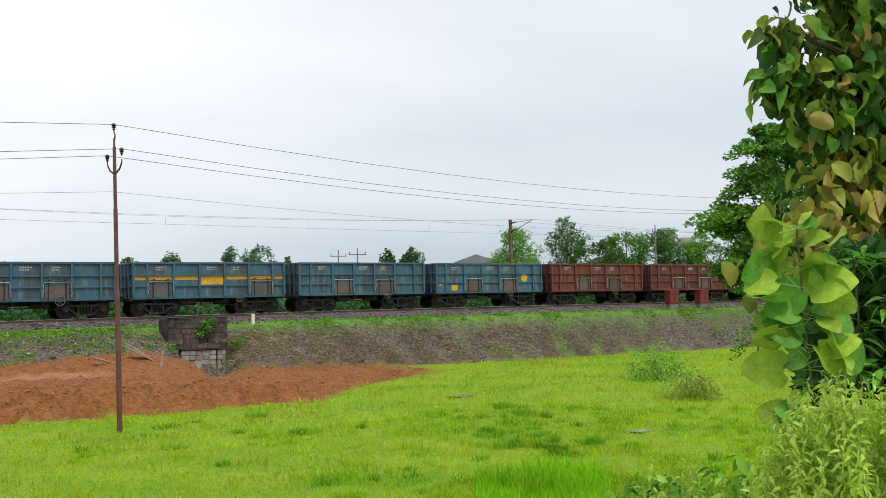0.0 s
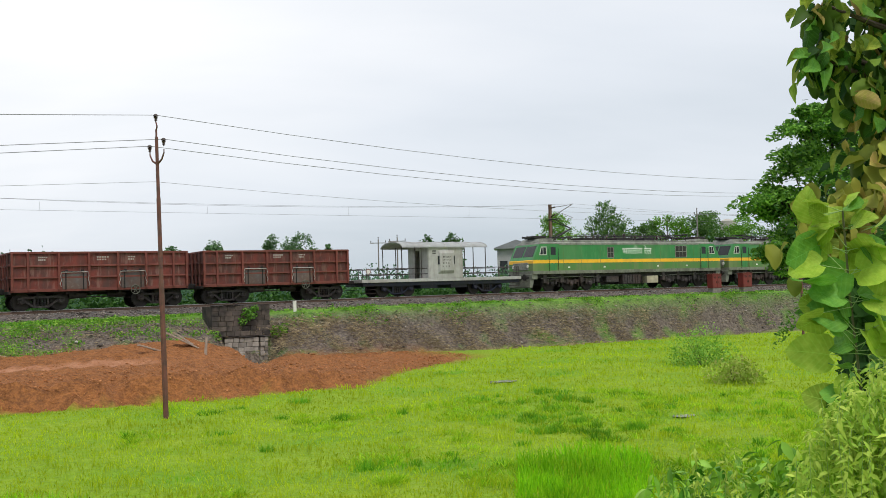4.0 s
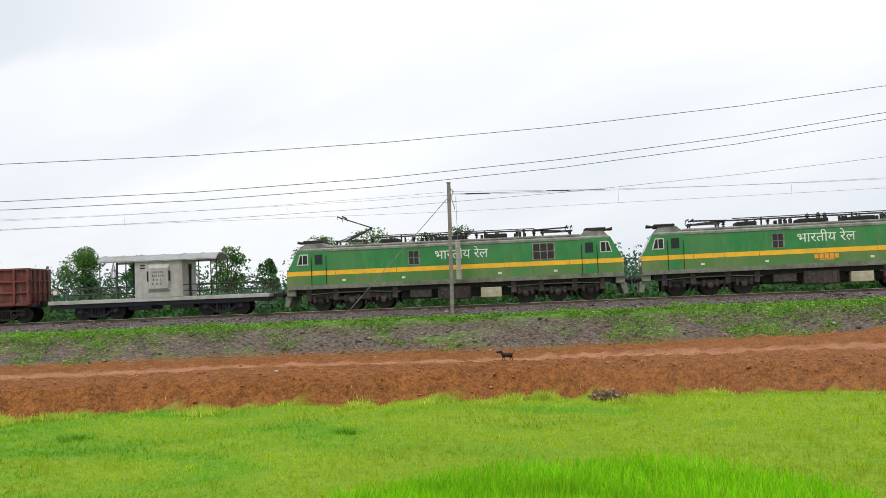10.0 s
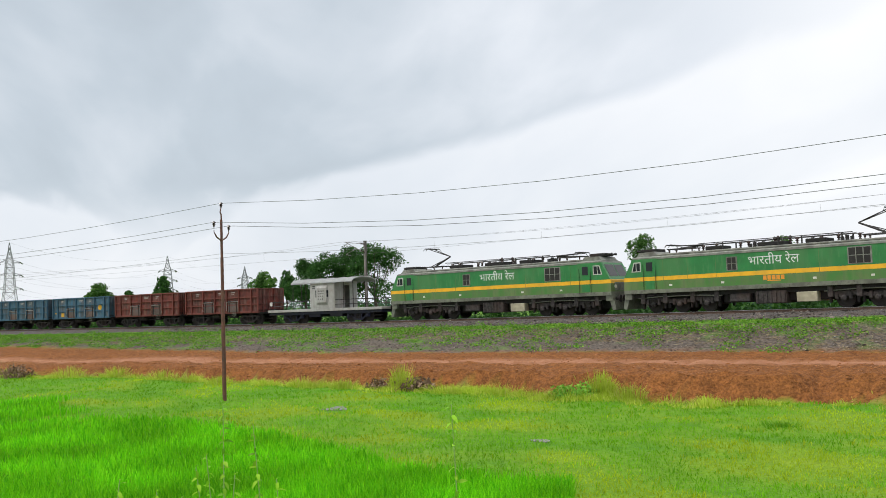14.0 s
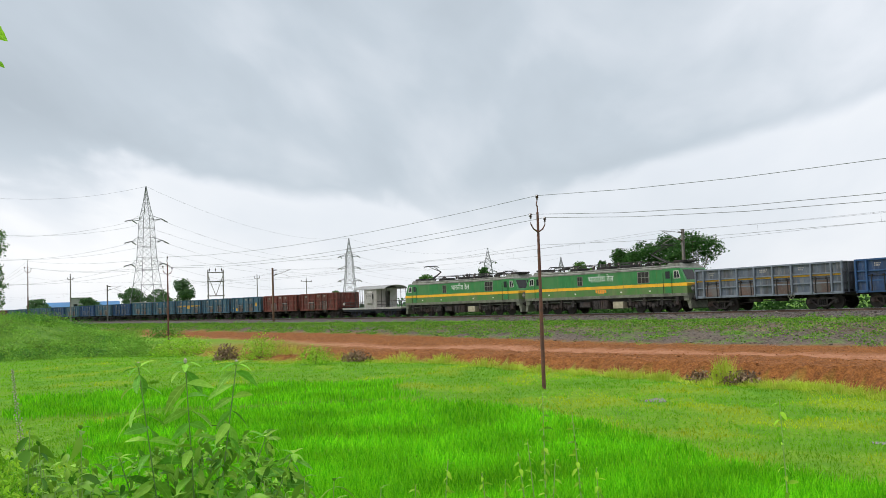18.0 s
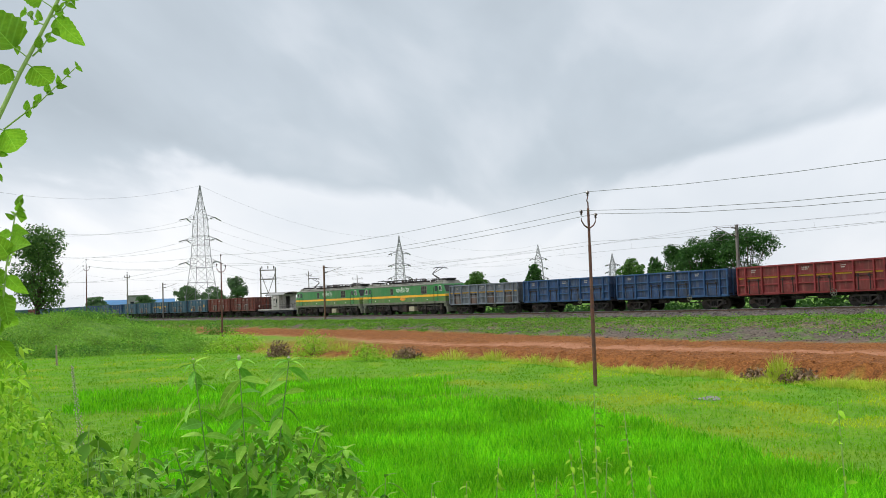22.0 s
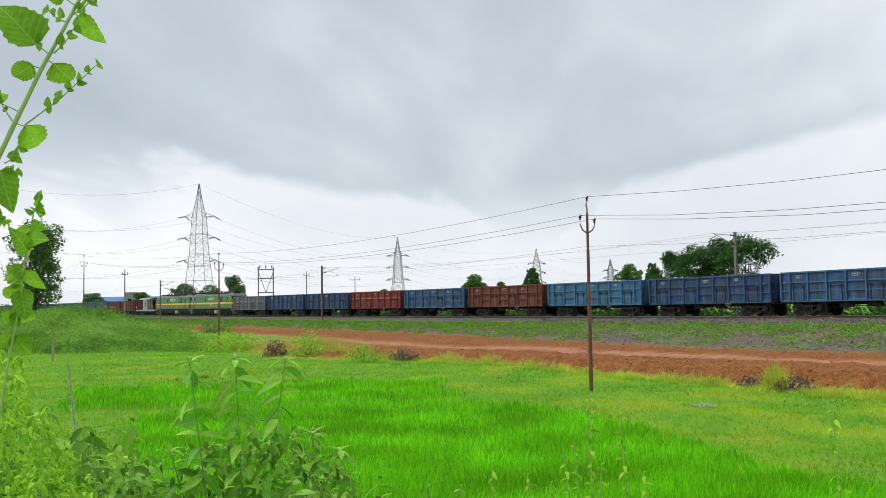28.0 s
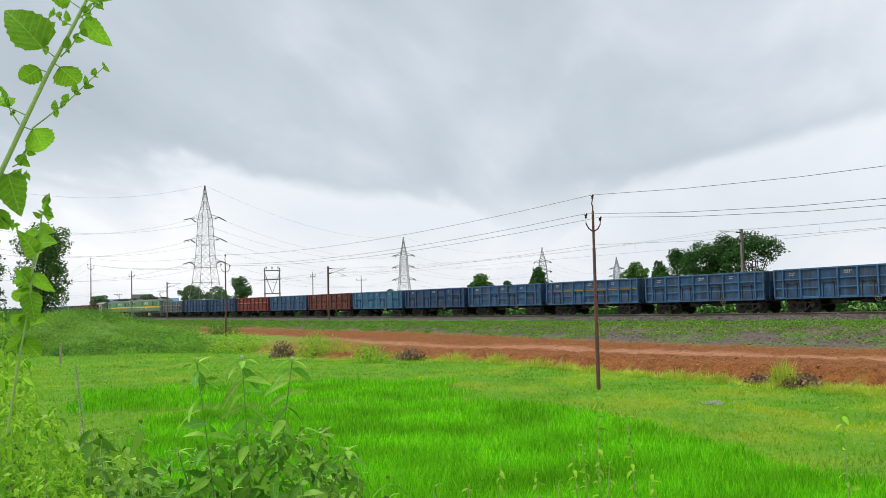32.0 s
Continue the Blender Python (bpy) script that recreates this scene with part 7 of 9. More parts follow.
def tree_at(az, top_el, width_deg, r, material, seed, base=None, **kw):
    x, y = place(az, r)
    z = ground_z(x, y) if base is None else base
    high = 3.8 + r * math.tan(radians(top_el)) - z
    return tree(Vector((x, y, z)), high, r * math.tan(radians(width_deg)), material, seed, **kw)


def far_trees():
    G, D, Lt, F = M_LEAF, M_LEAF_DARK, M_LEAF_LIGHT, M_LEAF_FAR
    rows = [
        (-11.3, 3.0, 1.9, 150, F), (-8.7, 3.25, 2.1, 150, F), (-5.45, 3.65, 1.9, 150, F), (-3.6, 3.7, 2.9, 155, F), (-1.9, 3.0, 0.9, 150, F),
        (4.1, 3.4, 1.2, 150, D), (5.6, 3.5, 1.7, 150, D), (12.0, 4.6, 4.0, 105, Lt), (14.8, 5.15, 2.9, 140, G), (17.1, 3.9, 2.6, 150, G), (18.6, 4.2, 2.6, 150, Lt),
        (20.3, 4.35, 3.0, 150, G), (22.6, 4.0, 3.2, 150, Lt), (24.8, 4.3, 3.6, 150, G),
        (-51.6, 3.1, 2.2, 110, G), (-49.2, 2.3, 1.3, 120, D), (-46.2, 3.55, 3.4, 130, G), (-43.0, 4.0, 4.6, 125, G), (-40.0, 3.6, 3.4, 130, D), (-37.8, 4.0, 3.2, 125, F), (-36.0, 3.2, 2.6, 130, G),
        (-67.1, 3.75, 2.0, 120, G), (-59.6, 3.15, 2.8, 130, G), (-56.5, 2.6, 2.4, 130, D), (-64.5, 2.6, 1.6, 130, D), (-33.0, 3.0, 3.5, 130, G), (-29.5, 2.7, 3.0, 130, D),
        (-99.2, 1.72, 2.0, 190, G), (-97.7, 1.25, 1.0, 190, D), (-95.8, 2.05, 1.4, 180, D), (-90.0, 2.2, 1.7, 160, G), (-88.9, 2.2, 1.3, 160, D),
        (-87.6, 2.9, 2.6, 130, D), (-86.2, 3.2, 3.0, 120, D), (-84.9, 3.55, 3.0, 122, D), (-83.4, 3.75, 3.4, 120, D),
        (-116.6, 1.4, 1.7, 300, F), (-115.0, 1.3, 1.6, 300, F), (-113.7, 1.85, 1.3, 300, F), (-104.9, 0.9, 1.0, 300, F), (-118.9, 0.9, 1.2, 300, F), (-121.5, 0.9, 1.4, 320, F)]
    for i, (az, el, w, r, mm) in enumerate(rows):
        big = w * r > 350
        tree_at(az, el, w, r, mm, 100 + i, n=(5600 if r < 200 else 2600) if big or w >= 2.4 else 2200, leaf=max(0.26, r * (0.0026 if (big or w >= 2.4) else 0.003)), trunk=0.30, lobes=14 if big else 10,
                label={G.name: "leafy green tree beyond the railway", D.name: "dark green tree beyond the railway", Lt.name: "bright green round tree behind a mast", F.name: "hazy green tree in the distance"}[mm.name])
    # the tall tree standing on the green bank
    tree_at(-124.6, 5.0, 3.9, 125, G, 77, base=2.6, n=9000, leaf=0.36, trunk=0.16, lobes=17, flat_top=0.8, label="tall dark tree standing on the green bank", group="")
    tree_at(-128.0, 4.2, 3.4, 120, D, 78, base=2.6, n=3000, leaf=0.42, trunk=0.2, lobes=12, label="dark tree standing on the green bank", group="")


far_trees()


def bush_points(rng, p, wide, high, n, skin=0.5):
    """Leaf places in a lumpy dome; skin: the smaller, the more of them lie outside."""
    d = rng.normal(0, 1, (n, 3))
    d /= np.linalg.norm(d, axis=1)[:, None]
    d *= (rng.uniform(0.1, 1.0, n) ** skin)[:, None]
    d[:, 2] = abs(d[:, 2])
    lump = 1 + 0.16 * np.sin(6 * d[:, :1] + p[0]) * np.cos(5 * d[:, 1:2] + p[1])
    return np.array(p) + d * lump * np.array([wide / 2, wide / 2, high])


def far_woods():
    """The belt of scrub behind the railway and along the horizon."""
    rng = np.random.RandomState(31)
    pts, size = [], []
    for az0, az1, r, lo, hi, step in ((-36, -17, 132, 2.0, 3.0, 0.30), (-17, 10, 132, 0.9, 1.7, 0.45), (10, 26, 132, 1.8, 2.8, 0.40), (-70, -36, 122, 1.2, 2.3, 0.5), (-34, 26, 100, 0.5, 1.7, 0.42), (-70, -34, 95, 0.0, 1.3, 0.5), (-22, 26, 76, -0.3, 0.7, 0.45), (-60, -22, 66, -0.5, 0.5, 0.5), (-130, -70, 600, 0.1, 0.5, 0.35), (-80, 40, 900, 0.2, 0.9, 0.3)):
        az = az0
        while az < az1:
            rr = r * rng.uniform(0.93, 1.1)
            top = rng.uniform(lo, hi)
            x, y = place(az, rr)
            z = 1.6 if r < 200 else 0.8
            high = 3.8 + rr * math.tan(radians(top)) - z
            if high > 0.3 and to_line(x, y)[1][0] < -8:
                k = (270 if r > 90 else 120) if r < 200 else 50
                pts.append(bush_points(rng, (x, y, z), max(2.6, rr * rng.uniform(0.022, 0.036)), high, k, 0.36))
                size.append(np.full(k, max(0.25, rr * 0.0032)))
            az += step * rng.uniform(0.6, 1.4)
    pts, size = np.vstack(pts), np.concatenate(size)
    v, f = leaf_cards(pts, size * rng.uniform(0.7, 1.3, len(size)), rng, 0.7, 0.8)
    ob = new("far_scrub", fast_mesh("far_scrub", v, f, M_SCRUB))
    tagged(ob, "belt of green scrub and low trees beyond the railway", "scrub", kind="stuff")


far_woods()


def bank_foot(az):
    """How far from the camera's place the red earth begins on a bearing."""
    r = np.arange(18, 70, 0.1)
    earth = lie(r * math.sin(radians(az)), r * math.cos(radians(az)))[1]
    return float(r[np.argmax(earth > 0.05)]) if (earth > 0.05).any() else 70.0


def shrub(az, el, wide, high, material, seed, label, base=0.0, n=420, leaf=0.16, group="bushes by the earth bank", stems=9, far=None):
    """A low bush: stems from one root and many leaves."""
    rng = np.random.RandomState(seed)
    r = far or min((3.8 - base) / math.tan(radians(-el)), bank_foot(az) - 0.2 * wide if -95 < az < 0 else 200)
    p = sight(az, r)
    b = empty("bush", Matrix.Translation(p), label, "bush", group)
    bm = bmesh.new()
    for k in range(stems):
        a = rng.uniform(0, 6.28)
        q = rng.uniform(0.2, 0.8)
        rod(bm, (0, 0, -0.1), (q * wide / 2 * math.cos(a), q * wide / 2 * math.sin(a), high * rng.uniform(0.5, 0.95)), 0.02, 0.006, 4)
    part("woody_base", bm, M_BARK, b)
    v, f = leaf_cards(bush_points(rng, (0, 0, 0.02), wide, high, n), leaf * rng.uniform(0.6, 1.3, n), rng, 0.7, 0.5)
    o = new("foliage", fast_mesh("foliage", v, f, material))
    o.parent = b
    return b


GB = "light green bush at the foot of the earth bank"
shrub(-72.3, -5.9, 1.2, 0.5, M_BANK, 4, GB)
shrub(-71.2, -5.9, 1.3, 0.6, M_BANK, 5, GB)
shrub(-109.3, -3.05, 3.6, 1.9, M_WEED_PALE, 6, "round yellow-green bush at the field's edge", n=2000, leaf=0.14)
shrub(-106.2, -3.45, 2.7, 1.2, M_WEED_PALE, 7, "low yellow-green bush at the field's edge", n=1300, leaf=0.13)
shrub(-113.9, -2.6, 5.5, 1.8, M_WEED_PALE, 8, "broad green bush beside the far power pole", n=2600, leaf=0.17)
shrub(-116.5, -2.5, 6.0, 1.7, M_BANK, 9, "broad green bush on the bank", n=2400, leaf=0.18)
shrub(-114.8, -1.75, 5.0, 1.9, M_WEED, 10, "green bush at the end of the earth track", n=900, leaf=0.26)
shrub(-111.4, -3.0, 2.0, 1.3, M_DRYBUSH, 11, "pile of dry brown brushwood", n=700, leaf=0.2, stems=20)
shrub(-103.7, -3.4, 2.2, 0.8, M_DRYBUSH, 12, "pile of dry brown brushwood", n=600, leaf=0.18, stems=20)
shrub(-81.2, -5.25, 2.1, 0.6, M_DRYBUSH, 13, "pile of dry brown brushwood", n=420, leaf=0.2, stems=24)
shrub(-83.4, -5.1, 1.2, 0.5, M_DRYBUSH, 15, "pile of dry brown brushwood", n=200, leaf=0.18, stems=18)
shrub(-29.0, -6.35, 1.5, 0.35, M_DRYBUSH, 16, "flat pile of dry brown twigs", n=300, leaf=0.2, stems=22)
shrub(20.0, -4.6, 3.6, 1.9, M_BANK, 17, "straggling green bush in the wet field", n=2600, leaf=0.13, group="")
shrub(21.8, -5.6, 2.6, 1.0, M_TALLGRASS, 18, "mound of tall pale grass in the wet field", n=1500, leaf=0.16, group="")


def grass_tuft(az, el, wide, high, seed, n=230, far=None):
    """Tall pale grass standing in one tuft, bent outwards."""
    rng = np.random.RandomState(seed)
    p = sight(az, far or min(3.8 / math.tan(radians(-el)), bank_foot(az) - 0.15 * wide if az > -95 else 200))
    b = empty("grass_tuft", Matrix.Translation(p), "tuft of tall pale grass below the earth bank", "grass", "grass tufts")
    a, q = rng.uniform(0, 6.28, n), rng.uniform(0, 1, n) ** 0.7 * wide * 0.42
    base = np.stack([q * np.cos(a), q * np.sin(a), np.full(n, -0.05)], 1)
    hh = high * rng.uniform(0.45, 1.1, n) * (1 - 0.45 * (q / (wide * 0.42)) ** 2)
    out = 0.45 * q + rng.normal(0, 0.12, n) * high
    tip = base + np.stack([out * np.cos(a), out * np.sin(a), hh], 1)
    mid = base + np.stack([out * 0.3 * np.cos(a), out * 0.3 * np.sin(a), hh * 0.6], 1)
    t = rng.uniform(0, 6.28, n)
    wv = np.stack([np.cos(t), np.sin(t), np.zeros(n)], 1) * 0.011
    v = np.stack([base, mid + wv, tip, mid - wv], 1).reshape(-1, 3)
    o = new("tuft", fast_mesh("tuft", v, np.arange(4 * n).reshape(n, 4), M_LIME))
    o.parent = b
    o["kind"] = "stuff"


grass_tuft(-82.0, -5.15, 1.3, 1.35, 38, 480)
grass_tuft(-69.9, -5.7, 1.0, 1.15, 39, 500)
grass_tuft(-79.6, -5.45, 2.4, 0.45, 37, 260)
grass_tuft(-77.6, -5.6, 2.4, 0.5, 36, 260)
for k, (az, el, w, h) in enumerate(((-85.5, -5.0, 1.6, 0.6), (-88.0, -4.75, 2.2, 0.6), (-96.0, -3.95, 2.0, 0.7), (-98.5, -3.65, 2.4, 0.8), (-101.0, -3.5, 2.4, 0.8), (-92.8, -4.35, 1.6, 0.6), (-76.0, -5.75, 2.4, 0.6), (-72.0, -5.85, 2.0, 0.6),
                                   (-79.0, -5.5, 3.0, 0.5), (-74.2, -5.8, 2.0, 0.5), (-68.5, -5.9, 1.6, 0.8), (-90.3, -4.55, 1.8, 0.5), (-94.4, -4.15, 2.0, 0.6), (-64.0, -6.1, 1.2, 0.5), (-70.3, -5.75, 1.2, 1.2), (-104.5, -3.3, 2.4, 0.8), (-107.8, -3.15, 2.6, 0.9), (-111.5, -2.85, 3.0, 1.0))):
    grass_tuft(az, el, w, h, 40 + k)


def foot_grass():
    """Uneven fringe of yellow-green grass where the field meets the earth bank."""
    rng = np.random.RandomState(44)
    bearings = np.arange(-112, -20, 0.25)
    feet = np.array([bank_foot(a) for a in bearings])
    n = 26000
    az = rng.uniform(-112, -20, n)
    r = np.interp(az, bearings, feet) - 0.75 + rng.normal(0, 0.45, n)
    x, y = r * np.sin(np.radians(az)), r * np.cos(np.radians(az))
    rank = np.clip(0.45 * (az < -60) + rough(x, y, 3.0, 45) + 0.4 * rough(x, y, 1.2, 46), 0, 1.1)
    k = rng.uniform(0, 0.5, n) < rank
    x, y, rank = x[k], y[k], rank[k]
    n = len(x)
    base = np.stack([x, y, lie(x, y)[0] - 0.03], 1)
    high = rng.uniform(0.10, 0.26, n) * (0.5 + rank)
    tip = base + np.stack([rng.normal(0, 0.09, n), rng.normal(0, 0.09, n), high], 1)
    mid = (base + tip) / 2
    t = rng.uniform(0, 6.28, n)
    wv = np.stack([np.cos(t), np.sin(t), np.zeros(n)], 1) * 0.014
    v = np.stack([base, mid + wv, tip, mid - wv], 1).reshape(-1, 3)
    ob = new("fringe_grass", fast_mesh("fringe_grass", v, np.arange(4 * n).reshape(n, 4), M_LIME))
    tagged(ob, "uneven fringe of yellow-green grass along the earth bank", "grass", kind="stuff")


foot_grass()
_rng = random.Random(60)
for k in range(60):
    shrub(_rng.uniform(-130, -117), 0, _rng.uniform(4, 7.5), _rng.uniform(0.7, 1.7), (M_VERGE, M_BANK, M_SCRUB_NEAR, M_BANK)[k % 4], 60 + k, "green scrub on the bank at the field's end", n=760, leaf=0.20, group="scrub on the bank", far=_rng.uniform(93, 138))

for k in range(16):
    shrub(-131 + 0.9 * k + _rng.uniform(-0.4, 0.4), 0, _rng.uniform(2.4, 4.2), _rng.uniform(0.7, 1.3), (M_SCRUB_NEAR, M_VERGE)[k % 2], 140 + k, "dark green bush along the foot of the bank", n=520, leaf=0.19, group="bushes along the bank", far=_rng.uniform(88, 93))


def verge_plants():
    """Creepers and weeds on the embankment's verge and slope."""
    rng = np.random.RandomState(12)
    n = 30000
    s = rng.uniform(-210, 110, n)
    toe = np.interp(s, *TOE)
    d = 4.1 + 0.25 * np.sin(s * 0.9) + (toe - 3.6) * rng.uniform(0, 1, n) ** 1.4
    h = np.interp(s, LINE_S, HEAD)
    x, y = np.interp(s, LINE_S, LX) + d * np.sin(h), np.interp(s, LINE_S, LY) - d * np.cos(h)
    patch = 1.2 * rough(x, y, 6, 41) + 1.0 * rough(x, y, 2.2, 42)
    left = smooth((30 - s) / 50)
    limit = (d - 4.4) / (toe - 4.0) * 2.3 - 0.75 + (1 - left) * 0.75 - 0.30 * smooth((-14 - s) / 22) - 0.7 * smooth((-54 - s) / 22) - 1.45 * smooth((s - 2) / 8) * smooth((27.5 - s) / 2) - 0.45 * smooth((-5 - s) / 10)
    keep = patch > limit
    x, y, d = x[keep], y[keep], d[keep]
    z = lie(x, y)[0]
    tall = np.clip(1.3 * rough(x, y, 2.6, 43), 0, 1) * smooth((d - 4.2) / 1.2)
    shoot = 0.05 + 0.07 * smooth((d - 4.2) / 1.2)
    m = 8
    c = np.repeat(np.stack([x, y, z], 1), m, 0)
    c[:, :2] += rng.normal(0, 0.22, (len(c), 2))
    c[:, 2] += rng.uniform(0.0, 1.0, len(c)) * np.repeat(shoot + 0.50 * tall, m)
    v, f = leaf_cards(c, rng.uniform(0.07, 0.17, len(c)), rng, 0.6, 0.6)
    ob = new("verge_plants", fast_mesh("verge_plants", v, f, M_VERGE))
    tagged(ob, "patches of green creepers and weeds on the embankment", "weeds", kind="stuff")


verge_plants()


def cards_along(name, label, category, seed, n, s_range, d_range, per, tall, leaf, material, flat=0.6, ratio=0.6, keep_noise=None, narrow=None):
    """Low growth scattered along the railway: clumps of leaves or straws on the ground."""
    rng = np.random.RandomState(seed)
    s, d = rng.uniform(*s_range, n), rng.uniform(*d_range, n)
    h = np.interp(s, LINE_S, HEAD)
    x, y = np.interp(s, LINE_S, LX) + d * np.sin(h), np.interp(s, LINE_S, LY) - d * np.cos(h)
    if keep_noise is not None:
        k = rough(x, y, keep_noise, seed) > -0.15
        x, y = x[k], y[k]
    z, earth, stone, _, dd = lie(x, y)
    if narrow:
        k = (stone > 0.4)
        x, y, z = x[k], y[k], z[k]
    up = np.clip(0.5 + 0.6 * rough(x, y, 5, seed + 1), 0.15, 1)
    c = np.repeat(np.stack([x, y, z], 1), per, 0)
    c[:, :2] += rng.normal(0, 0.3, (len(c), 2))
    c[:, 2] += rng.uniform(0, 1, len(c)) * tall * np.repeat(up, per)
    v, f = leaf_cards(c, rng.uniform(0.6, 1.3, len(c)) * leaf, rng, flat, ratio)
    ob = new(name, fast_mesh(name, v, f, material))
    return tagged(ob, label, category, kind="stuff")


cards_along("far_side_weeds", "dark green weeds along the far side of the track", "weeds", 81, 9000, (-240, 120), (-9, -4.3), 7, 1.9, 0.36, M_SCRUB_DARK)
cards_along("dry_straw", "dry straw and dead grass on the embankment slope", "straw", 83, 14000, (-90, 95), (5.0, 9.5), 3, 0.04, 0.30, M_STRAW, 0.25, 0.10, None, True)


cards_along("cut_straw", "cut dry grass strewn over the stony slope", "straw", 88, 15000, (29, 66), (5.4, 8.0), 3, 0.03, 0.34, M_STRAW, 0.25, 0.09, 3.0, True)


def bank_weeds():
    """Rank weeds all over the green bank at the field's end."""
    rng = np.random.RandomState(85)
    az, r = rng.uniform(-131, -116.2, 9000), rng.uniform(86, 150, 9000)
    x, y = r * np.sin(np.radians(az)), r * np.cos(np.radians(az))
    s, d = to_line(x, y)
    k = (d > 14) & (rough(x, y, 9, 86) > -0.5)
    x, y = x[k], y[k]
    z = lie(x, y)[0]
    up = np.clip(0.45 + 0.7 * rough(x, y, 6, 87), 0.1, 1.2)
    c = np.repeat(np.stack([x, y, z], 1), 7, 0)
    c[:, :2] += rng.normal(0, 0.45, (len(c), 2))
    c[:, 2] += rng.uniform(0, 1, len(c)) * 0.9 * np.repeat(up, 7)
    v, f = leaf_cards(c, rng.uniform(0.16, 0.36, len(c)), rng, 0.9, 0.28)
    ob = new("bank_weeds", fast_mesh("bank_weeds", v, f, M_BANK))
    tagged(ob, "rank green weeds covering the bank at the field's end", "weeds", kind="stuff")


bank_weeds()


def loose_stones():
    """Broken stone strewn on the slope, and clods on the red earth."""
    rng = np.random.RandomState(15)
    # a stone: eight rough facets
    bv = np.array([(1, 0, 0), (-1, 0, 0), (0, 1, 0), (0, -1, 0), (0.2, 0.1, 0.9), (0, 0, -0.8)])
    bf = np.array([(a, b, 4) if up else (b, a, 5) for up in (True, False) for a, b in ((0, 2), (2, 1), (1, 3), (3, 0))])
    for name, n, mm, lab in (("loose_stones", 24000, M_STONE_BITS, "broken grey stone strewn over the embankment slope"), ("earth_clods", 7000, M_CLOD, "clods and pebbles on the red earth"), ("heap_clods", 6500, M_CLOD, "crumbly red clods on the fresh heap by the culvert")):
        s = rng.uniform(-80, 90, n) if name == "loose_stones" else rng.uniform(-75, 42, n) if name == "earth_clods" else rng.uniform(2, 44, n)
        toe, edge = np.interp(s, *TOE), np.interp(s, *EDGE)
        u = rng.uniform(0, 1, n)
        d = np.where(np.arange(n) < n * 0.65, 1.5 + 2.7 * u, 4.4 + (toe - 4.0) * u) if name == "loose_stones" else toe + (edge - toe) * np.where(rng.uniform(0, 1, n) < 0.5, u, 0.7 + 0.3 * u)
        h = np.interp(s, LINE_S, HEAD)
        x, y = np.interp(s, LINE_S, LX) + d * np.sin(h), np.interp(s, LINE_S, LY) - d * np.cos(h)
        z, earth, stone, _, _ = lie(x, y)
        bed = rail_z(s) + np.interp(d, (1.5, 1.7, 2.05, 2.4, 2.8, 3.2, 3.5), (-0.17, -0.17, -0.24, -0.33, -0.40, -0.47, -0.6))
        z = np.where(d < 3.3, np.maximum(z, bed), z)
        keep = (stone > 0.3) | (d < 4.3) if name == "loose_stones" else (earth > 0.5)
        x, y, z = x[keep], y[keep], z[keep]
        k = len(x)
        size = rng.uniform(0.022, 0.052, k) * (1.45 if name == "loose_stones" else 1.1 if name == "earth_clods" else 0.75) * (1 + 1.0 * (rng.uniform(0, 1, k) > 0.95))
        jig = rng.uniform(0.65, 1.25, (k, len(bv), 1))
        squash = np.stack([rng.uniform(0.8, 1.5, k), rng.uniform(0.8, 1.3, k), rng.uniform(0.4, 0.8, k)], 1)[:, None, :]
        v = bv[None] * jig * squash * size[:, None, None] + np.stack([x, y, z + size * 0.2], 1)[:, None, :]
        f = bf[None] + (np.arange(k) * len(bv))[:, None, None]
        ob = new(name, fast_mesh(name, v.reshape(-1, 3), f.reshape(-1, 3), mm))
        tagged(ob, lab, "stones", kind="stuff")


def island_mat(name, c1, c2, rough=0.9):
    m = leaf_mat(name, c1, c2, None, rough, 0.0, 1.0)
    return m


M_STONE_BITS = island_mat("broken_stone", (0.045, 0.036, 0.031), (0.31, 0.265, 0.23))
M_CLOD = island_mat("red_clods", (0.27, 0.10, 0.033), (0.46, 0.21, 0.09))
loose_stones()


# rice stands in these plots: between two bearings and two distances
def in_paddy(x, y):
    r, az = np.hypot(x, y), np.degrees(np.arctan2(x, y))
    w = rough(x, y, 6, 51) * 0.8
    wa = rough(x, y, 5, 52) * 0.9
    a = (az > -119.5 + wa) & (az < -82.3 + 0.6 * wa - (r - 21.2) * 1.05) & (r < 36.4 + w - np.where(az > -104, 0.42, 0.16) * abs(az + 104)) & (r > 15)
    b = (az > -122.5 + wa) & (az < -101 + wa) & (r > 37.5 + w) & (r < 46 + w)
    c = (az > -100) & (az < -72) & (r < 22.5 + w - 0.25 * (az + 86).clip(0, 30))
    return a | b | c


def in_near_plot(x, y):
    r, az = np.hypot(x, y), np.degrees(np.arctan2(x, y))
    w = 0.3 * rough(x, y, 6, 51)
    return ((az > -46) & (az < -15) & (r < 20.5 - 0.012 * (az + 29) ** 2 + w)) | ((az > 9) & (az < 17) & (r < 22.4 - 0.12 * (az - 13) ** 2 + 3 * w))


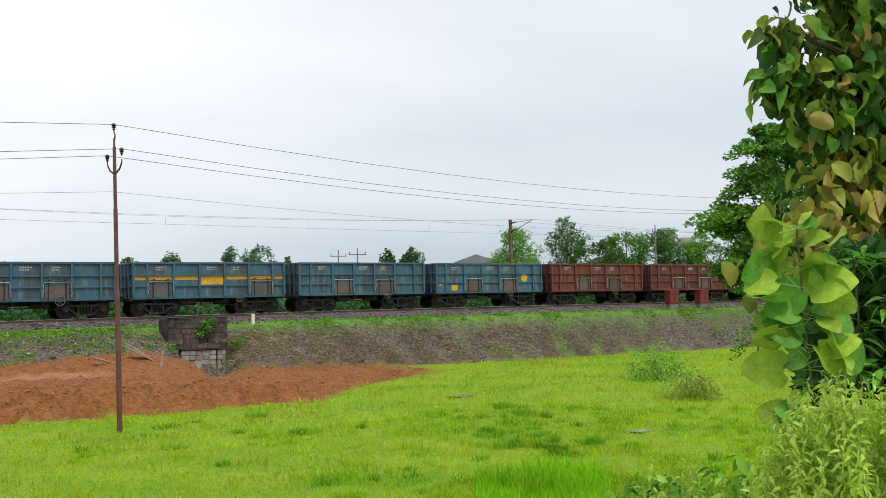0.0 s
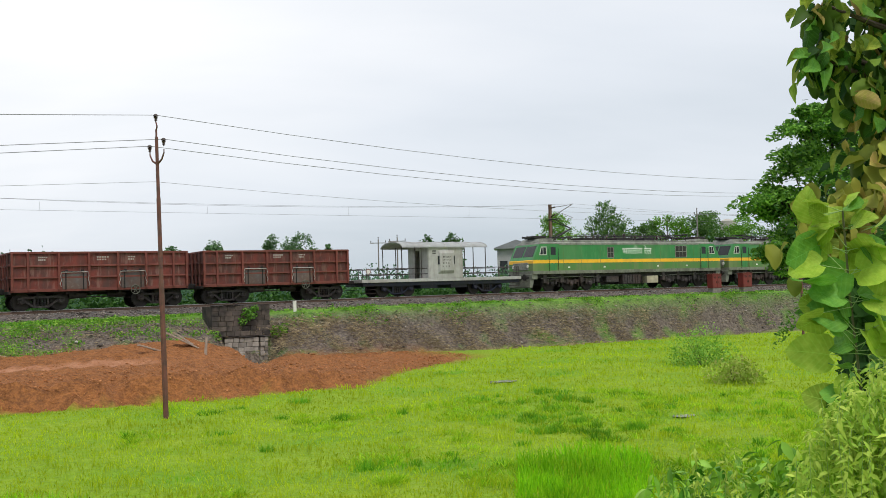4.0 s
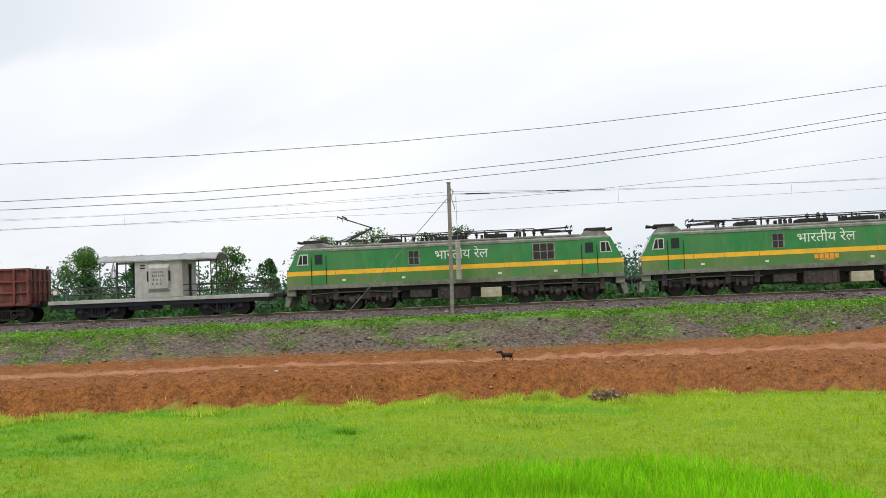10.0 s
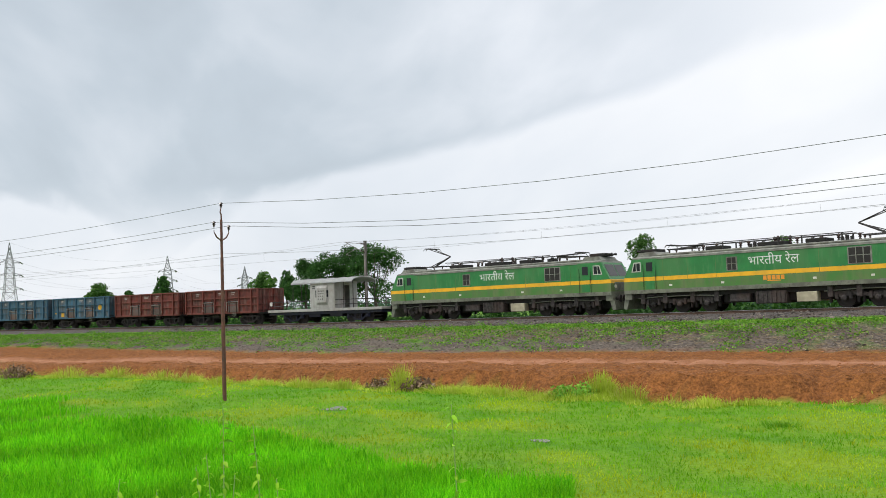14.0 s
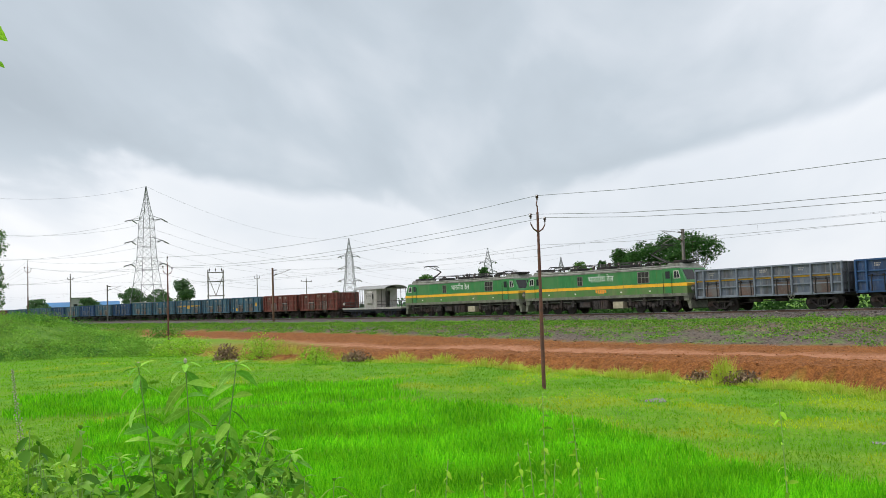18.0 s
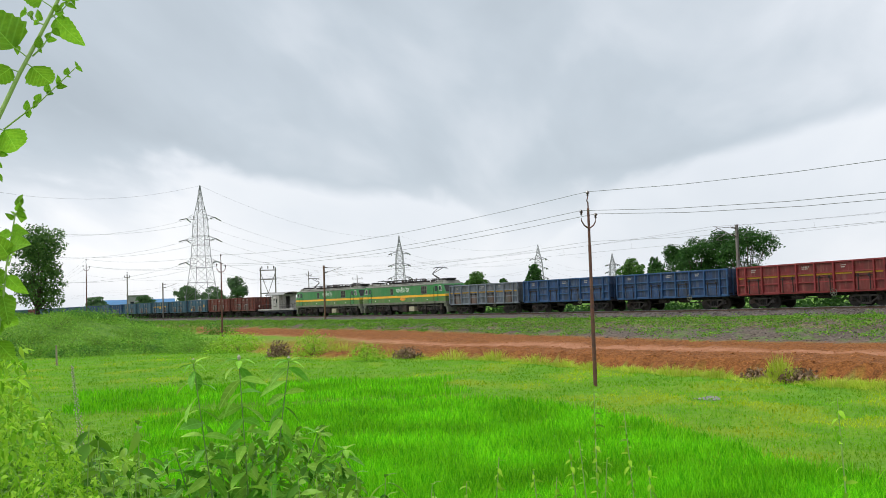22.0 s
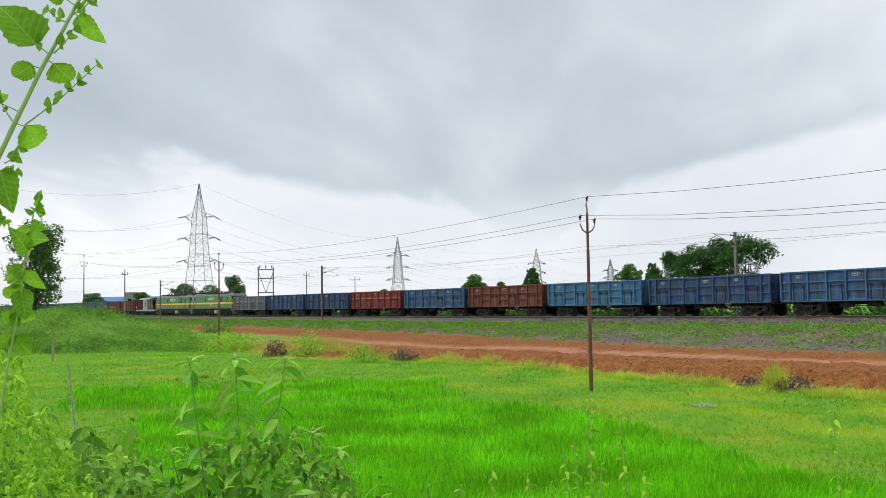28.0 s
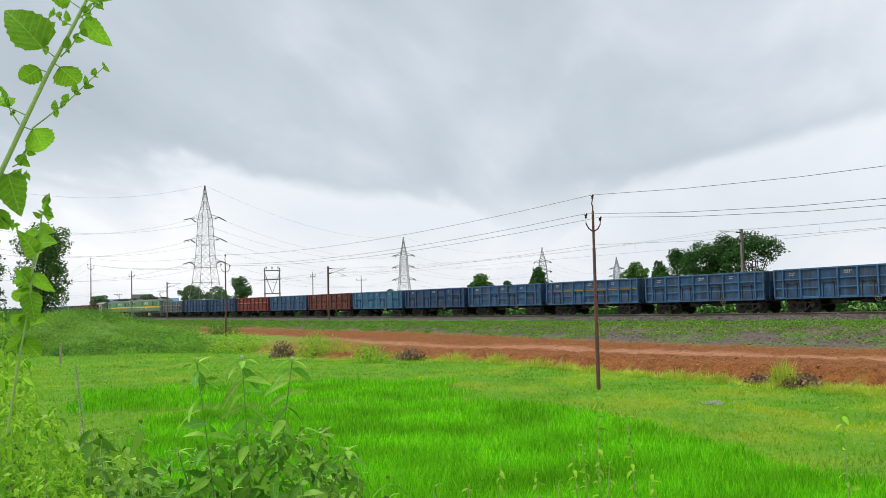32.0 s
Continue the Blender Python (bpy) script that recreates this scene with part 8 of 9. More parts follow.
def field_grass():
    """Blades over the whole field, taller and denser in the rice plots."""
    rng = np.random.RandomState(6)
    for name, n, mm, lab in (("field_grass", 240000, M_BLADE, "short bright green grass covering the wet field"), ("young_rice", 430000, M_PADDY, "dense bright green young rice in flooded plots"), ("pale_rice", 200000, M_RICE_PALE, "yellow-green young rice at the field's near edge")):
        az = rng.uniform(-131, 36, n)
        r = 15.5 * np.exp(rng.uniform(0, 1, n) ** (0.9 if name == "field_grass" else 1.2) * math.log(95 / 15.5 if name == "field_grass" else 48 / 15.5))
        x, y = r * np.sin(np.radians(az)), r * np.cos(np.radians(az))
        pad = in_paddy(x, y) if name != "pale_rice" else in_near_plot(x, y)
        s, d = to_line(x, y)
        ok = d > np.interp(s, *EDGE) + 0.2 + 0.7 * rough(x, y, 9, 3)
        keep = ok & ((rng.uniform(0, 1, n) > 0.75) | ~pad if name == "field_grass" else pad)
        for px, py, pr in PUDDLES:
            keep &= np.hypot(x - px, (y - py)) > pr * (0.45 + 0.5 * rng.uniform(0, 1, n))
        x, y, r = x[keep], y[keep], r[keep]
        z = lie(x, y)[0]
        k = len(x)
        if name == "field_grass":
            tuft = np.clip(rough(x, y, 5, 61) * rough(x, y, 1.7, 62) * 1.6, 0, 1) * np.where(x > -8, 1.0, 0.35)
            hgt = rng.uniform(0.06, 0.13, k) + 0.22 * tuft
        else:
            hgt = rng.uniform(0.26, 0.46, k)
        wid = np.maximum(0.010, r * 0.0005) * rng.uniform(0.7, 1.4, k)
        a = rng.uniform(0, 2 * np.pi, k)
        lean = rng.normal(0, 0.35 if name == "field_grass" else 0.2, (k, 2)) * hgt[:, None]
        base = np.stack([x, y, z - 0.02], 1)
        wv = np.stack([np.cos(a) * wid, np.sin(a) * wid, np.zeros(k)], 1)
        tip = base + np.stack([lean[:, 0], lean[:, 1], hgt], 1)
        mid = base + np.stack([lean[:, 0] * 0.3, lean[:, 1] * 0.3, hgt * 0.55], 1)
        v = np.stack([base, mid + wv, tip, mid - wv], 1)
        rank = rng.uniform(0.30, 0.52, k) < lush(x, y, np.full(k, 30.0)) if name == "field_grass" else np.zeros(k, bool)
        for sel, m2, lab2 in ((~rank, mm, lab), (rank, M_BLADE_RANK, "deeper green grass in the wet part of the field")):
            if sel.any():
                n2 = int(sel.sum())
                ob = new(name, fast_mesh(name, v[sel].reshape(-1, 3), np.arange(4 * n2).reshape(n2, 4), m2))
                tagged(ob, lab2, "grass" if name == "field_grass" else "rice", kind="stuff")


field_grass()


def meadow_clumps():
    """Knee-high clumps of rank grass between the wet hollows of the field."""
    rng = np.random.RandomState(73)
    for name, label, n, mm, lo, hi, per in (("rank_clumps", "knee-high clumps of bright rank grass in the wet field", 900, M_CLUMP, 0.12, 0.30, 30), ("dark_clumps", "dark green clumps of coarse grass in wet hollows", 90, M_RUSH, 0.14, 0.32, 36)):
        az, r = rng.uniform(-14, 31, n * 4), 18.5 + 17 * rng.uniform(0, 1, n * 4) ** 1.3
        x, y = r * np.sin(np.radians(az)), r * np.cos(np.radians(az))
        k = rough(x, y, 7, 91) + 0.5 * rough(x, y, 2.4, 92) + 0.035 * (az - 8) > (0.05 if name == "rank_clumps" else 0.45)
        x, y = x[k][:n], y[k][:n]
        m = len(x)
        high = rng.uniform(lo, hi, m)
        wide = rng.uniform(0.12, 0.34, m)
        q = rng.uniform(0, 1, (m, per)) ** 0.6 * wide[:, None]
        a = rng.uniform(0, 6.28, (m, per))
        bx, by = x[:, None] + q * np.cos(a), y[:, None] + q * np.sin(a)
        bz = np.broadcast_to(lie(x, y)[0][:, None] - 0.02, bx.shape)
        hh = high[:, None] * rng.uniform(0.5, 1.1, (m, per)) * (1 - 0.4 * q / wide[:, None])
        base = np.stack([bx, by, bz], -1).reshape(-1, 3)
        tip = base + np.stack([0.8 * q * np.cos(a) + rng.normal(0, 0.05, q.shape), 0.8 * q * np.sin(a) + rng.normal(0, 0.05, q.shape), hh], -1).reshape(-1, 3)
        t = rng.uniform(0, 6.28, len(base))
        wv = np.stack([np.cos(t), np.sin(t), np.zeros(len(t))], 1) * rng.uniform(0.008, 0.016, (len(t), 1))
        mid = base * 0.45 + tip * 0.55 - np.array([0, 0, 0.0])
        mid[:, :2] = base[:, :2] * 0.65 + tip[:, :2] * 0.35
        v = np.stack([base, mid + wv, tip, mid - wv], 1).reshape(-1, 3)
        ob = new(name, fast_mesh(name, v, np.arange(len(v)).reshape(-1, 4), mm))
        tagged(ob, label, "grass", kind="stuff")


meadow_clumps()


def rushes():
    """Darker tufts of rushes in the wettest part of the field."""
    rng = np.random.RandomState(71)
    spots = [(14.2, -7.0), (15.3, -7.2), (17.0, -7.1), (11.3, -8.5), (9.4, -9.3), (12.6, -8.0), (13.9, -8.6), (5.0, -9.8), (3.0, -10.3), (0.0, -10.6), (8.0, -6.5), (6.5, -6.6), (18.5, -6.6), (10.5, -6.3), (16.0, -8.4), (-9, -6.9), (-5, -7.4), (2.2, -7.3), (-60, -7.6), (-45, -8.2), (-117, -4.2), (-115.5, -4.1)]
    for k in range(10):
        spots.append((rng.uniform(-12, 21), rng.uniform(-11, -6.2)))
    for k in range(24):
        spots.append((rng.normal(11.5, 2.0), rng.normal(-7.4, 0.8)))
    for az, el in spots:
        p = sight(az, 3.8 / math.tan(radians(-el)))
        b = empty("rush_tuft", Matrix.Translation(p), "dark green tuft of rushes in the wet field", "rushes", "rush tufts")
        k = int(rng.choice((40, 80, 110, 180)))
        a, q = rng.uniform(0, 6.28, k), rng.uniform(0.20, 0.36) * (k / 110) ** 0.6 * rng.uniform(0, 1, k) ** 0.7
        hgt = rng.uniform(0.06, 0.20, k) * rng.uniform(0.7, 1.4)
        base = np.stack([q * np.cos(a), q * np.sin(a), np.full(k, -0.03)], 1)
        tip = base * np.array([1.35, 1.35, 0]) + np.stack([rng.normal(0, 0.05, k), rng.normal(0, 0.05, k), hgt], 1)
        t = rng.uniform(0, 6.28, k)
        wv = np.stack([np.cos(t), np.sin(t), np.zeros(k)], 1) * 0.014
        v = np.stack([base - wv, base + wv, tip], 1).reshape(-1, 3)
        o = new("tuft", fast_mesh("tuft", v, np.arange(3 * k).reshape(k, 3), M_RUSH))
        o.parent = b
        o["kind"] = "stuff"


rushes()


# ---- plants close to the camera ----
def leaf_mesh(name, length, width, material, shape="oval", fold=0.18, droop=0.25, wave=0.0, teeth=0.0, steps=9, across=(-1, -0.5, 0, 0.5, 1)):
    """One leaf: two halves folded along the midrib, tapering to a tip and drooping along x; rippled and toothed at its edge."""
    prof = {"oval": ((0, 0.02), (0.1, 0.35), (0.28, 0.85), (0.5, 1.0), (0.72, 0.78), (0.9, 0.35), (1, 0.0)),
            "heart": ((0, 0.30), (0.06, 0.75), (0.22, 1.0), (0.45, 0.92), (0.68, 0.66), (0.88, 0.28), (1, 0.0)),
            "lance": ((0, 0.03), (0.12, 0.45), (0.3, 0.9), (0.45, 1.0), (0.65, 0.75), (0.85, 0.35), (1, 0.0)),
            "round": ((0, 0.34), (0.05, 0.66), (0.16, 0.92), (0.36, 1.0), (0.58, 0.96), (0.78, 0.76), (0.92, 0.44), (1, 0.06)),
            "broad": ((0, 0.08), (0.08, 0.5), (0.25, 0.92), (0.5, 1.0), (0.75, 0.88), (0.92, 0.5), (1, 0.0))}[shape]
    verts, faces = [], []
    for i in range(steps):
        u = i / (steps - 1)
        w = float(np.interp(u, [p[0] for p in prof], [p[1] for p in prof]))
        x, z = u * length * (1 - 0.15 * u * droop), -droop * length * u * u
        ww = w * width / 2 * (1 + (teeth if i % 2 else -teeth))
        for q in across:
            ripple = wave * length * w * abs(q) ** 1.5 * math.sin(10 * u + (1.9 if q > 0 else 0.0))
            back = -0.16 * length * (1 - u) ** 3 * abs(q) if shape == "round" else 0.0
            verts.append((x + back, q * ww, z + fold * ww * abs(q) ** 1.3 + ripple))
    for i in range(steps - 1):
        n = len(across)
        for k in range(n - 1):
            a = n * i + k
            faces.append((a, a + 1, a + n + 1, a + n))
    return mesh_from(name, verts, faces, material, True)


def set_leaf(parent, me, at, heading, pitch, roll=0.0, size=1.0, name="leaf"):
    o = new(name, me)
    o.parent = parent
    o.matrix_basis = Matrix.Translation(at) @ Matrix.Rotation(heading, 4, "Z") @ Matrix.Rotation(-pitch, 4, "Y") @ Matrix.Rotation(roll, 4, "X") @ Matrix.Scale(size, 4)
    return o


LEAF_CO = {}


def joined_leaves(name, parent, sets, material):
    """Many leaves too small to pick apart, as one mesh: (mesh, place, heading, pitch, roll, size) each."""
    vs, fs, at = [], [], 0
    for me, p, a, pitch, roll, sz in sets:
        if me.name not in LEAF_CO:
            co = np.empty(len(me.vertices) * 3)
            me.vertices.foreach_get("co", co)
            LEAF_CO[me.name] = (co.reshape(-1, 3), np.array([list(q.vertices) for q in me.polygons]))
        co, fc = LEAF_CO[me.name]
        m = np.array(Matrix.Translation(p) @ Matrix.Rotation(a, 4, "Z") @ Matrix.Rotation(-pitch, 4, "Y") @ Matrix.Rotation(roll, 4, "X") @ Matrix.Scale(sz, 4))
        vs.append(co @ m[:3, :3].T + m[:3, 3])
        fs.append(fc + at)
        at += len(co)
    me = fast_mesh(name, np.vstack(vs), np.vstack(fs), material)
    me.polygons.foreach_set("use_smooth", [True] * len(me.polygons))
    o = new(name, me)
    if parent is not None:
        o.parent = parent
        o["kind"] = "stuff"
    return o


def near_mat(name, c1, c2, trans=0.3, rough=0.6, vein=0.0):
    """A large leaf seen close: veins and blotches, a tone for each leaf."""
    m = mat(name, c1, c2, 14, rough, 0.25, rand=0.28, fine=40, stain=tuple(v * 0.6 for v in c1), stain_scale=5, stain_amt=0.5)
    nt = m.node_tree
    b, out = nt.nodes["Principled BSDF"], nt.nodes["Material Output"]
    b.inputs["Specular IOR Level"].default_value = 0.12
    tr, mix = nt.nodes.new("ShaderNodeBsdfTranslucent"), nt.nodes.new("ShaderNodeMixShader")
    src = b.inputs["Base Color"].links[0].from_socket
    if vein:
        # pale midrib and side veins, at a slant from it
        N, link = nt.nodes.new, nt.links.new
        tc, sp = N("ShaderNodeTexCoord"), N("ShaderNodeSeparateXYZ")
        link(tc.outputs["Object"], sp.inputs[0])

        def calc(op, p, q=None):
            n = N("ShaderNodeMath")
            n.operation = op
            for k, v in enumerate((p, q)):
                if isinstance(v, (int, float)):
                    n.inputs[k].default_value = v
                elif v is not None:
                    link(v, n.inputs[k])
            return n.outputs[0]

        side = calc("ABSOLUTE", sp.outputs[1])
        slant = calc("SUBTRACT", sp.outputs[0], calc("MULTIPLY", side, 0.75))
        ribs = calc("POWER", calc("ABSOLUTE", calc("SINE", calc("MULTIPLY", slant, vein))), 14.0)
        mid = calc("LESS_THAN", side, 0.20 / vein)
        fac = calc("MULTIPLY", calc("MAXIMUM", calc("MULTIPLY", ribs, 0.45), mid), 0.42)
        pale = N("ShaderNodeMixRGB")
        link(fac, pale.inputs[0])
        link(src, pale.inputs[1])
        pale.inputs[2].default_value = (*(min(0.9, v * 1.5 + 0.06) for v in c1), 1)
        src = pale.outputs[0]
        link(src, b.inputs["Base Color"])
    nt.links.new(src, tr.inputs[0])
    mix.inputs[0].default_value = trans
    nt.links.new(b.outputs[0], mix.inputs[1])
    nt.links.new(tr.outputs[0], mix.inputs[2])
    nt.links.new(mix.outputs[0], out.inputs[0])
    return m


N_LIGHT = near_mat("broad_light_leaf", (0.30, 0.47, 0.045), (0.42, 0.56, 0.07), 0.4, 0.42, 70)
N_TEAL = near_mat("broad_green_leaf", (0.13, 0.34, 0.05), (0.20, 0.42, 0.06), 0.35, 0.4, 70)
N_OLIVE = near_mat("olive_leaf", (0.36, 0.42, 0.055), (0.20, 0.29, 0.04), 0.35, 0.6, 80)
N_BROWN = near_mat("browning_leaf", (0.52, 0.36, 0.14), (0.44, 0.38, 0.09), 0.3, 0.6, 80)
N_DEEP = near_mat("deep_green_leaf", (0.075, 0.19, 0.03), (0.05, 0.14, 0.024), 0.25, 0.5, 80)
N_WEED = near_mat("weed_leaf", (0.28, 0.55, 0.065), (0.20, 0.46, 0.05), 0.35, 0.5, 130)
N_WEED_L = near_mat("pale_weed_leaf_face", (0.36, 0.62, 0.09), (0.27, 0.52, 0.06), 0.35, 0.5, 130)
N_WEED_D = near_mat("dark_weed_leaf", (0.18, 0.46, 0.05), (0.12, 0.35, 0.035), 0.3, 0.5, 130)
N_BRANCH = near_mat("fresh_branch_leaf", (0.27, 0.52, 0.035), (0.19, 0.43, 0.03), 0.5, 0.5, 22)
BROADS = [leaf_mesh("leaf", 0.30, 0.33, m, "round", 0.25, d, 0.05, 0.0, 11) for m in (N_LIGHT, N_LIGHT, N_TEAL) for d in (0.25, 0.6)]
TEAKS = [leaf_mesh("leaf", 0.30, wd, m, sh, 0.5, d, 0.06, steps=11) for m in (N_OLIVE, N_BROWN, N_DEEP, N_OLIVE, N_TEAL) for d, sh, wd in ((0.4, "broad", 0.21), (0.9, "oval", 0.16))]


def sapling():
    """Young broad-leaved tree: one stem, large pale leaves in pairs."""
    rng = random.Random(3)
    r = 5.2
    foot = sight(28.5, r)
    top = Vector((*place(27.9, r), 3.8 + r * math.tan(radians(4.0))))
    t = empty("sapling", Matrix.Translation(foot), "young tree with large pale green leaves near the camera", "sapling")
    rise = top - foot
    bm = bmesh.new()
    tube(bm, [(0, 0, -0.2), rise * 0.3 + Vector((0.03, 0.01, 0)), rise * 0.55 + Vector((0.05, 0.02, 0)), rise * 0.8 + Vector((0.02, 0.02, 0)), rise], 0.011, 0.005, 8)
    part("stem", bm, M_STEM, t)
    out = Vector((-math.sin(radians(28)), -math.cos(radians(28)), 0))      # towards the camera, so that the leaves face its view
    along = Vector((math.cos(radians(-28)), math.sin(radians(-28)), 0))
    for k in range(33):
        u = min(1.0, 0.40 + 0.60 * (k + rng.uniform(-1.5, 1.5)) / 31.0)
        p = rise * u + Vector((0.05, 0.02, 0)) * (1 - abs(2 * u - 1))
        for q in (-1, 1):
            sz = rng.uniform(0.34, 0.76) * (1 if u > 0.6 else 0.8) * (0.75 if u > 0.95 else 1)
            me = BROADS[rng.choice((0, 0, 1, 2, 3, 4, 5) if u > 0.7 else (4, 5, 5, 4, 1, 0))]
            way = (along * q * rng.uniform(0.25, 1.0) + out * rng.uniform(-0.3, 0.9) + Vector((0, 0, rng.uniform(-1.1, 0.7) + (1.0 if u > 0.92 else 0)))).normalized()
            face = (out * rng.uniform(-0.2, 1.0) + Vector((0, 0, rng.uniform(0.0, 1.0))) + along * rng.uniform(-1.0, 1.0)).normalized()
            y = face.cross(way).normalized()
            m = Matrix((way, y, way.cross(y))).transposed().to_4x4()
            foot_of_leaf = p + (along * q * 0.8 + out * rng.uniform(-0.2, 0.6) + Vector((0, 0, rng.uniform(-0.3, 1.3)))).normalized() * rng.uniform(0.03, 0.17)
            bm = bmesh.new()
            rod(bm, p, foot_of_leaf, 0.0024, 0.0018, 5)
            stalk = part("leaf_stalk", bm, M_STALK, t)
            o = new("leaf", me)
            o.parent = stalk
            o.matrix_basis = Matrix.Translation(foot_of_leaf) @ m @ Matrix.Scale(sz, 4)
    return t


sapling()


def broad_tree():
    """Old broad-leaved tree overhanging the bank: limbs, drooping sprays of olive and browning leaves."""
    rng = random.Random(9)
    r0 = 10.5
    foot = sight(36.5, r0)
    t = empty("broadleaf_tree", Matrix.Translation(foot), "broad-leaved tree with olive and browning leaves", "tree")
    bm = bmesh.new()
    rod(bm, (0, 0, -0.4), (-0.1, 0.1, 2.6), 0.20, 0.16, 9)
    rod(bm, (-0.1, 0.1, 2.6), (-0.3, 0.0, 6.5), 0.16, 0.08, 9)
    part("trunk", bm, M_BARK, t)
    # sprays: direction, rise, distance, spread
    sprays = []
    for az, el, r, n, sp in ((26.1, 15.4, 9.6, 24, 0.34), (25.6, 12.6, 9.5, 14, 0.22), (27.5, 12.4, 9.8, 30, 0.5), (29.6, 15.0, 10, 36, 0.6), (31.8, 16.0, 10, 36, 0.7), (26.2, 13.0, 9.6, 18, 0.22), (28.5, 10.6, 9.8, 30, 0.5), (30.8, 12.3, 10, 40, 0.7),
                             (33.0, 13.5, 10.2, 40, 0.8), (31.0, 9.0, 10.2, 40, 0.7), (33.2, 9.5, 10.2, 40, 0.8), (29.6, 7.4, 10.0, 34, 0.55), (31.8, 5.6, 10.0, 44, 0.7), (28.3, 4.6, 9.8, 36, 0.55), (26.2, 3.6, 9.4, 24, 0.45),
                             (30.0, 3.2, 9.8, 44, 0.65), (33.0, 3.4, 10.0, 44, 0.8), (27.0, 1.6, 9.4, 20, 0.45), (33.5, 6.5, 10.2, 40, 0.8), (30.5, 18.5, 10, 30, 0.8), (29.0, 17.5, 10, 24, 0.6), (34.5, 17.5, 10, 30, 0.8)):
        c = Vector((*place(az + 1.3, r), 3.8 + r * math.tan(radians(el)))) - foot
        sprays.append((c, int(n * (0.75 if el > 11 else 0.6)), sp * (0.82 if el > 11 else 1.0)))
    for c, n, sp in sprays:
        bm = bmesh.new()
        st = Vector((-0.2, 0.05, min(max(1.2, c.z - 1.2), 6.3)))
        mid = st.lerp(c, 0.55) + Vector((0, 0, 0.25))
        rod(bm, st, mid, 0.05, 0.035, 6)
        rod(bm, mid, c, 0.035, 0.012, 6)
        limb = part("limb", bm, M_BARK, t)
        for k in range(n):
            p = c + Vector((rng.gauss(0, 1), rng.gauss(0, 1), rng.gauss(0, 0.8))) * sp * 0.40
            me = TEAKS[rng.choice((0, 1, 2, 3, 2, 3, 6, 7, 8) if c.z < 5.1 else (0, 2, 3, 4, 5, 6, 8, 9, 4, 5, 8, 9))]
            set_leaf(limb, me, p, rng.uniform(0, 6.28), rng.uniform(-1.5, 0.1), rng.uniform(-1.3, 1.3), rng.uniform(0.45, 0.95))
    # inside of the crown: a dark leaf colour stands in for its shade
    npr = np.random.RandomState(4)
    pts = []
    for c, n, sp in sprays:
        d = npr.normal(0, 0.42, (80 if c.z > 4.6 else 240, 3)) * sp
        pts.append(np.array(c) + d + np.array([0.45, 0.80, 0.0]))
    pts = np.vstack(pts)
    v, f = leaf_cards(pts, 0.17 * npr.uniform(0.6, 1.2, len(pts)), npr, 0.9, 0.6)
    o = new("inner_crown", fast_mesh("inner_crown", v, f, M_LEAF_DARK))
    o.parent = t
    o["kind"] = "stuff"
    small = []
    for c, n, sp in sprays:
        for k in range(int((62 if c.z > 4.6 else 105) * sp / 0.5)):
            p = c + Vector((rng.gauss(0, 1), rng.gauss(0, 1) + 0.4, rng.gauss(0, 0.9) - 0.2)) * sp * 0.38
            small.append((TEAKS[rng.randrange(10)], p, rng.uniform(0, 6.28), rng.uniform(-1.4, 0.0), rng.uniform(-0.8, 0.8), rng.uniform(0.35, 0.9)))
    joined_leaves("crown", t, [q for q in small if not 3.1 < q[1].z < 5.2], M_TEAK_OLD)
    joined_leaves("lower_crown", t, [q for q in small if 3.1 < q[1].z < 5.2], M_TEAK_PALE)


broad_tree()


def fine_tree():
    """Finer-leaved green tree standing behind the broad-leaved one."""
    rng = np.random.RandomState(14)
    r = 17.0
    foot = sight(29.5, r)
    t = empty("fine_leaved_tree", Matrix.Translation(foot), "green tree with small leaflets on drooping twigs", "tree")
    bm = bmesh.new()
    rod(bm, (0, 0, -0.4), (-0.2, 0, 3.0), 0.16, 0.12, 8)
    pts = []
    for az, el, w in ((25.2, 6.8, 1.0), (24.0, 5.0, 0.9), (26.6, 7.6, 1.0), (25.6, 4.4, 1.1), (27.6, 5.6, 1.3), (23.6, 5.2, 0.6), (23.3, 4.2, 0.5), (25.4, 8.6, 0.7), (25.4, 9.6, 0.4), (27.0, 3.0, 1.2), (24.4, 2.4, 0.8), (26.5, 9.2, 0.8), (28.4, 8.3, 1.2), (25.4, 1.3, 0.8), (23.7, 1.6, 0.5), (30.0, 5.0, 1.6), (30.5, 2.0, 1.6), (27.2, 10.0, 0.6)):
        c = np.array([*place(az + 0.8, r), 3.8 + r * math.tan(radians(el))]) - np.array(foot)
        rod(bm, (-0.2, 0, 3.0), tuple(c), 0.05, 0.012, 5)
        n = int(2300 * w)
        twig = rng.normal(0, 0.30, (16, 3)) * w * np.array([1, 1, 0.55])
        ball = rng.normal(0, 1, (n, 3))
        ball *= (rng.uniform(0, 1, n) ** 0.4 / np.linalg.norm(ball, axis=1))[:, None]
        d = twig[rng.randint(0, 16, n)] + ball * np.array([0.30, 0.30, 0.12]) * w
        d[:, 2] -= 0.30 * (d[:, 0] ** 2 + d[:, 1] ** 2)
        pts.append(c + d)
    part("trunk", bm, M_BARK, t)
    pts = np.vstack(pts)
    v, f = leaf_cards(pts, 0.085 * rng.uniform(0.7, 1.3, len(pts)), rng, 0.5, 0.45)
    o = new("crown", fast_mesh("crown", v, f, leaf_mat("fine_leaves", (0.035, 0.13, 0.02), (0.23, 0.46, 0.06), None, 0.5, 0.35, 1.6)))
    o.parent = t


fine_tree()


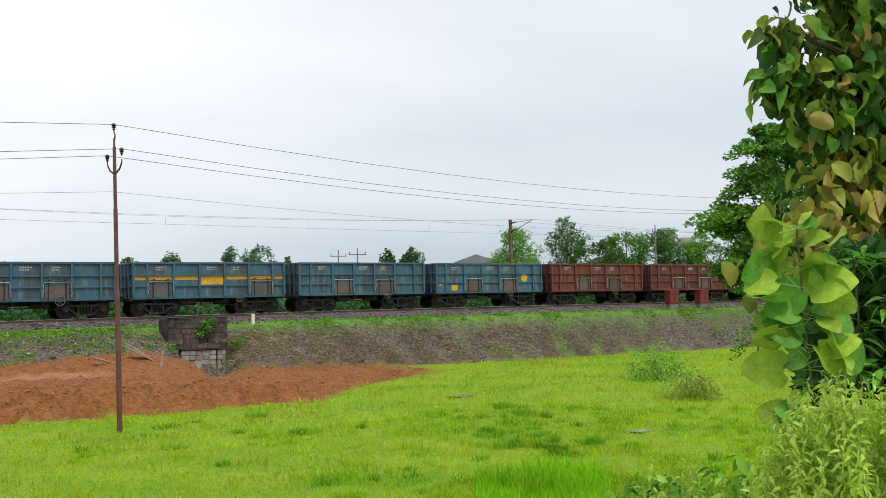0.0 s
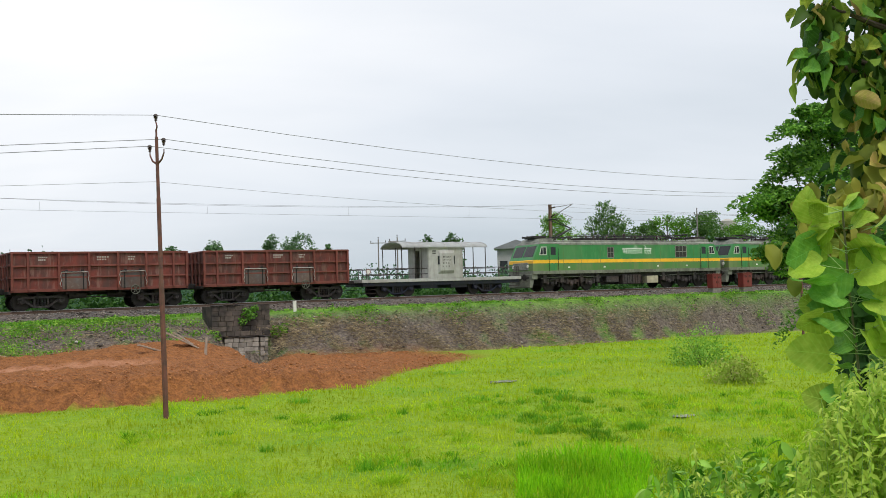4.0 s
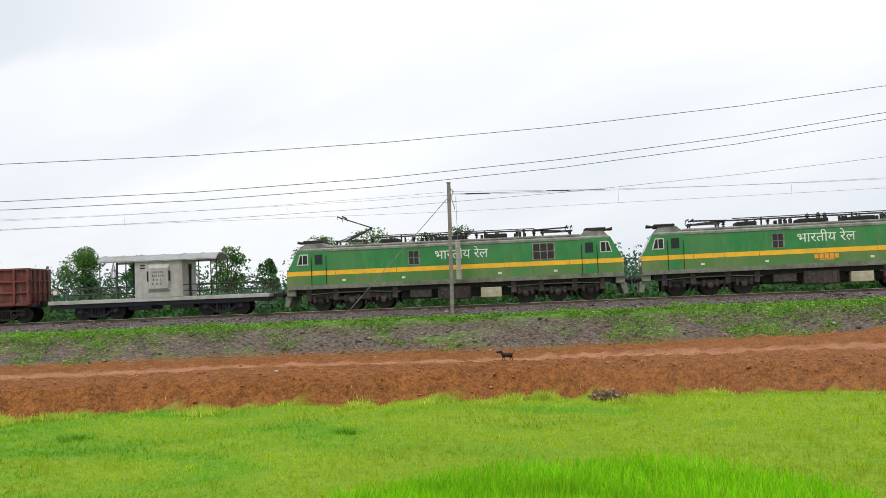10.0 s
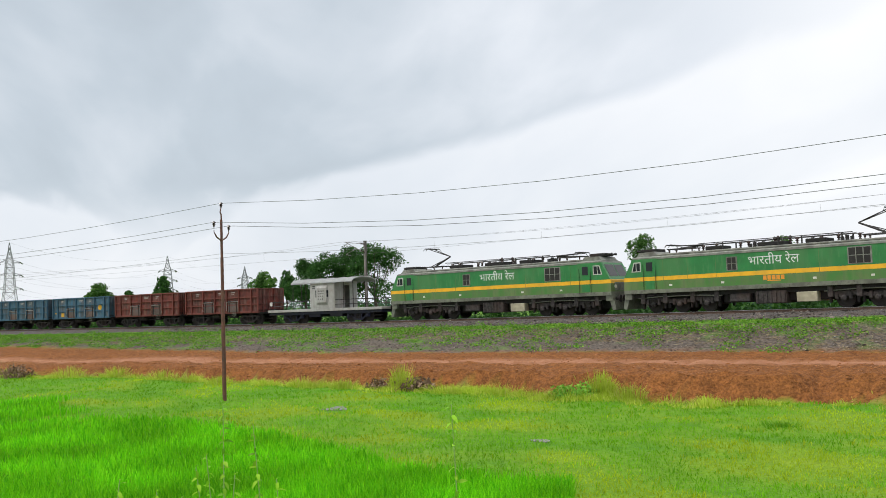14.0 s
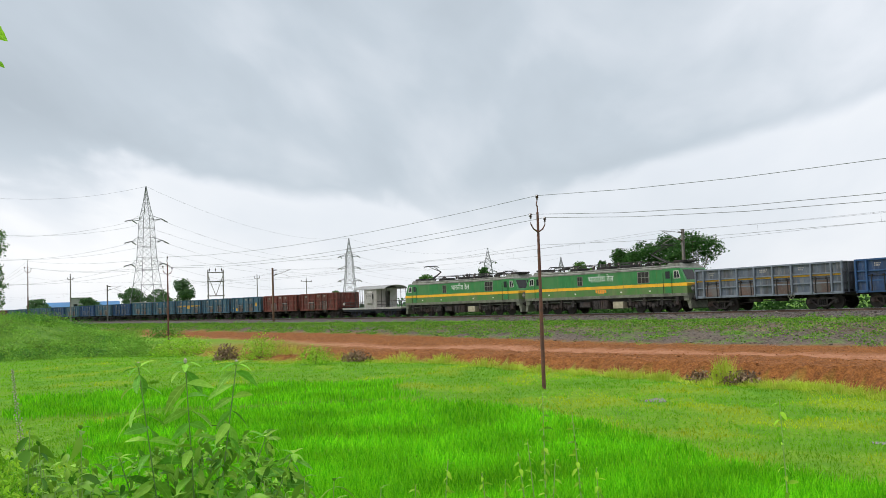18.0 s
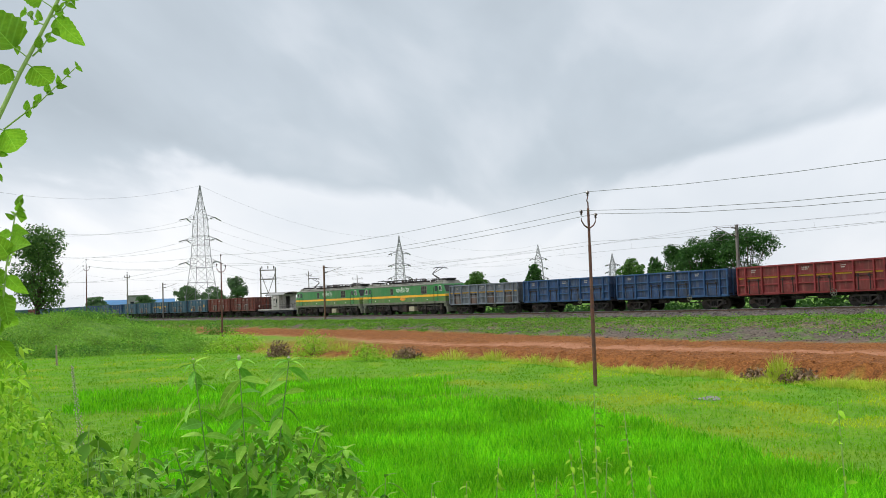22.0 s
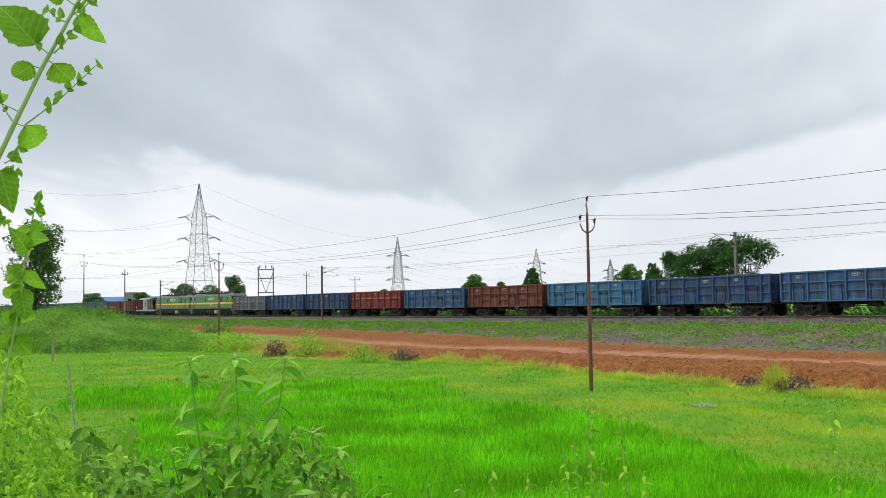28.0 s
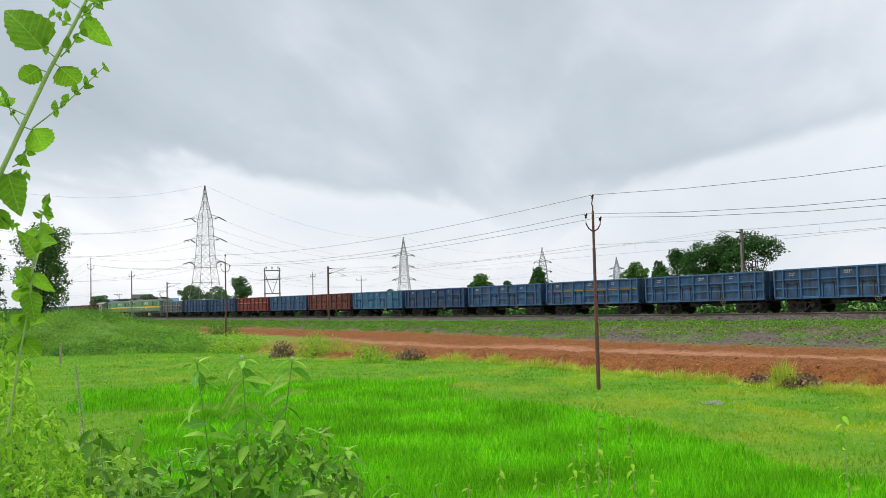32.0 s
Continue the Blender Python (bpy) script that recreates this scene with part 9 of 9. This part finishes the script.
def lance_shrub():
    """Dense dark shrub with long narrow leaves in whorls."""
    rng = random.Random(21)
    r = 7.6
    foot = sight(32.5, r)
    t = empty("dark_shrub", Matrix.Translation(foot), "dense dark shrub with long narrow leaves", "shrub")
    lances = [leaf_mesh("leaf", 0.20, 0.05, m, "lance", 0.25, d) for m in (N_DEEP, N_WEED_D) for d in (0.3, 0.6)]
    bm = bmesh.new()
    tips = []
    for k in range(34):
        az, el = rng.uniform(29.6, 34.5), rng.uniform(-5.5, 3.2)
        c = Vector((*place(az, r + rng.uniform(-0.4, 0.6)), 3.8 + r * math.tan(radians(el)))) - foot
        rod(bm, (rng.uniform(-0.1, 0.1), rng.uniform(-0.1, 0.1), 0), c, 0.02, 0.008, 5)
        tips.append(c)
    part("woody_base", bm, M_BARK, t)
    for c in tips:
        for k in range(11):
            a = 2 * math.pi * k / 11 + rng.uniform(-0.2, 0.2)
            set_leaf(t, lances[rng.randrange(4)], c + Vector((0, 0, rng.uniform(-0.08, 0.05))), a, rng.uniform(-0.5, 0.6), rng.uniform(-0.4, 0.4), rng.uniform(0.8, 1.3))
    # inside of the shrub: dark leaves put in for the deep shadow there
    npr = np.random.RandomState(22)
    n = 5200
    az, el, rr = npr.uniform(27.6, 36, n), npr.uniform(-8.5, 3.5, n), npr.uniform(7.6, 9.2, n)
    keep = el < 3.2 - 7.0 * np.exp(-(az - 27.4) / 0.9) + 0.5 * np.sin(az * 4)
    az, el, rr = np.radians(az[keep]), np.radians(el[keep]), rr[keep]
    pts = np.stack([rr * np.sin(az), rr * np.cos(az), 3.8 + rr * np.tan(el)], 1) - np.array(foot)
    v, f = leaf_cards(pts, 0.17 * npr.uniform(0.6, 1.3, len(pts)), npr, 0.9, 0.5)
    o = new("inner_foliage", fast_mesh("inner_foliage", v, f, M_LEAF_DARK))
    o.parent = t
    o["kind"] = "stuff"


lance_shrub()
FEW = (-1, 0, 1)
WEED_LEAVES = [leaf_mesh("leaf", 0.14, 0.055, m, "oval", 0.3, d, steps=6, across=FEW) for m in (N_WEED, N_WEED, N_WEED_D) for d in (0.3, 0.7)]
WEED_TALL = [leaf_mesh("leaf", ln, ln * 0.33, m, "oval", 0.3, d) for m in (N_WEED, N_WEED_L, N_WEED_D) for ln, d in ((0.155, 0.25), (0.13, 0.6))]
WEED_SMALL = [leaf_mesh("leaf", 0.07, 0.03, m, "oval", 0.25, d, steps=5, across=FEW) for m in (N_WEED, N_WEED_D) for d in (0.3, 0.7)]
PALE_SMALL = [leaf_mesh("leaf", 0.10, 0.034, near_mat("pale_weed_leaf", (0.28, 0.40, 0.09), (0.22, 0.34, 0.07), 0.4), "lance", 0.25, d, steps=5, across=FEW) for d in (0.3, 0.7)]


M_WEED_NEAR = leaf_mat("near_weed_leaves", (0.05, 0.20, 0.014), (0.34, 0.60, 0.07), None, 0.42, 0.25, 6)


def weed(foot, stalks, meshes, seed, label, gap=0.09, size=1.0, group="", name="weed", joined=None, thin=0.006, start=0.25, pitch=(-1.0, 0.5), roll=0.9):
    """Leafy weed: stalks given by their tips, each with crossed pairs of leaves, small ones at the top.
    joined: a material for weeds whose leaves are too small to pick apart; they become one mesh."""
    rng = random.Random(seed)
    w = empty(name, Matrix.Translation(foot), label, "weed", group)
    sets = []
    for tip in stalks:
        tip = Vector(tip) - foot
        root = Vector((rng.uniform(-0.06, 0.06), rng.uniform(-0.06, 0.06), -0.05))
        if joined:
            root += Vector((tip.x, tip.y, 0)) * 0.7
        bend = root.lerp(tip, 0.5) + Vector((rng.uniform(-0.04, 0.04), rng.uniform(-0.04, 0.04), 0.03))
        bm = bmesh.new()
        rod(bm, root, bend, thin * 1.3, thin, 6)
        rod(bm, bend, tip, thin, thin * 0.6, 6)
        st = part("stalk", bm, M_STALK if joined else M_WEED_STEM, w)
        if not joined and len(w.children) < 4:
            bm = bmesh.new()
            lathe(bm, [(0.002, 0.0), (0.007, 0.008), (0.008, 0.017), (0.002, 0.026)], "Z", tip, 7)
            part("bud", bm, M_BUD, st, "dull lilac flower bud")
        n = max(3, int((tip - root).length / gap))
        for k in range(n):
            u = start + (1 - start) * (k + 0.5) / n
            p = root.lerp(bend, u * 2) if u < 0.5 else bend.lerp(tip, u * 2 - 1)
            a = (k % 2) * math.pi / 2 + rng.uniform(-0.5, 0.5)
            for q in (0, math.pi):
                if rng.random() < 0.10:
                    continue
                sets.append((st, meshes[rng.randrange(len(meshes))], p, a + q, rng.uniform(*pitch), rng.uniform(-roll, roll), size * rng.uniform(0.75, 1.2) * (1.15 - (0.40 if joined else 0.22) * u)))
        for k in range(2 if joined else 6):
            sets.append((st, meshes[k % len(meshes)], tip, k * (1.57 if joined else 1.05) + 0.4, rng.uniform(0.5, 1.15) if joined else rng.uniform(-0.15, 0.7), 0, size * rng.uniform(0.3, 0.45) * (1 if joined else 1.4)))
    if not joined:
        for s in sets:
            set_leaf(*s)
        return w
    joined_leaves("foliage", w, [q[1:] for q in sets], joined)
    return w


def spot(az, el, r):
    return Vector((*place(az, r), 3.8 + r * math.tan(radians(el))))


# the large weed before the rice plots
R = 4.2
weed(sight(-114.0, R), [spot(a, e, R + k * 0.03) for k, (a, e) in enumerate(((-116.3, -3.2), (-113.7, -3.1), (-110.8, -3.3), (-117.4, -8.2), (-109.2, -7.6), (-107.6, -8.6), (-115.0, -8.0), (-118.4, -9.8), (-113.0, -8.6), (-110.6, -9.4), (-116.2, -9.8), (-111.8, -8.0), (-108.8, -10.2), (-114.4, -10.4)))],
     WEED_TALL, 1, "tall leafy green weed in front of the rice plots", 0.064, 1.0, thin=0.0038, start=0.10, pitch=(-0.75, 0.25), roll=1.0)
# lower weeds round it and to its side
for k, (az, el, n, sp) in enumerate(((-121.0, -7.0, 12, 1.6), (-123.4, -7.6, 14, 1.6), (-125.5, -5.6, 14, 1.6), (-118.8, -10.0, 12, 1.8), (-105.8, -10.8, 5, 1.2), (-103.0, -11.3, 4, 1.0), (-127.5, -6.6, 12, 1.6), (-115.5, -10.8, 12, 2.0), (-111.0, -10.8, 12, 2.0), (-122.0, -10.5, 12, 2.0), (-108.0, -11.2, 6, 1.0))):
    rng = random.Random(80 + k)
    r = 3.4 + 0.2 * (k % 3)
    weed(sight(az, r), [spot(az + rng.uniform(-sp, sp), el + rng.uniform(-3.0, 0.8), r + rng.uniform(-0.2, 0.2)) for _ in range(n)], WEED_LEAVES[:4] + WEED_SMALL, 90 + k, "green weeds growing on the roadside bank", 0.045, 0.8, "roadside weeds", joined=M_WEED_NEAR, thin=0.003, start=0.1)


def thicket(az0, az1, tops, r, n, meshes, size, material, seed, label, name="weed_thicket", deep=6.0, spread=0.35):
    """A mass of low weeds between two bearings; tops: (bearing, rise) pairs of its uneven upper edge."""
    rng = random.Random(seed)
    sets = []
    for k in range(n):
        az = rng.uniform(az0, az1)
        top = float(np.interp(az, [t[0] for t in tops], [t[1] for t in tops])) + 0.7 * math.sin(az * 5.1 + seed) + 0.4 * math.sin(az * 13.0)
        el = top - deep * rng.random() ** 1.5
        p = spot(az, el, r + rng.uniform(-spread, spread))
        sets.append((meshes[rng.randrange(len(meshes))], p, rng.uniform(0, 6.28), rng.uniform(-1.0, 0.4), rng.uniform(-0.8, 0.8), size * rng.uniform(0.6, 1.25)))
    o = joined_leaves(name, None, sets, material)
    return tagged(o, label, "weeds", kind="stuff")


thicket(-124.5, -106.5, ((-124.5, -7.5), (-121, -8.2), (-118, -9.5), (-116, -8.6), (-113, -7.2), (-110, -7.6), (-108, -9.0), (-106.5, -11.5)), 4.5, 1900, WEED_LEAVES, 0.42, M_WEED_NEAR, 5, "mass of leafy green weeds on the roadside bank", deep=8)
thicket(-131, -121.5, ((-131, -3.0), (-127.5, -3.2), (-125.8, -4.4), (-124.0, -6.4), (-122.6, -8.6), (-121.5, -10.5)), 3.0, 5200, WEED_LEAVES, 0.17, M_WEED_PALE, 6, "mass of pale fresh weeds close to the camera", deep=9)
thicket(-131, -124.6, ((-131, 0.5), (-127.6, 0.2), (-126.4, -0.8), (-125.4, -2.5), (-124.6, -6.0)), 2.0, 900, WEED_LEAVES, 0.15, M_WEED_PALE, 7, "pale fresh weeds very close to the camera", deep=12, spread=0.15)
# thin seeding stalks that stand up into the view
for k, (az, e0, r) in enumerate(((-92.6, -5.6, 5.5), (-93.6, -8.4, 5.2), (-90.9, -6.8, 5.4), (-98.4, -9.4, 5.0), (-96.4, -10.2, 5.0), (-95.0, -10.6, 5.0), (-79.1, -6.1, 4.6), (-100.4, -10.8, 4.8), (-92.0, -9.6, 5.0), (-94.2, -9.0, 5.0), (-89.6, -10.0, 5.0))):
    weed(sight(az + 0.3, r), [spot(az, e0, r)], WEED_SMALL, 120 + k, "thin seeding weed stalk on the roadside bank", 0.05, 0.8, "seeding stalks", "weed_stalk", joined=M_WEED_PALE, thin=0.004)
# weeds and pale shoots below the trees
for k, (az, el, r, n) in enumerate(((27.4, -5.0, 4.6, 12), (29.0, -4.0, 4.6, 14), (30.6, -4.6, 4.6, 14), (32.2, -5.0, 4.8, 14), (28.0, -7.4, 4.4, 14), (29.8, -7.2, 4.4, 16), (31.6, -7.6, 4.4, 14), (26.2, -8.8, 4.4, 10), (24.6, -10.0, 5.0, 8), (22.6, -9.3, 6.0, 6), (20.4, -9.0, 6.0, 6), (18.6, -10.3, 5.6, 5), (26.6, -10.6, 4.6, 12))):
    n = max(4, n * 2 // 3)
    rng = random.Random(160 + k)
    weed(sight(az, r), [spot(az + rng.uniform(-1.3, 1.3), el + rng.uniform(-2.6, 0.6), r + rng.uniform(-0.3, 0.3)) for _ in range(n)], PALE_SMALL, 170 + k, "pale green weeds below the roadside trees", 0.032, 0.62, "weeds below the trees", joined=M_WEED_SOFT, thin=0.0018)
thicket(25.0, 35.0, ((25, -10.5), (26.5, -8.0), (28, -6.2), (30, -5.6), (32, -6.0), (35, -6.0)), 4.8, 6200, PALE_SMALL, 0.50, M_WEED_SOFT, 15, "mass of pale narrow-leaved weeds below the roadside trees", deep=9)
thicket(16.0, 29.0, ((16, -12.2), (19, -11.0), (22, -10.4), (25, -9.6), (29, -9.0)), 6.5, 800, WEED_SMALL + PALE_SMALL, 1.5, M_WEED_NEAR, 16, "low mixed weeds at the edge of the field", deep=5)


def seed_spike(foot, tip, seed):
    """A stalk that ends in a spike of small pale seed heads."""
    rng = random.Random(seed)
    w = empty("seed_spike", Matrix.Translation(foot), "thin weed stalk ending in a spike of pale seed heads", "weed", "seed spikes")
    top = tip - foot
    bm = bmesh.new()
    tube(bm, [(0, 0, -0.05), top * 0.5 + Vector((0.01, 0.01, 0)), top], 0.0028, 0.0014, 5)
    part("stalk", bm, M_WEED_STEM, w)
    bm = bmesh.new()
    for k in range(90):
        u = 0.80 + 0.20 * k / 90
        a = k * 2.4
        p = top * u + Vector((math.cos(a), math.sin(a), 0.3)) * rng.uniform(0.006, 0.014) * (1.15 - (u - 0.80) * 4)
        bmesh.ops.create_icosphere(bm, subdivisions=1, radius=rng.uniform(0.0022, 0.0036), matrix=Matrix.Translation(p))
    part("seed_heads", bm, M_BUD, w, "spike of pale lilac-white seed heads")["kind"] = "stuff"


for k, (a0, a1, e1, r) in enumerate(((-120.6, -122.91, -2.92, 3.6), (-123.8, -124.4, -6.4, 3.3))):
    seed_spike(sight(a0, r), spot(a1, e1, r), 300 + k)


def near_branch():
    """Leafy shoots close to the camera: a slanting stem with side twigs and large toothed leaves on stalks, and an upright one below."""
    rng = random.Random(33)
    forms = [leaf_mesh("leaf", 1.0, w, N_BRANCH, "heart", f, d, 0.035, 0.05, 15) for w, f, d in ((0.68, 0.30, 0.14), (0.80, 0.45, 0.25), (0.58, 0.25, 0.40))]

    def leaf(parent, base, tip, turn):
        """One leaf from its foot to its tip, its face turned about its own length."""
        along = tip - base
        x = along.normalized()
        out = Vector((-base.x, -base.y, 0)).normalized()                 # towards the camera, which the leaf faces
        y = out.cross(x).normalized()
        m = Matrix((x, y, x.cross(y))).transposed().to_4x4()
        o = new("leaf", forms[rng.randrange(3)])
        o.parent = parent
        o.matrix_basis = Matrix.Translation(base) @ m @ Matrix.Rotation(turn, 4, "X") @ Matrix.Scale(along.length, 4)

    def shoot(label, r, way, thick, big, twigs):
        b = empty("leafy_branch", Matrix.Identity(4), label, "branch", "shoots near the camera")
        stem = [spot(a, e, r) for a, e in way]
        bm = bmesh.new()
        tube(bm, stem, thick, thick * 0.5, 8)
        part("stem", bm, M_STALK, b)
        for a0, e0, a1, e1 in big:
            foot, tip = spot(a0, e0, r), spot(a1, e1, r * rng.uniform(0.97, 1.03))
            near = min(((stem[i].lerp(stem[i + 1], k / 8)) for i in range(len(stem) - 1) for k in range(9)), key=lambda p: (p - foot).length)
            bm = bmesh.new()
            rod(bm, near, foot.lerp(tip, 0.04), 0.0012, 0.0009, 5)
            stalk = part("leaf_stalk", bm, M_STALK, b)
            leaf(stalk, foot, tip, rng.uniform(-0.6, 0.6))
        for a0, e0, a1, e1, n in twigs:
            p0, p1 = spot(a0, e0, r), spot(a1, e1, r * rng.uniform(0.98, 1.02))
            bm = bmesh.new()
            tube(bm, [p0, p0.lerp(p1, 0.5) - Vector((0, 0, 0.006)), p1], 0.0015, 0.0007, 6)
            tw = part("twig", bm, M_STALK, b)
            for k in range(n):
                q = p0.lerp(p1, 0.30 + 0.70 * k / (n - 1))
                for side in (-1, 1):
                    d = (p1 - p0).normalized() * rng.uniform(0.3, 0.9) + Vector((0, 0, side * rng.uniform(0.5, 1.0))) + Vector((rng.uniform(-0.3, 0.3), rng.uniform(-0.3, 0.3), 0))
                    leaf(tw, q, q + d.normalized() * rng.uniform(0.009, 0.024) * (1 - 0.4 * k / n), rng.uniform(-0.9, 0.9))
        return b

    # the slanting shoot: leaves from foot to tip, as bearing and rise
    first = shoot("fresh green leafy shoot hanging close to the camera", 1.75,
                  ((-129.6, 1.4), (-128.57, 3.9), (-127.54, 6.43), (-126.64, 8.52), (-125.62, 10.92), (-124.54, 13.35), (-123.44, 15.51), (-122.34, 17.73), (-121.66, 19.29)), 0.0052,
                  ((-124.83, 14.64, -126.83, 16.89), (-122.65, 16.37, -121.28, 14.89), (-125.01, 13.56, -126.37, 12.4), (-123.92, 13.7, -122.75, 12.53), (-125.35, 10.2, -124.5, 8.75),
                   (-126.6, 7.7, -126.0, 5.4), (-123.38, 17.28, -124.7, 17.8), (-126.65, 11.32, -127.36, 12.48), (-127.2, 5.76, -126.6, 4.4), (-127.48, 6.68, -128.59, 7.25), (-122.3, 18.0, -121.2, 17.6), (-128.2, 4.6, -127.2, 2.6), (-128.9, 3.0, -127.9, 1.0)),
                  ((-125.39, 10.22, -121.56, 13.85, 6), (-123.89, 14.26, -122.77, 15.81, 3), (-126.02, 10.43, -126.94, 12.21, 4), (-126.36, 8.1, -125.62, 8.9, 4), (-126.64, 7.63, -125.79, 7.72, 3),
                   (-123.08, 16.3, -121.61, 17.67, 5), (-127.2, 5.45, -126.24, 4.84, 4), (-124.63, 14.51, -124.86, 15.4, 3), (-123.3, 16.0, -124.2, 16.6, 3)))
    second = shoot("pale green shoot standing up close to the camera", 1.55, ((-126.6, -6.5), (-126.0, -2.31), (-125.55, 0.15), (-125.32, 2.65), (-125.06, 4.22), (-124.83, 5.67)), 0.0020,
                   ((-125.21, 3.28, -125.7, 4.3), (-125.15, 3.91, -124.19, 4.0), (-125.06, 4.54, -126.01, 4.3), (-124.98, 4.79, -124.22, 4.5), (-124.92, 5.32, -125.35, 5.63), (-124.86, 5.48, -124.28, 5.68),
                    (-125.32, 2.34, -126.57, 1.5), (-125.26, 2.18, -124.34, 0.9), (-125.49, 1.4, -126.29, 0.44), (-125.49, 1.09, -125.21, -0.52), (-125.66, -0.15, -126.44, -0.95), (-125.61, 0.16, -124.88, -1.31), (-125.8, -1.2, -126.8, -2.2), (-125.8, -1.4, -124.9, -2.6)),
                   ((-124.83, 5.5, -124.6, 6.3, 3), (-125.3, 2.8, -125.0, 3.4, 2), (-125.4, 1.6, -125.9, 2.0, 2)))
    return first, second


BRANCHES = near_branch()


# ---- sleepers: the nearest as pieces of the track, the rest joined ----
def sleeper_bm():
    bm = bmesh.new()
    prism(bm, [(-0.13, -0.36), (0.13, -0.36), (0.10, -0.15), (-0.10, -0.15)], -1.37, 1.37)
    for v in bm.verts:
        if abs(v.co.y) < 0.3 and v.co.z > -0.2:
            v.co.z -= 0.03
    return bm


def sleepers():
    first = part("sleeper", sleeper_bm(), M_SLEEPER, TRACK)
    first.matrix_basis = line_pose(-70)
    for k in range(1, 230):
        share("sleeper", first, TRACK, line_pose(-70 + 0.62 * k))
    bm = bmesh.new()
    for s in list(np.arange(-328, -70.5, 0.62)) + list(np.arange(-70 + 0.62 * 230, 265, 0.62)):
        m = line_pose(s)
        box(bm, -0.12, 0.12, -1.37, 1.37, -0.36, -0.15, 0, m)
    rest = part("sleepers_beyond", bm, M_SLEEPER, TRACK, "concrete sleepers further along the track")
    rest["kind"] = "stuff"


sleepers()


def motions():
    """The train runs along its line; the dog wanders on the earth shelf; near shoots turn about the camera to fit its
    view.
    """
    for ob, s in UNITS:
        walk(ob, [(t, line_pose(s + train_at(t))) for t in range(0, 33)])
    way = ((0, -33.4), (7, -34.7), (8, -34.85), (9, -34.85), (10, -35.05), (10.5, -35.3), (11, -35.75), (11.5, -36.25), (12, -36.7), (14, -38.3), (20, -41.5), (32, -44))
    rows = []
    for t, az in way:
        p = sight(az, 38.6)
        rows.append((t, Matrix.Translation(p) @ Matrix.Rotation(radians(35), 4, "Z")))
    walk(DOG, rows)
    for k, leg in enumerate(DOG_LEGS):
        steps = []
        for i in range(0, 65):
            t = i * 0.5
            swing = (18 if 10 <= t <= 26 else 4) * (1 if (i + k + k // 2) % 2 else -1)
            steps.append((t, Matrix.Translation(leg.location) @ Matrix.Rotation(radians(swing), 4, "Y")))
        walk(leg, steps)
    for shoot in BRANCHES:
        walk(shoot, [(t, Matrix.Rotation(radians(a), 4, "Z")) for t, a in ((0, 2.0), (17.5, 2.0), (19, 1.7), (20, 1.4), (21, 1.2), (23, 0.5), (24, 0.1), (25, 0.0), (26, -0.1), (29, -0.15), (30, -0.2), (32, -0.2))])


motions()
